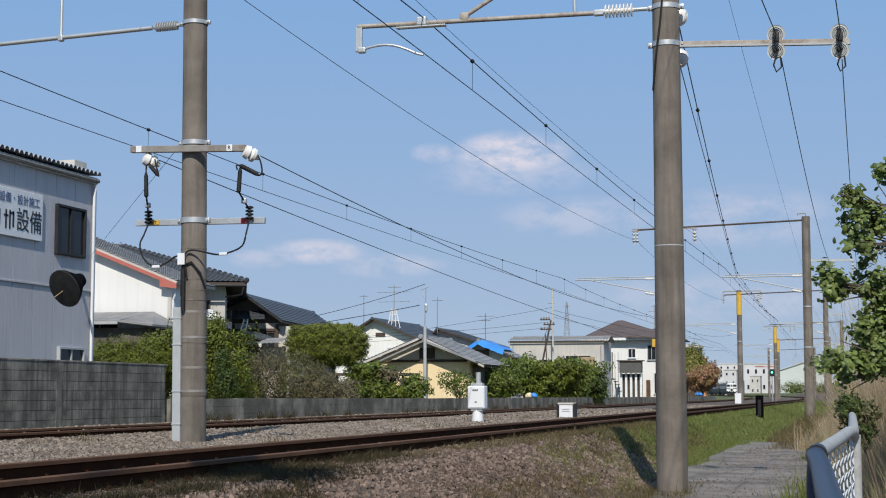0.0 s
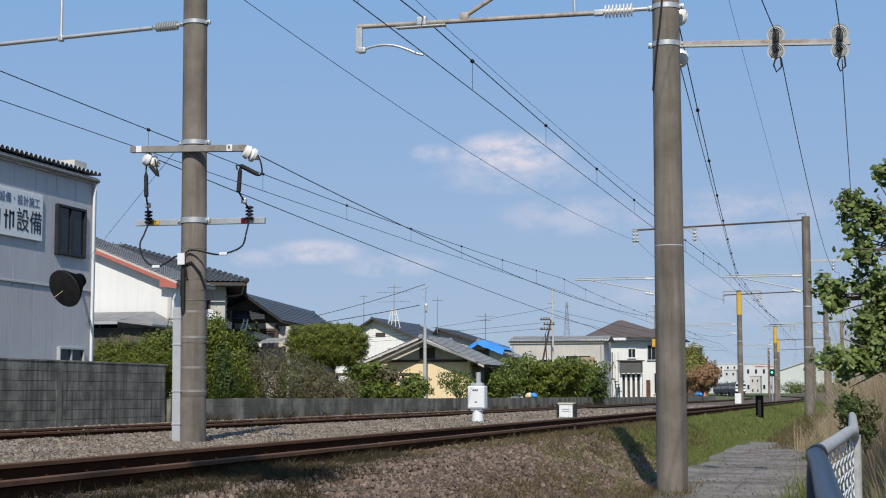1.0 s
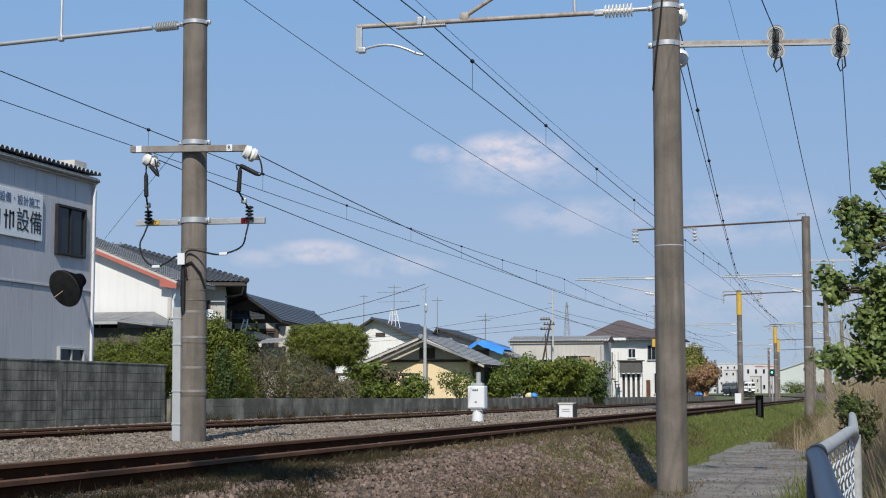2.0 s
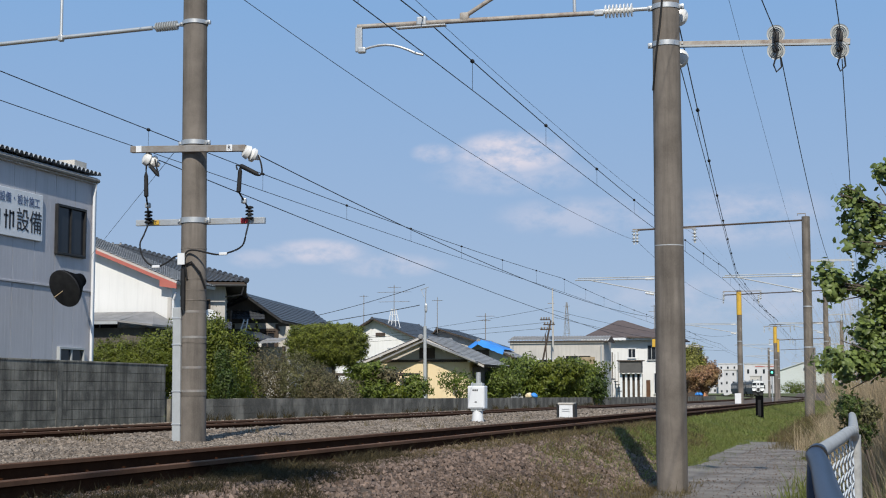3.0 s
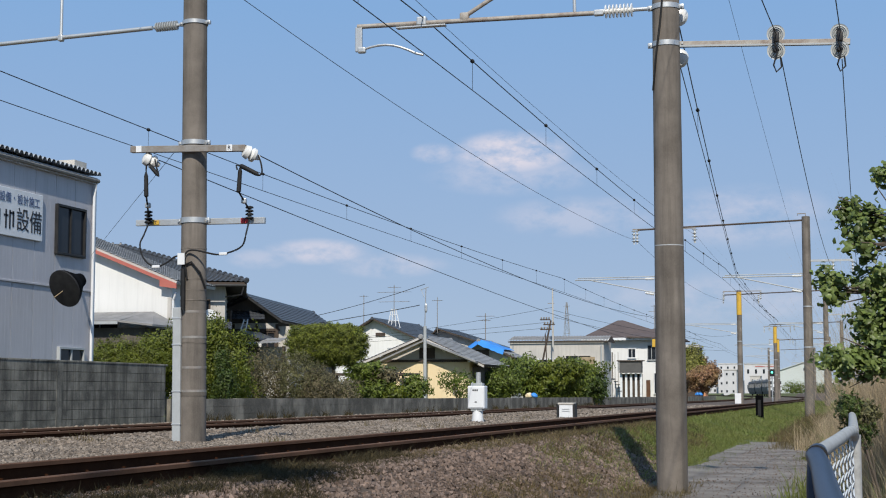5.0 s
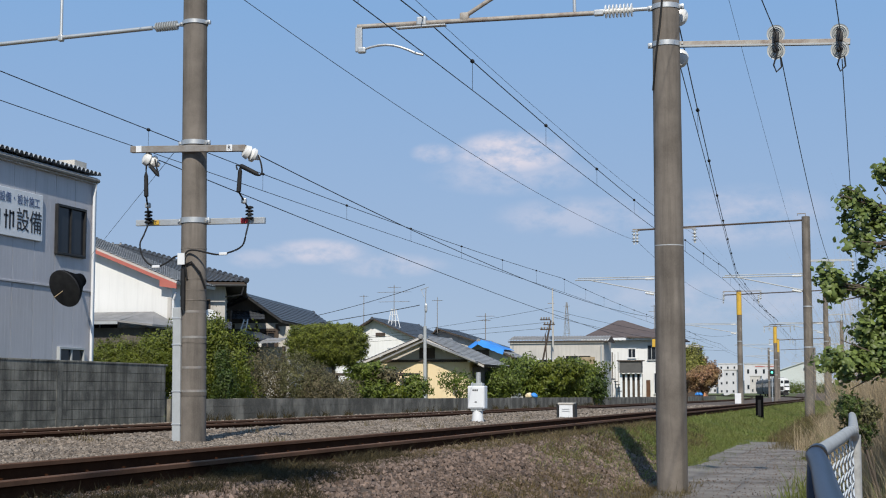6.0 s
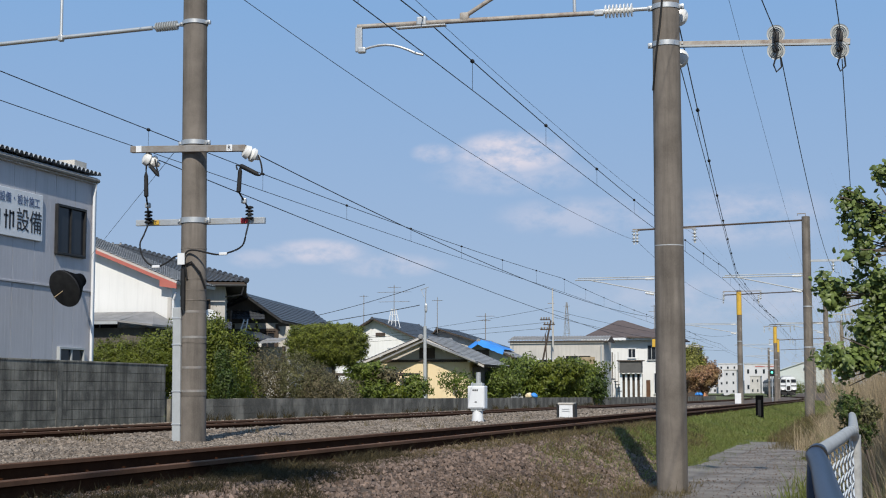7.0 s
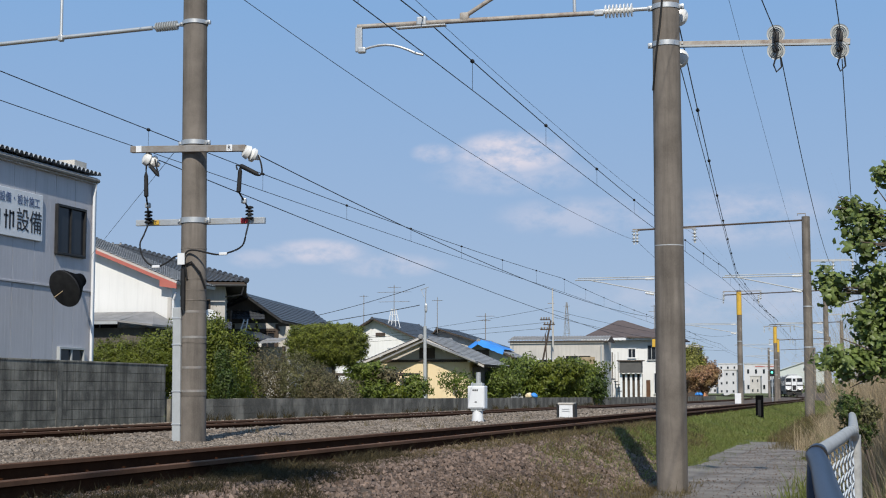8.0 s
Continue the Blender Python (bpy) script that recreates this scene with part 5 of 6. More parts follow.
def house_tarp():
    h = gable_house("house", "small house with a blue tarpaulin on its roof", (-26.7, 100, G), 3.6, 3, 3.1, 4.15, "y", "beige_wall", "roof_grey", 0.3, -0.4)
    vs, fs = [], []
    n, m = 14, 10
    for j in range(m + 1):
        for i in range(n + 1):
            x = 0.45 + 2.7 * i / n
            y = -0.62 + 3.6 * j / m
            z = 4.34 - abs(x - 1.4) * (0.40 if x > 1.4 else 0.6) + 0.05 * noise.noise(Vector((x * 2.0, y * 2.0, 0)))
            vs.append((x, y - (0.05 if j == 0 else 0), z - (0.36 + 0.08 * noise.noise(Vector((x * 3, 7, 1))) if j == 0 else 0)))
    for j in range(m):
        for i in range(n):
            fs.append((j * (n + 1) + i, j * (n + 1) + i + 1, (j + 1) * (n + 1) + i + 1, (j + 1) * (n + 1) + i))
    part("tarpaulin", Mesh().add(vs, fs), "blue_sheet", h, "bright blue tarpaulin hanging over the roof edge", True)
    part("louvre", Mesh().box((1.4, -0.07, 3.4), (1.3, 0.06, 0.5)), "dark_wood", h)


def house_corrugated():
    h = thing("house", (-26.0, 112, G), "long beige house with a corrugated sheet roof", "house", "houses behind the wall")
    part("wall", Mesh().slab([(0, 0, 0), (7.1, 0, 0), (7.1, 0, 4.62), (0, 0, 4.64)], (0, 3.4, 0)), "grey_wall", h)
    vs, fs = tile_slope((-0.1, -0.22, 4.62), (7.4, -0.22, 4.59), (7.4, 1.6, 4.98), (-0.1, 1.6, 5.0), pitch=0.22, lift=0.06, course=20)
    part("roof", Mesh().add(vs, fs), "roof_metal", h, "weathered corrugated sheet roof")
    part("fascia", Mesh().box((3.65, -0.21, 4.55), (7.5, 0.05, 0.08)), "dark_wood", h)
    part("gable_end", Mesh().slab([(7.4, -0.22, 4.5), (7.4, 3.4, 4.5), (7.4, 1.6, 4.98)], (0.06, 0, 0)), "dark_wood", h)
    part("downpipe", Mesh().tube([(6.95, -0.12, 0.2), (6.95, -0.12, 4.3)], 0.06, 8).tube([(0.25, -0.12, 0.2), (0.25, -0.12, 4.3)], 0.06, 8), "grey_paint", h, "", True)
    window(h, "s", 5.2, 3.0, 1.9, 1.0, 0.0, 1, True, "beige_wall")
    window(h, "s", 2.9, 2.6, 1.5, 1.3, 0.0, 1, True)
    part("shutter", Mesh().box((5.9, -0.06, 2.85), (1.1, 0.05, 1.1)), "straw", h, "brown shutter")


def house_hip():
    h = thing("house", (-23.2, 135, G), "white two-storey house with a brown hipped roof", "house", "houses behind the wall")
    w, d, e = 6.3, 9.0, 5.5
    part("wall", Mesh().box((w / 2, d / 2, e / 2), (w, d, e)), "white_wall", h)
    o = 0.7
    r1, r2 = (1.0, 4.5, 7.3), (1.5, 4.5, 7.3)
    q = [(-o - 0.9, -o, e), (w + o, -o, e), (w + o, d + o, e), (-o - 0.9, d + o, e)]
    for a in ((q[0], q[1], r2, r1), (q[1], q[2], r2), (q[2], q[3], r1, r2), (q[3], q[0], r1)):
        part("roof", Mesh().slab(a, (0, 0, 0.1)), "roof_brown", h, "brown slate roof plane")
    part("fascia", Mesh().box((w / 2 - 0.4, -o, e), (w + 2 * o + 0.8, 0.06, 0.22)), "white_paint", h)
    r1, r2 = (4.5, 3.0, 6.45), (5.2, 3.0, 6.45)
    q = [(2.6, -1.0, 5.62), (7.2, -1.0, 5.5), (7.2, 6, 5.5), (2.6, 6, 5.6)]
    for a in ((q[0], q[1], r2, r1), (q[1], q[2], r2), (q[3], q[0], r1)):
        part("front_roof", Mesh().slab(a, (0, 0, 0.1)), "roof_brown", h)
    window(h, "s", 2.95, 4.25, 0.65, 0.8, 0.0, 1)
    window(h, "s", 4.7, 4.3, 0.7, 1.3, 0.0, 1, True, "grey_paint")
    window(h, "s", 5.5, 1.6, 1.2, 1.8, 0.0, 1)
    b = thing("balcony_frame", (-22.0, 132.0, G), "pale steel balcony frame with grey sheet panel", "balcony")
    part("sheet_panel", Mesh().box((2.1, 0, 2.98), (1.9, 0.9, 1.0)), "steel_side", b, "dark grey corrugated sheet panel")
    part("top_rail", Mesh().box((2.1, -0.03, 3.52), (2.3, 1.1, 0.09)), "dark_wood", b)
    for i in range(5):
        part("slat", Mesh().box((1.24 + 0.43 * i, 0, 1.25), (0.20, 0.06, 2.4)), "white_paint", b)
    part("store_wall", Mesh().box((2.1, 0.3, 1.2), (1.9, 0.1, 2.4)), "dark_wood", b)
    # door panel coloured dark to carry the shade of its recess
    part("side_door", Mesh().box((0.15, 0.6, 3.15), (0.55, 0.08, 2.3)), "dark_wood", b, "side door panel, its recess's shade put into the dark colour")
    part("landing", Mesh().box((0.2, 0.4, 1.95), (0.9, 0.7, 0.12)), "dark_paint", b, "dark steel landing")
    for k in range(4):
        part("step", Mesh().box((0.75 + 0.12 * k, 0.2, 1.75 - 0.28 * k), (0.35, 0.5, 0.06)), "dark_paint", b)
    for i in range(4):
        part("post", Mesh().box((0.1 + 0.28 * i, 0.3, 2.0 + 0.2 * (i % 2)), (0.07, 0.07, 4.2)), "grey_wall", b)
    part("store_door", Mesh().box((-0.3, -0.2, 0.95), (0.75, 0.08, 1.9)), "rusty", b, "rusty brown door sheet")
    part("red_panel", Mesh().box((3.6, -0.1, 0.9), (0.35, 0.1, 1.9)), "railhead", b, "dull red sheet")


def carport():
    c = thing("carport", (-24.1, 67, G), "dark timber carport with a flat roof", "carport")
    part("roof", Mesh().box((1.9, 1.2, 1.58), (3.4, 2.6, 0.12), bevel=0.02), "dark_wood", c)
    part("back_wall", Mesh().box((1.2, 2.4, 0.77), (1.8, 0.1, 1.54)), "dim_wall", c)
    part("white_panel", Mesh().box((1.6, 2.3, 1.12), (1.5, 0.06, 0.5)), "white_paint", c, "white panel")
    part("cream_panel", Mesh().box((3.2, 1.6, 0.75), (0.6, 0.06, 1.3)), "white_paint", c, "white sheet")
    for x in (0.3, 2.0, 3.5):
        part("post", Mesh().box((x, 0.1, 0.77), (0.10, 0.10, 1.54)), "dark_wood", c)


carport()
house_tiled()
house_low_roof()
house_white_gable()
house_cream()
house_tarp()
house_corrugated()
house_hip()


# ---- roof aerials and service poles ----
def aerial(at, height, rows, label="thin roof television aerial"):
    a = thing("roof_aerial", at, label, "aerial", "roof aerials")
    part("mast", Mesh().tube([(0, 0, 0), (0, 0, height)], 0.03, 6), "old_galv", a, "", True)
    for z, half in rows:
        m = Mesh().tube([(-half, 0, z), (half, 0, z)], 0.018, 5)
        for k in range(5):
            x = -half + 2 * half * k / 4
            m.tube([(x, -0.3, z), (x, 0.3, z)], 0.01, 4)
        part("boom", m, "old_galv", a)


aerial((-37.95, 121, 6.3), 3.2, ((3.0, 0.5), (2.6, 1.4), (1.8, 1.3)))
aerial((-40.6, 121, 5.3), 3.4, ((3.3, 0.3),))
aerial((-34.5, 122, 5.5), 3.0, ((2.7, 0.4),))
aerial((-25.15, 101, 3.75), 2.2, ((2.0, 0.6), (1.7, 0.3)))
aerial((-18.9, 140, 5.0), 3.6, ((3.5, 0.3), (3.0, 0.5)))
a = thing("aerial_tripod", (-37.95, 120.9, 6.0), "white lattice aerial stand on a ridge", "aerial")
for q in (-0.55, -0.2, 0.2, 0.55):
    part("leg", Mesh().tube([(q, 0, -0.1), (q * 0.35, 0, 1.5)], 0.04, 5), "white_paint", a)
part("brace", Mesh().tube([(-0.45, 0, 0.5), (0.45, 0, 0.5)], 0.03, 5).tube([(-0.3, 0, 1.0), (0.3, 0, 1.0)], 0.03, 5), "white_paint", a)


def leaning_pole(at):
    """A wooden pole that leans against its stay, crowded with arms and insulators."""
    p = thing("utility_pole", at, "leaning wooden utility pole crowded with insulators and wires", "utility pole", "utility poles")
    part("shaft", Mesh().tube([(0.15, 0, 0), (1.42, 0, 5.95)], 0.08, 10, r_end=0.06), "dark_wood", p, "", True)
    part("stay", Mesh().tube([(1.25, -0.1, 0), (1.02, -0.1, 5.0)], 0.04, 8), "dark_wood", p, "", True)
    for x, z, half in ((1.0, 6.0, 0.38), (1.28, 5.65, 0.42), (1.05, 5.3, 0.42)):
        part("crossarm", Mesh().box((x, 0, z), (2 * half, 0.09, 0.08)), "dark_wood", p)
        for k in range(4):
            part("pin_insulator", Mesh().lathe([(0, 0.03), (0.05, 0.06), (0.12, 0.06), (0.16, 0.03)], (x - half + 0.1 + k * (2 * half - 0.2) / 3, 0, z + 0.04), (0, 0, 1), 8), "old_galv", p)


def pylon(at, height):
    """A far lattice tower: four legs, level braces and crossed bars."""
    t = thing("lattice_tower", at, "distant grey lattice tower behind the roofs", "tower")
    def half(z):
        return 1.7 - 1.55 * (z / height) ** 0.8
    for sx, sy in ((-1, -1), (1, -1), (1, 1), (-1, 1)):
        part("leg", Mesh().tube([(sx * half(0), sy * half(0), 0), (sx * half(height), sy * half(height), height)], 0.05, 5), "old_galv", t)
    n = 9
    for k in range(n):
        z0, z1 = height * k / n, height * (k + 1) / n
        a, b = half(z0), half(z1)
        m = Mesh()
        for y in (-1, 1):
            m.tube([(-a, y * a, z0), (b, y * b, z1)], 0.028, 4).tube([(a, y * a, z0), (-b, y * b, z1)], 0.028, 4).tube([(-b, y * b, z1), (b, y * b, z1)], 0.028, 4)
        part("brace", m, "old_galv", t)
    for z in (height - 1.0, height - 3.6):
        part("crossarm", Mesh().tube([(-0.9, 0, z), (0.9, 0, z)], 0.05, 5), "old_galv", t)


p = thing("utility_pole", (-22.3, 110, G), "tall slim pale utility pole", "utility pole", "utility poles")
part("shaft", Mesh().tube([(0, 0, 0), (0, 0, 8.4)], 0.10, 10, r_end=0.05), "grey_wall", p, "", True)
part("arm", Mesh().box((-0.12, 0, 7.3), (0.5, 0.05, 0.05)), "old_galv", p)
leaning_pole((-23.45, 108, G))
pylon((-77.3, 400, -0.3), 25.0)
for a, b, s, r in (((-22.3, 110, 6.8), (-50, 118, 4.3), 0.4, 0.012), ((-22.4, 108, 5.6), (-55, 106, 4.1), 0.4, 0.012), ((-22.4, 108, 5.2), (-55, 106, 3.7), 0.3, 0.012),
                   ((-22.3, 110, 6.6), (-14.6, 142, 5.4), 0.2, 0.012), ((-22.3, 110, 6.1), (-13.8, 142, 4.7), 0.2, 0.012), ((-22.2, 108, 5.4), (-23.4, 110.9, 4.2), 0.1, 0.012),
                   ((-22.3, 76.5, 6.2), (-36.0, 84, 4.3), 0.3, 0.016), ((-22.6, 76.5, 5.1), (-37.5, 84, 3.9), 0.15, 0.02), ((-18.52, 33.95, 3.9), (-8.56, 18.36, 3.98), 0.0, 0.004)):
    t = thing("service_cable", a, "thin black overhead service cable", "cable", "service cables")
    o = Vector(a)
    pts = [Vector(a).lerp(Vector(b), i / 16) - Vector((0, 0, s * 4 * (i / 16) * (1 - i / 16))) - o for i in range(17)]
    part("strand", Mesh().tube(pts, r, 5), "wire", t)


def bundles():
    for at, mats_, label in (((-16.25, 75.0, 0.30), ("blue_sheet", "cream_wall"), "blue and cream plastic bundles on the low wall"), ((-13.4, 126.0, 0.35), ("blue_sheet", "blue_sheet"), "blue plastic bundle near the wall")):
        b = thing("plastic_bundle", at, label, "bundle")
        for k, (m, x) in enumerate(zip(mats_, (0.08, -0.2))):
            bm = bmesh.new()
            bmesh.ops.create_icosphere(bm, subdivisions=3, radius=0.17)
            for v in bm.verts:
                v.co *= 1 + 0.35 * noise.noise(v.co * 6 + Vector((k * 5, 0, 0)))
                v.co.z = max(v.co.z * 0.8, -0.1)
            me = bpy.data.meshes.new("bag")
            bm.to_mesh(me)
            bm.free()
            me.materials.append(MAT[m])
            me.polygons.foreach_set("use_smooth", [True] * len(me.polygons))
            part("bag", me, None, b, at=(x, 0, 0.10))


bundles()


# ---- trackside equipment ----
def equipment_box():
    b = thing("trackside_cabinet", (-8.30, 32.6, -0.19), "white steel trackside cabinet on a pale pedestal", "cabinet")
    part("pedestal", Mesh().lathe([(0, 0.14), (0.02, 0.145), (0.22, 0.115), (0.36, 0.11)], (0, 0, 0), (0, 0, 1), 16), "white_paint", b, "", True)
    body = part("body", Mesh().box((0, 0, 0.60), (0.38, 0.28, 0.50), bevel=0.02), "white_paint", b)
    part("base_flange", Mesh().box((0, 0, 0.33), (0.26, 0.22, 0.06), bevel=0.01), "grey_paint", b)
    part("door", Mesh().box((0, -0.145, 0.60), (0.34, 0.016, 0.45), bevel=0.006), "white_paint", b)
    part("lid", Mesh().box((0, 0, 0.875), (0.26, 0.2, 0.06), bevel=0.01), "grey_paint", b, "grey lid block")
    part("antenna_post", Mesh().tube([(0.02, 0, 0.9), (0.02, 0, 1.15)], 0.055, 12), "grey_paint", b, "short grey post on top", True)
    for x in (-0.1, 0.1):
        part("bolt", Mesh().lathe([(0, 0.02), (0.03, 0.02)], (x, -0.06, 0.9), (0, 0, 1), 8), "galv", b)
    t = Mesh()
    for i in range(3):
        t.box((-0.06 + 0.045 * i, -0.156, 0.755), (0.032, 0.004, 0.035))
    part("marking", t, "ink", b)
    part("lock", Mesh().box((0.0, -0.158, 0.5), (0.05, 0.012, 0.02), bevel=0.004), "dark_paint", b)
    c = thing("junction_box", (-7.65, 39.5, -0.19), "small pale grey junction box with a dark lid", "junction box")
    part("body", Mesh().box((0, 0, 0.21), (0.36, 0.30, 0.38), bevel=0.015), "white_paint", c)
    part("lid", Mesh().box((0, 0, 0.42), (0.42, 0.34, 0.05), bevel=0.012), "beige_wall", c)
    for x in (-0.22, 0.22):
        part("side_post", Mesh().box((x, 0, 0.2), (0.05, 0.3, 0.44)), "dark_paint", c)
    part("louvre", Mesh().box((0, -0.155, 0.28), (0.2, 0.01, 0.015)).box((0, -0.155, 0.23), (0.2, 0.01, 0.015)), "grey_paint", c)
    k = thing("marker_post", (-3.42, 50.0, -0.36), "short black square marker post in the grass", "post")
    part("shaft", Mesh().box((0, 0, 0.40), (0.24, 0.18, 0.80), bevel=0.02), "matt_black", k)
    part("face_strip", Mesh().box((0, -0.092, 0.4), (0.10, 0.01, 0.5), bevel=0.004), "rubber", k)
    s = thing("trackside_sign", (-8.15, 94.0, -0.22), "white square trackside sign plate", "sign")
    part("plate", Mesh().box((0.45, 0, 0.42), (0.38, 0.05, 0.62), bevel=0.01), "white_paint", s)
    part("leg", Mesh().box((0.45, 0.05, 0.1), (0.08, 0.05, 0.3)), "galv", s)
    g = thing("railway_signal", (-7.22, 120.0, -0.16), "black round colour-light signal showing green", "signal")
    part("mast", Mesh().tube([(0, 0, 0), (0, 0, 2.1)], 0.05, 8), "galv", g, "", True)
    part("head", Mesh().box((0, 0, 2.25), (0.40, 0.16, 0.56), bevel=0.07), "dark_paint", g)
    part("hood", Mesh().slab([(0.13 * math.cos(q), -0.08, 2.28 + 0.13 * math.sin(q)) for q in (math.pi * k / 8 for k in range(9))] + [(0.12 * math.cos(q), -0.08, 2.28 + 0.12 * math.sin(q)) for q in (math.pi * k / 8 for k in range(8, -1, -1))], (0, -0.2, 0)), "dark_paint", g)
    part("lens", Mesh().lathe([(0, 0.075), (0.02, 0.06)], (0, -0.085, 2.28), (0, -1, 0), 12), "signal_green", g, "green lit lens")


equipment_box()


# ---- fence at the path ----
def fence():
    f = thing("path_fence", (-0.15, 4.38, -0.74), "low pipe fence with white chain-link mesh", "fence")
    part("corner_post", Mesh().tube([(0, 0, 0), (0, 0, 0.98), (0.002, 0.012, 1.03), (0.006, 0.05, 1.06)], 0.027, 16), "navy", f, "navy coated corner post", True)
    part("near_rail", Mesh().tube([(0.004, 0.06, 1.065), (0.0, -0.03, 1.06), (0.02, -0.25, 1.045), (0.062, -1.14, 1.025), (0.12, -2.3, 1.02)], 0.027, 16), "navy", f, "navy coated top rail", True)
    part("collar", Mesh().lathe([(0, 0.030), (0.02, 0.0305), (0.03, 0.030)], (0.004, -0.02, 1.06), (0.04, -1, 0), 16), "rubber", f, "", True)
    part("top_rail", Mesh().tube([(0.006, 0.07, 1.065), (0.04, 0.9, 1.075), (0.066, 1.6, 1.085), (0.08, 1.76, 1.085), (0.085, 1.86, 1.06)], 0.0215, 14), "pipe_white", f, "dulled white top rail", True)
    part("far_rail", Mesh().tube([(0.082, 1.80, 1.085), (0.075, 2.6, 1.09), (0.05, 4.6, 1.10), (0.03, 5.8, 1.10)], 0.0215, 12), "pipe_white", f, "dulled white rail of the next bay", True)
    part("middle_post", Mesh().tube([(0.088, 1.86, 0), (0.088, 1.86, 1.07)], 0.023, 12), "pipe_white", f, "dulled white post", True)
    part("end_post", Mesh().tube([(0.03, 5.8, 0), (0.03, 5.8, 1.12)], 0.023, 12), "pipe_white", f, "", True)
    # woven mesh: upright wavy strands that hook into one another
    a, b = Vector((0.012, 0.09, 0)), Vector((0.082, 1.82, 0))
    d = b - a
    n = 16
    for i in range(n):
        m = Mesh()
        pts = []
        for j in range(37):
            q = (i + 0.5 + (0.52 if (j + i) % 2 else -0.52)) / n
            p = a + d * min(max(q, 0), 1)
            pts.append((p.x + (0.004 if j % 2 else -0.004), p.y, 1.045 - 0.03 * j))
        m.tube(pts, 0.0032, 5, False)
        part("mesh_strand", m, "fence_wire", f)


fence()


# ---- plants ----
def leaf_mesh(points, normals, size, rng, aspect=0.5, lobes=False):
    """One bent leaf at each point, turned by its normal with some chance."""
    n = len(points)
    nrm = normals + rng.normal(0, 0.55, (n, 3))
    nrm /= np.linalg.norm(nrm, axis=1)[:, None] + 1e-9
    t = np.cross(nrm, rng.normal(size=(n, 3)))
    t /= np.linalg.norm(t, axis=1)[:, None] + 1e-9
    s = np.cross(nrm, t)
    L = size * rng.uniform(0.65, 1.25, n)[:, None]
    W = L * aspect
    if lobes:
        k = [points - t * L * 0.5, points - t * L * 0.2 - s * W * 0.8 - nrm * L * 0.10, points + t * L * 0.22 - s * W * 0.62 - nrm * L * 0.12, points + t * L * 0.62 - nrm * L * 0.16,
             points + t * L * 0.22 + s * W * 0.62 - nrm * L * 0.12, points - t * L * 0.2 + s * W * 0.8 - nrm * L * 0.10, points + t * L * 0.1 + nrm * L * 0.05]
        v = np.stack(k, 1).reshape(-1, 3)
        base = np.arange(n)[:, None] * 7
        f = np.concatenate([base + np.array(q) for q in ((0, 1, 6), (1, 2, 6), (2, 3, 6), (3, 4, 6), (4, 5, 6), (5, 0, 6))])
    else:
        v = np.stack([points - t * L * 0.5, points - s * W * 0.5 - nrm * L * 0.06, points + t * L * 0.5, points + s * W * 0.5 - nrm * L * 0.06], 1).reshape(-1, 3)
        base = np.arange(n)[:, None] * 4
        f = base + np.array([0, 1, 2, 3])
    return v, f


def raw(name, v, f, mat):
    me = bpy.data.meshes.new(name)
    me.from_pydata(v.tolist(), [], f.tolist())
    me.materials.append(MAT[mat])
    return me


def clump(rng, centre, radii, n, rough=0.22, freq=1.6, inner=0.55, square=2.0):
    """Points with normals in the outer part of an uneven ellipsoid."""
    d = rng.normal(size=(n, 3))
    d /= np.linalg.norm(d, axis=1)[:, None]
    out = np.array([1 + rough * 2 * noise.noise(Vector((a * freq + centre[0], b * freq + centre[1], c * freq + centre[2]))) + rough * noise.noise(Vector((a * freq * 3, b * freq * 3 + 7, c * freq * 3))) for a, b, c in d])
    out = out / (np.abs(d) ** square).sum(axis=1) ** (1 / square)
    r = (inner + (1 - inner) * rng.random(n) ** 0.5) * out
    return np.array(centre) + d * r[:, None] * np.array(radii), d


def bush(name, label, at, blobs, leaf, mat, seed, trunk=None, category="bush", second=None, aspect=0.5, rough=0.40, freq=1.9, square=2.0):
    """A shrub or small tree at its foot: trunk and limbs, a crown of leaves in several clumps."""
    rng = np.random.default_rng(seed)
    t = thing(name, at, label, category, "garden plants")
    m = Mesh()
    r = trunk or 0.06
    cz = blobs[0][0][2]
    m.tube([(0, 0, -0.1), (0.03, 0.02, cz * 0.4), (blobs[0][0][0] * 0.5, blobs[0][0][1] * 0.5, cz * 0.8)], r, 8, True, r * 0.6)
    for c, rad, n in blobs:
        m.tube([(0.02, 0.01, cz * 0.35), (c[0] * 0.5, c[1] * 0.5, (cz * 0.5 + c[2]) * 0.5), tuple(c)], r * 0.5, 6, True, r * 0.15)
        for k in range(4):
            e = rng.normal(0, 0.5, 3) * np.array(rad)
            m.tube([tuple(c), tuple(np.array(c) + e)], r * 0.22, 5, True, r * 0.08)
    part("trunk", m, "bark", t, "", True)
    for i, (c, rad, n) in enumerate(blobs):
        p, d = clump(rng, c, rad, n, rough, freq, 0.55, square)
        v, f = leaf_mesh(p, d, leaf, rng, aspect)
        part("crown", raw("crown", v, f, second if (second and i % 2) else mat), None, t)
    return t


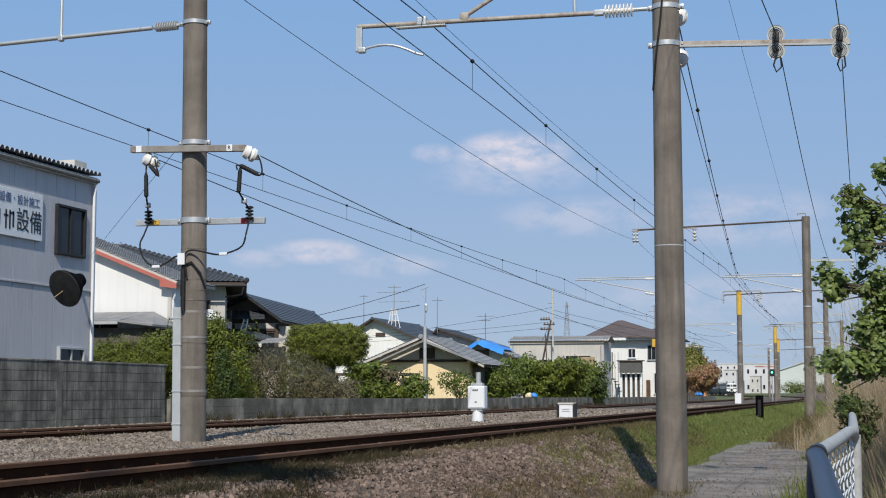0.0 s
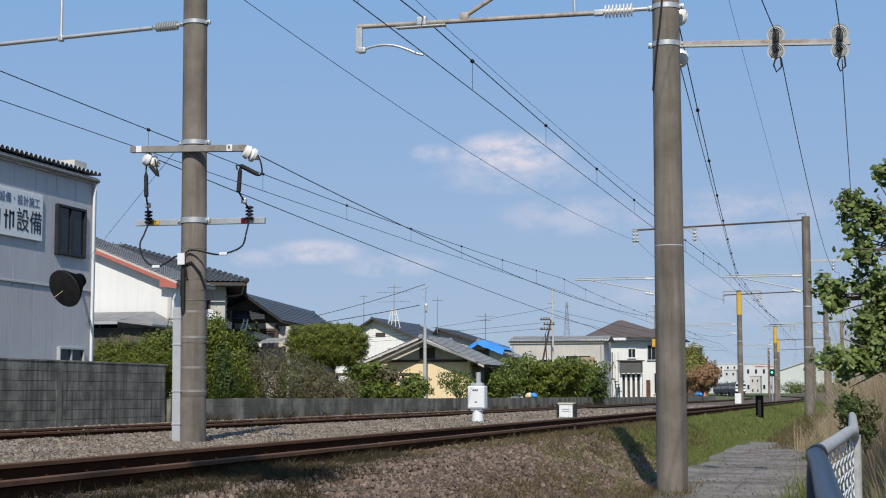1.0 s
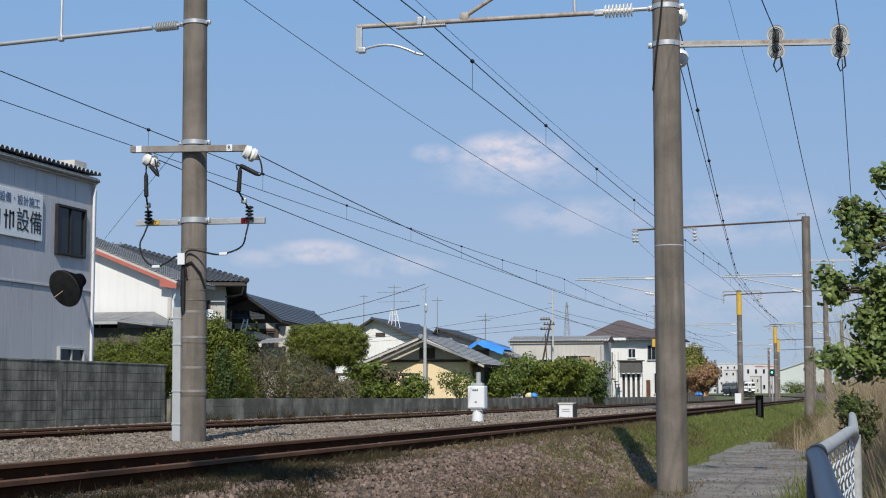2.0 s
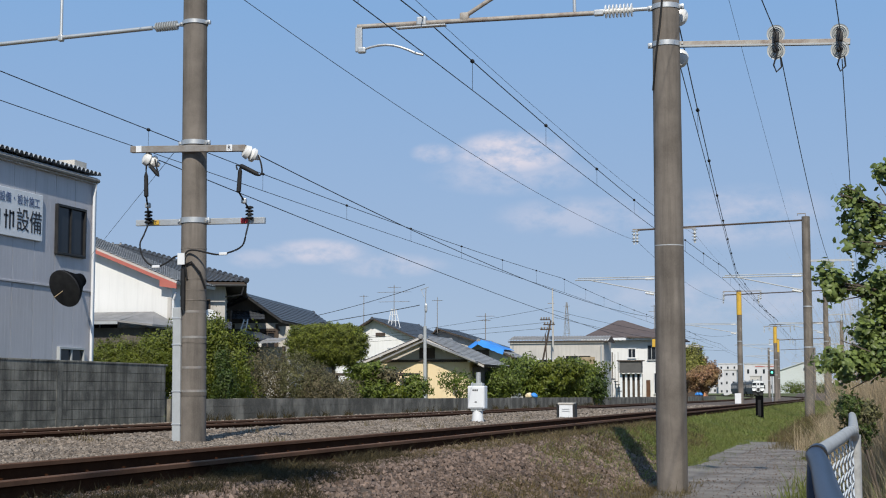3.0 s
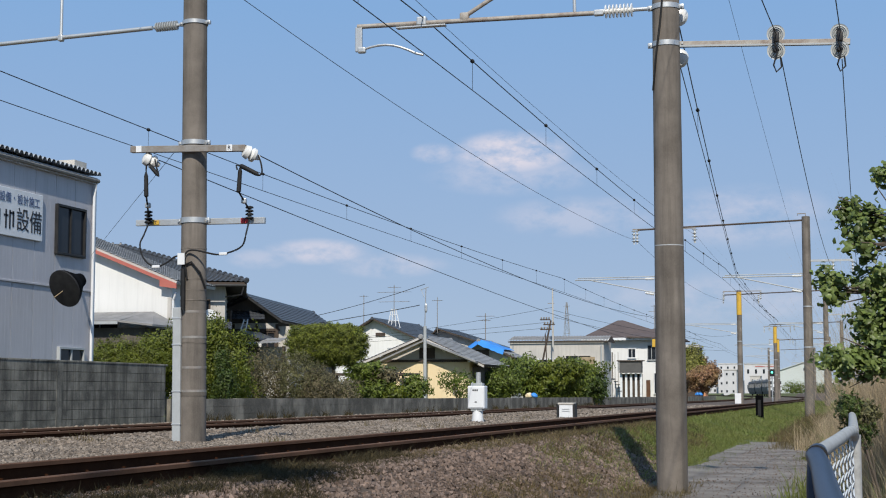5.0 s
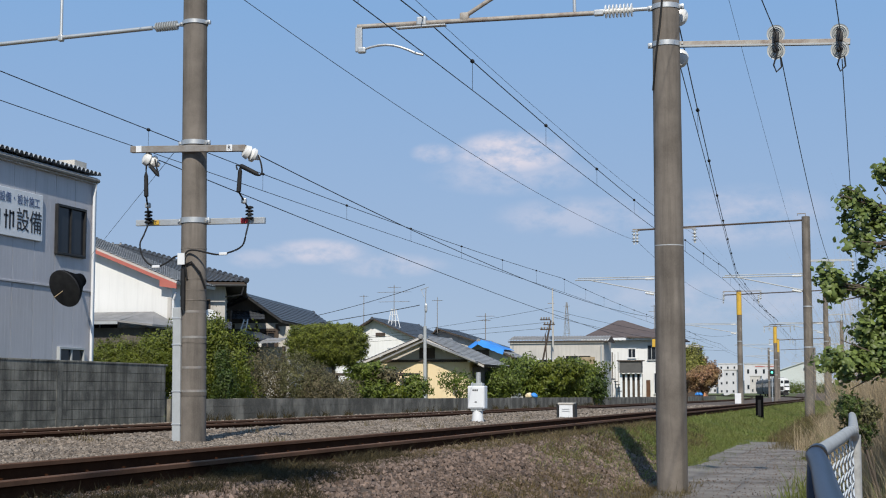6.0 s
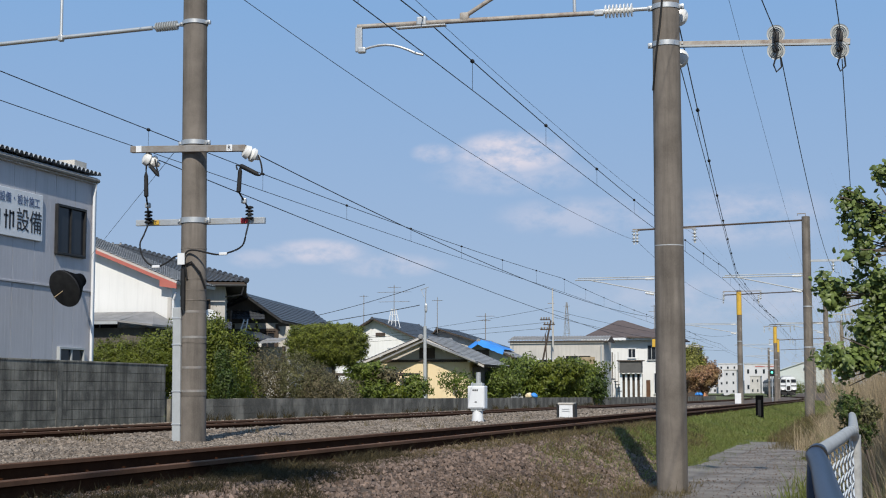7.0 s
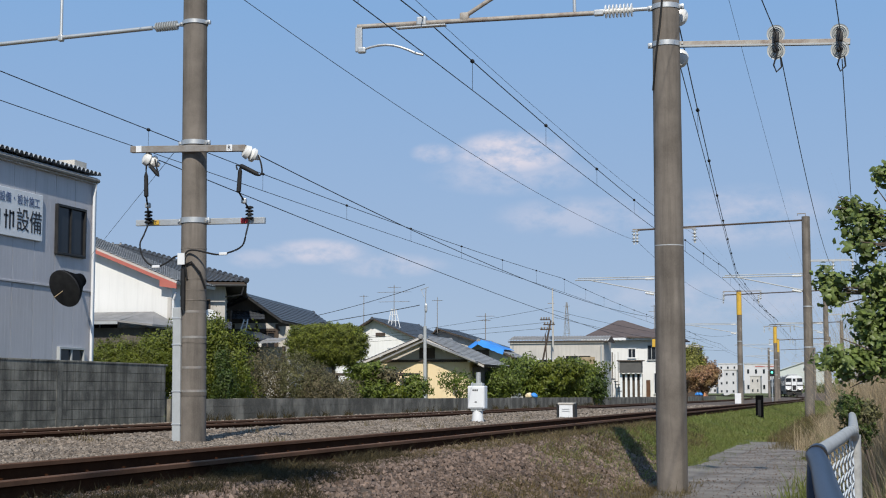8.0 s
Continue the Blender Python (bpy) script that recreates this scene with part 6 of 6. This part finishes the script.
def plants():
    g = -0.15
    bush("hedge", "clipped yellow-green hedge behind the block wall", (-21.75, 42.4, g), [((-0.62, 0, 1.55), (0.80, 0.6, 0.78), 11000), ((0.35, 0, 1.52), (0.88, 0.6, 0.78), 11000)], 0.085, "leaf_fresh", 1, 0.07, "hedge", None, 0.35, 0.30, 3.0)
    bush("shrub", "bright yellow-green evergreen shrub behind the wall", (-20.0, 44, g), [((0, 0, 1.5), (1.0, 0.9, 1.4), 11000), ((0.8, 0, 1.25), (0.8, 0.8, 1.3), 8500), ((-0.9, 0, 1.75), (0.85, 0.8, 1.0), 7000), ((0.1, -0.2, 2.35), (0.7, 0.6, 0.7), 4500), ((-1.35, -0.2, 1.6), (0.7, 0.6, 0.85), 4800)], 0.105, "leaf_fresh", 2, 0.08, "shrub")
    # added dark leaves stand in for the deep shade low in the yellow-green shrub
    bush("shrub", "added dark-leaved shrub standing in for the shaded hollow of the yellow-green one", (-18.72, 42.7, g), [((0, 0, 0.75), (0.36, 0.4, 0.95), 5000), ((-0.1, 0, 1.35), (0.22, 0.25, 0.6), 1800)], 0.07, "leaf_dark", 22, 0.05, "shrub")
    bush("shrub", "brownish twiggy shrub over the low wall", (-19.0, 48, g), [((-0.6, 0, 1.15), (0.9, 0.7, 1.05), 7000), ((0.5, 0, 1.05), (0.85, 0.7, 0.95), 9000), ((1.4, 0, 0.75), (0.7, 0.6, 0.75), 6500), ((-1.1, 0, 0.95), (0.65, 0.6, 0.9), 5000), ((2.0, 0.3, 0.55), (0.6, 0.6, 0.6), 3600)], 0.09, "leaf_brown", 3, 0.06, "shrub", "leaf_olive", 0.28, 0.34, 3.0)
    bush("topiary_tree", "clipped flat-topped box-shaped conifer over the wall", (-18.55, 52, g), [((-0.28, 0, 2.42), (1.36, 1.0, 0.70), 26000), ((-0.25, 0, 2.28), (1.15, 0.9, 0.66), 8000)], 0.17, "leaf_pine", 4, 0.07, "tree", None, 0.17, 0.10, 5.0, 4.0)
    bush("shrub", "brown-green shrub before the carport", (-19.4, 60, g), [((-0.2, 0, 0.85), (0.8, 0.6, 0.45), 2200), ((-1.1, 0, 0.7), (0.8, 0.6, 0.5), 1800)], 0.14, "leaf_mid", 61, 0.05, "shrub", "leaf_brown")
    bush("shrub", "low green shrub by the wall", (-18.2, 50, g), [((-0.3, 0, 0.75), (0.6, 0.5, 0.35), 1200), ((0.5, 0, 0.7), (0.6, 0.5, 0.35), 1200)], 0.12, "leaf_fresh", 5, 0.03, "shrub")
    bush("shrub", "spreading brown-green shrub by the topiary", (-18.3, 56, g), [((-0.3, 0, 1.5), (0.78, 0.6, 0.34), 2600), ((0.4, 0, 1.3), (0.5, 0.5, 0.3), 1200)], 0.14, "leaf_mid", 6, 0.05, "shrub", "leaf_brown")
    bush("shrub", "leafy green shrub by the wall", (-17.75, 56.5, g), [((-0.3, -0.8, 0.75), (0.6, 0.5, 0.42), 1800), ((0.3, -0.8, 0.6), (0.42, 0.4, 0.36), 1000)], 0.15, "leaf_mid", 7, 0.05, "shrub", "leaf_fresh")
    bush("shrub", "dense dark green shrub by the wall", (-18.5, 62, g), [((0.0, 0, 0.78), (0.62, 0.5, 0.62), 3600), ((-0.25, 0, 0.55), (0.45, 0.4, 0.45), 1500)], 0.12, "leaf_mid", 8, 0.05, "shrub", "leaf_dark")
    bush("shrub", "loose green shrub before the cream house", (-18.6, 69, g), [((-0.3, 0, 1.25), (0.55, 0.5, 0.45), 500), ((0.4, 0, 0.95), (0.7, 0.6, 0.65), 1100)], 0.14, "leaf_mid", 9, 0.05, "shrub")
    bush("shrub", "leafy green shrub beside the cream house", (-19.55, 80, g), [((0, 0, 1.1), (0.9, 0.8, 0.8), 3600), ((-0.75, 0, 0.75), (0.7, 0.7, 0.65), 2200), ((0.8, 0.4, 1.2), (0.8, 0.8, 0.85), 2600)], 0.16, "leaf_mid", 71, 0.06, "shrub", "leaf_fresh")
    bush("garden_tree", "rounded bright green garden tree", (-19.6, 88, g), [((0, 0, 1.7), (1.5, 1.2, 1.12), 7500), ((1.2, 0, 1.1), (1.3, 1.1, 1.1), 4800), ((-1.6, 0, 1.0), (1.3, 1.1, 1.0), 3000)], 0.19, "leaf_mid", 10, 0.09, "tree", "leaf_fresh")
    bush("garden_tree", "yellow-green leafy garden tree by the wall", (-17.6, 88, g), [((0, 0, 1.6), (1.3, 1.1, 1.0), 7000), ((-0.5, 0, 1.1), (1.2, 1.0, 0.95), 5000), ((0.6, 0, 1.95), (0.8, 0.8, 0.6), 3200)], 0.19, "leaf_fresh", 11, 0.09, "tree", "leaf_mid")
    bush("garden_tree", "dense dark green garden tree", (-17.55, 92, g), [((0.5, 0, 1.6), (1.45, 1.2, 1.1), 5500), ((1.1, 0, 1.0), (1.1, 1.0, 1.0), 3800), ((0, 0, 0.9), (1.2, 1.0, 1.0), 3600)], 0.20, "leaf_mid", 12, 0.09, "tree", "leaf_dark")
    bush("garden_tree", "autumn-tinted tree with yellow-green top", (-14.9, 130, g), [((0, 0, 3.0), (1.2, 1.3, 1.5), 9000), ((0.9, 0, 2.3), (1.0, 1.2, 1.3), 7500)], 0.17, "leaf_autumn", 13, 0.1, "tree")
    bush("garden_tree", "reddish-leaved tree behind the wall", (-13.25, 127, g), [((-0.1, 0, 1.7), (1.15, 1.2, 0.9), 7000), ((0.15, -0.3, 2.35), (0.9, 0.8, 0.6), 3000), ((0.75, 0, 2.2), (0.6, 1.0, 0.95), 4600), ((-0.7, -0.4, 2.0), (0.6, 0.7, 0.6), 2400)], 0.16, "leaf_red", 14, 0.1, "tree", "leaf_red", 0.5, 0.3)
    for i, (x, y, r, hgt, mt) in enumerate(((-2.2, 190, 1.4, 1.5, "leaf_fresh"), (-20.5, 425, 2.6, 3.6, "leaf_mid"), (-16.5, 430, 3, 3.4, "leaf_fresh"), (-12.5, 410, 3, 3.2, "leaf_mid"), (-8.5, 400, 3, 3.2, "leaf_dark"), (-4, 330, 3, 3, "leaf_mid"))):
        bush("distant_tree", "distant trackside tree in full leaf", (x, y, -0.3), [((0, 0, hgt * 0.6), (r, r, hgt * 0.55), 1500), ((r * 0.6, 0, hgt * 0.45), (r * 0.7, r * 0.7, hgt * 0.45), 900)], 0.35, mt, 30 + i, 0.12, "tree")


TREE_PARTS = []


def path_tree():
    """The broad-leaved tree that hangs into the path from the bank."""
    rng = np.random.default_rng(77)
    t = thing("broadleaf_tree", (0.64, 10.2, 0.08), "broad-leaved green tree leaning over the path", "tree")
    m = Mesh()
    m.tube([(0.25, 0.2, -0.5), (0.2, 0.1, 0.5), (0.08, 0, 1.2), (0.0, 0, 1.9)], 0.055, 10, True, 0.025)
    # where a limb leaves the trunk, where its leaves gather, their reach across and up, how many tufts
    limbs = (((0.0, 0, 1.3), (-0.60, 0, 1.52), 0.18, 0.13, 22), ((0.0, 0, 1.4), (-0.74, 0.02, 1.64), 0.09, 0.08, 9), ((0.0, 0, 1.6), (-0.50, 0, 1.84), 0.09, 0.07, 9), ((0.0, 0, 1.35), (-0.66, -0.03, 1.34), 0.10, 0.05, 8),
             ((0.0, 0, 1.0), (-0.87, 0, 1.08), 0.10, 0.11, 16), ((0.0, 0, 1.05), (-0.60, 0.05, 1.08), 0.15, 0.15, 32), ((0.0, 0, 0.8), (-0.56, 0.1, 0.84), 0.20, 0.15, 44), ((0.0, 0, 0.6), (-0.75, 0, 0.62), 0.17, 0.11, 28),
             ((0.0, 0, 0.6), (-0.52, 0.05, 0.64), 0.18, 0.14, 34), ((0.1, 0, 1.0), (-0.25, 0.1, 1.2), 0.30, 0.40, 55), ((0.1, 0, 1.4), (-0.2, 0.05, 1.65), 0.28, 0.2, 26), ((0.1, 0, 0.5), (-0.2, 0.1, 0.68), 0.28, 0.25, 60))
    part("trunk", m, "bark", t, "", True)
    for a, b, r, rz, n in limbs:
        c = Mesh()
        o = Vector(a)
        e = Vector(b) - o
        c.tube([(0, 0, 0), e * 0.5 + Vector((0, 0, 0.05)), e * 1.1], 0.010, 6, True, 0.004)
        for k in range(7):
            q = Vector(rng.normal(0, 0.5, 3)) * r
            c.tube([e * 0.6, e + q], 0.007, 5, True, 0.003)
        br = part("branch", c, "bark", t, "", True, at=a)
        tuft, out = clump(rng, tuple(e), (r, r, rz), n, 0.30, 2.4, 0.15)
        pick = np.repeat(np.arange(n), 25)
        p = tuft[pick] + rng.normal(0, 0.028, (n * 25, 3))
        d = out[pick] * 0.5 + np.array((0.1, -0.45, 0.65))
        v, f = leaf_mesh(p, d, 0.040, rng, 0.52, True)
        me = raw("leaves", v, f, "leaf_tree")
        me.polygons.foreach_set("use_smooth", [True] * len(me.polygons))
        part("leaves", me, None, br, "broad green leaves")
        TREE_PARTS.append((br, Vector(a)))
    return t


def shade_tree():
    """An added tree, out of view behind the camera, its crown placed to shade the weeds by the rail."""
    # clumps set back along the sun's direction from the patches they darken
    bush("unseen_shade_tree", "added out-of-view tree whose sparse crown casts the shade by the rail", (-3.0, -0.4, -0.7), [((0.75, 1.45, 9.7), (0.34, 0.42, 0.34), 1700), ((1.25, 1.5, 9.6), (0.17, 0.55, 0.35), 900), ((0.40, 1.85, 9.7), (0.26, 0.4, 0.22), 700), ((0.0, -2.5, 9.5), (0.9, 0.8, 0.9), 2600)], 0.15, "leaf_mid", 91, 0.12, "tree")


def blades(rng, x, y, z, h, w, lean=0.3):
    n = len(x)
    a = rng.uniform(0, 2 * np.pi, n)
    s = np.stack([np.cos(a), np.sin(a), np.zeros(n)], 1) * w[:, None] * 0.5
    l = rng.normal(0, lean, (n, 2)) * h[:, None]
    p = np.stack([x, y, z - 0.01], 1)
    mid = p + np.stack([l[:, 0] * 0.35, l[:, 1] * 0.35, h * 0.6], 1)
    tip = p + np.stack([l[:, 0], l[:, 1], h], 1)
    v = np.stack([p - s, p + s, mid + s * 0.7, mid - s * 0.7, tip], 1).reshape(-1, 3)
    b = np.arange(n)[:, None] * 5
    return v, (b + np.array([0, 1, 2, 3])).tolist() + (b + np.array([3, 2, 4])).tolist()


def grass():
    rng = np.random.default_rng(9)

    def lay(name, label, mat, spec):
        V, F, tot = [], [], 0
        for x0, x1, y0, y1, n, h, w, lean, tuft in spec:
            if tuft:
                k = max(1, n // tuft)
                cx, cy = rng.uniform(x0, x1, k), rng.uniform(y0, y1, k)
                i = rng.integers(0, k, n)
                x = cx[i] + rng.normal(0, 0.07, n)
                y = cy[i] + rng.normal(0, 0.09, n)
            else:
                x, y = rng.uniform(x0, x1, n), rng.uniform(y0, y1, n)
            x = x - np.array([bend(q) for q in y])
            z = np.array([gz(a, b) for a, b in zip(x, y)])
            hh = h * rng.lognormal(-0.15, 0.35, n)
            v, f = blades(rng, x, y, z, hh, np.full(n, w), lean)
            V.append(v)
            F += [tuple(j + tot for j in q) for q in f]
            tot += len(v)
        me = bpy.data.meshes.new(name)
        me.from_pydata(np.concatenate(V).tolist(), [], F)
        me.materials.append(MAT[mat])
        solid(name, me, None, label, "grass", "stuff")

    lay("grass", "green trackside grass", "grass", ((-4.3, -2.75, 23, 37, 42000, 0.055, 0.008, 0.7, 0), (-4.4, -1.2, 35, 70, 60000, 0.075, 0.013, 0.7, 0), (-4.5, 0.5, 70, 130, 26000, 0.10, 0.025, 0.6, 0), (-3.9, -2.8, 17, 26, 5000, 0.08, 0.007, 0.6, 40), (-3.1, -2.35, 20, 34, 6000, 0.05, 0.008, 0.6, 30), (-1.2, -0.6, 26, 36, 4000, 0.08, 0.008, 0.5, 30),
                                                   (-0.9, 1.5, 14, 40, 9000, 0.25, 0.010, 0.4, 20), (0.02, 0.9, 6.5, 12.5, 6000, 0.42, 0.005, 0.35, 30)))
    # real weeds; the dense dark rows by the near rail also paint a shadow patch
    lay("undergrowth", "dark olive undergrowth between the stones, also deepening the shaded patch", "grass_dark", ((-4.85, -4.35, 10.4, 11.9, 6500, 0.075, 0.006, 0.7, 0), (-4.6, -3.9, 10.2, 12.2, 9000, 0.05, 0.005, 0.7, 0), (-4.9, -4.4, 13.0, 14.6, 4200, 0.08, 0.006, 0.7, 0), (-3.9, -3.4, 9.0, 10.2, 2600, 0.07, 0.006, 0.7, 0), (-4.78, -4.1, 7.5, 14.5, 20000, 0.055, 0.005, 0.6, 120), (-4.4, -3.8, 7.0, 11.0, 6000, 0.065, 0.006, 0.6, 90), (-4.3, -3.4, 19, 34, 5000, 0.07, 0.008, 0.6, 60), (-16.0, -15.4, 34, 90, 1600, 0.2, 0.02, 0.4, 40)))
    lay("dry_grass", "half-dry brown-green grass tufts", "grass_dry", ((-4.6, -4.2, 14.0, 24, 6000, 0.06, 0.006, 0.6, 60), (-4.6, -4.0, 16, 32, 14000, 0.07, 0.007, 0.7, 0), (-4.1, -3.5, 18, 26, 2500, 0.08, 0.007, 0.6, 60), (-3.5, -2.4, 12.5, 19, 9000, 0.08, 0.005, 0.6, 60), (-4.4, -3.0, 20, 32, 5000, 0.10, 0.008, 0.5, 40), (-2.2, -0.9, 34, 60, 6000, 0.2, 0.012, 0.5, 0), (-10.5, -7.0, 14, 40, 500, 0.12, 0.01, 0.4, 25), (-1.9, -0.6, 30, 40, 3000, 0.16, 0.008, 0.5, 0), (-1.9, -1.15, 23, 31, 5000, 0.03, 0.008, 0.9, 60), (-2.5, -2.05, 16, 20, 1200, 0.10, 0.006, 0.5, 30)))
    lay("reeds", "tall dry straw-coloured reeds on the bank", "straw", ((-0.06, 0.9, 12.0, 18, 34000, 1.15, 0.0034, 0.22, 40), (0.03, 0.8, 6.5, 10.0, 7000, 0.55, 0.0026, 0.3, 40), (-0.6, 1.4, 20, 45, 14000, 0.50, 0.007, 0.4, 25), (-1.4, -0.3, 30, 60, 6000, 0.30, 0.009, 0.5, 30)))
    bush("bramble", "dark bramble bush beside the fence", (0.03, 9.6, -0.57), [((-0.15, 0, 0.97), (0.075, 0.12, 0.08), 1500), ((-0.06, 0.05, 0.93), (0.085, 0.12, 0.08), 1300), ((-0.10, 0.05, 0.83), (0.10, 0.12, 0.09), 1300)], 0.026, "leaf_dark", 50, 0.012, "bush", "leaf_olive", 0.5, 0.45)


plants()
path_tree()
shade_tree()
grass()


# ---- distance ----
def town():
    rng = random.Random(5)

    def block(x, y, w, d, hgt, mat, label, cols, rows, roof=None):
        b = thing("town_building", (x, y, -0.3), label, "building", "distant town")
        part("wall", Mesh().box((w / 2, d / 2, hgt / 2), (w, d, hgt)), mat, b)
        part("parapet", Mesh().box((w / 2, d / 2, hgt + 0.1), (w + 0.3, d + 0.3, 0.3)), "grey_wall", b)
        for i in range(cols):
            for j in range(rows):
                window(b, "s", w * (i + 0.5) / cols, hgt * (j + 0.55) / rows, w / cols * 0.27, hgt / rows * 0.28, 0.0, 0, False, "grey_paint")
        return b

    b = block(-46.6, 600, 11.9, 14, 12.0, "town_white", "long white works building far along the line", 4, 2)
    part("red_band", Mesh().box((8.0, -0.1, 11.2), (7.6, 0.1, 0.3)), "red", b, "faded red band under the parapet")
    block(-57.5, 610, 7.6, 14, 12.4, "town_white", "pale office block far along the line", 3, 4)
    block(-45.9, 505, 4.2, 10, 8.4, "town_white", "narrow white flats with balconies far along the line", 2, 3)
    block(-41.5, 560, 3.6, 8, 7.0, "grey_wall", "low grey house far along the line", 2, 2)
    block(-66, 615, 8, 12, 11.0, "town_white", "distant pale terrace of low houses", 3, 3)
    block(-21.2, 182, 1.7, 5, 6.3, "dark_wood", "dark roofed store behind the coloured trees", 1, 1)
    block(-21.4, 200, 0.9, 3, 5.4, "brick_orange", "orange clad house corner", 1, 1)
    h = thing("hall", (-31.0, 560, -0.3), "pale green industrial hall with a low gable", "building", "distant town")
    part("wall", Mesh().slab([(0, 0, 0), (17, 0, 0), (17, 0, 9.0), (9, 0, 12.0), (0, 0, 9.0)], (0, 30, 0)), "town_green", h)
    part("roof", Mesh().slab([(-0.5, -0.5, 8.9), (9, -0.5, 12.05), (17.5, -0.5, 8.9), (17.5, -0.5, 9.1), (9, -0.5, 12.3), (-0.5, -0.5, 9.1)], (0, 31, 0)), "town_green", h)
    window(h, "s", 9.0, 9.4, 1.6, 1.0, 0.0, 0, False)
    # low far town that closes the view
    for i in range(46):
        x = -420 + i * 16 + rng.uniform(-4, 4)
        block(x, 620 + rng.uniform(-30, 40), 11 + rng.uniform(-2, 3), 12, 5 + rng.uniform(0, 4), "town_white" if i % 3 else "grey_wall", "far low town building", 3, 2)


town()


# ---- train ----
def line_pose(y, z=0.0):
    """The pose on the near track at y, facing down the line towards -y."""
    slope = max(0.0, (y - 110) / 1710)
    return pose(-5.30 - bend(y), y, z, 0, 0, math.degrees(math.atan(slope)))


def rail_car(front):
    c = thing("rail_car", (0, 0, 0), "stainless multiple-unit car with a white cab front" if front else "stainless multiple-unit trailing car", "train", "train")
    L, W, H0, H1 = 19.5, 2.85, 0.95, 3.55
    prof = [(-W / 2, H0), (W / 2, H0), (W / 2 + 0.03, 1.6), (W / 2, 3.0), (W / 2 - 0.25, 3.4), (W / 2 - 0.8, H1), (-W / 2 + 0.8, H1), (-W / 2 + 0.25, 3.4), (-W / 2, 3.0), (-W / 2 - 0.03, 1.6)]
    body = Mesh().slab([(x, 0.12, z) for x, z in prof], (0, L, 0))
    part("body", body, "steel_side", c, "brushed stainless body")
    for q in (0.35, 0.75):
        part("roof_unit", Mesh().box((0, L * q, H1 + 0.12), (1.6, 3.2, 0.3), bevel=0.05), "grey_paint", c)
    for s in (-1, 1):
        for i in range(9):
            y = 1.6 + i * 1.95
            if i in (1, 4, 7):
                part("door", Mesh().box((s * (W / 2 + 0.025), y, 1.95), (0.03, 1.2, 1.85)), "steel_side", c)
                part("door_window", Mesh().box((s * (W / 2 + 0.04), y, 2.3), (0.03, 0.8, 0.8)), "glass", c)
            else:
                part("window", Mesh().box((s * (W / 2 + 0.035), y, 2.3), (0.03, 1.3, 0.85)), "glass", c)
    part("skirt", Mesh().box((0, L / 2, 0.7), (2.5, L - 1.5, 0.5)), "dark_paint", c, "dark underfloor gear")
    for y in (2.6, L - 2.4):
        b = part("bogie", Mesh().box((0, y, 0.5), (2.1, 2.9, 0.32), bevel=0.05), "dark_paint", c)
        for k in (-1.05, 1.05):
            for s in (-0.55, 0.55):
                part("wheel", Mesh().lathe([(-0.06, 0.40), (0.03, 0.43), (0.06, 0.40)], (s, y + k, 0.43), (1, 0, 0), 20), "rust", b)
    if front:
        face = Mesh().slab([(x * 0.985, -0.02, z) for x, z in prof], (0, 0.16, 0))
        part("cab_front", face, "white_paint", c, "white cab front")
        for x, w in ((-0.93, 0.80), (0.93, 0.80)):
            part("windscreen", Mesh().box((x, -0.04, 2.78), (w + 0.06, 0.05, 0.62), bevel=0.015), "glass", c)
        part("gangway", Mesh().box((0, -0.10, 2.05), (0.82, 0.2, 2.1), bevel=0.03), "white_paint", c)
        part("door_window", Mesh().box((0, -0.21, 2.78), (0.46, 0.03, 0.5), bevel=0.01), "glass", c)
        part("stripe", Mesh().box((-0.93, -0.03, 1.90), (0.95, 0.03, 0.20)).box((0.93, -0.03, 1.90), (0.95, 0.03, 0.20)), "dark_paint", c, "dark stripe across the cab")
        part("gangway_seal", Mesh().box((-0.44, -0.06, 2.05), (0.05, 0.18, 2.1)).box((0.44, -0.06, 2.05), (0.05, 0.18, 2.1)), "dark_paint", c)
        for x in (-0.95, 0.95):
            part("head_lamp", Mesh().lathe([(0, 0.1), (0.03, 0.08)], (x, -0.03, 1.3), (0, -1, 0), 12), "head_lamp", c)
        part("coupler", Mesh().box((0, -0.3, 0.75), (0.5, 0.7, 0.45), bevel=0.06), "dark_paint", c, "black coupler")
        part("plough", Mesh().box((0, 0.05, 0.45), (2.5, 0.25, 0.55), bevel=0.05), "dark_paint", c)
        part("lower_apron", Mesh().box((0, -0.03, 1.08), (2.8, 0.06, 0.28)), "dark_paint", c, "dark lower apron")
        part("gangway_door", Mesh().box((0, -0.205, 1.5), (0.6, 0.03, 0.8), bevel=0.01), "dark_paint", c)
        part("destination_box", Mesh().box((0, -0.05, 3.25), (0.9, 0.1, 0.24), bevel=0.02), "white_paint", c)
    return c


CARS = [rail_car(True), rail_car(False), rail_car(False)]
FRONT = ((0.0, 446.0), (1.0, 422.5), (2.0, 399.0), (2.8, 380.5), (3.6, 361.5), (4.6, 338.0), (5.8, 311.0), (6.5, 296.0), (7.3, 279.5), (8.0, 265.0))


def motions():
    for i, c in enumerate(CARS):
        walk(c, [(t, line_pose(y + 20.1 * i)) for t, y in FRONT])
    for i, (br, a) in enumerate(TREE_PARTS):
        rows = []
        for k in range(17):
            t = 0.5 * k
            s1 = 2.0 * math.sin(2.1 * t + i * 0.7) + 1.2 * math.sin(4.3 * t + i * 1.9)
            s2 = 1.6 * math.sin(1.7 * t + i * 1.1 + 1)
            rows.append((t, pose(a.x, a.y, a.z, s2, s1, s1 * 0.6)))
        walk(br, rows)


motions()
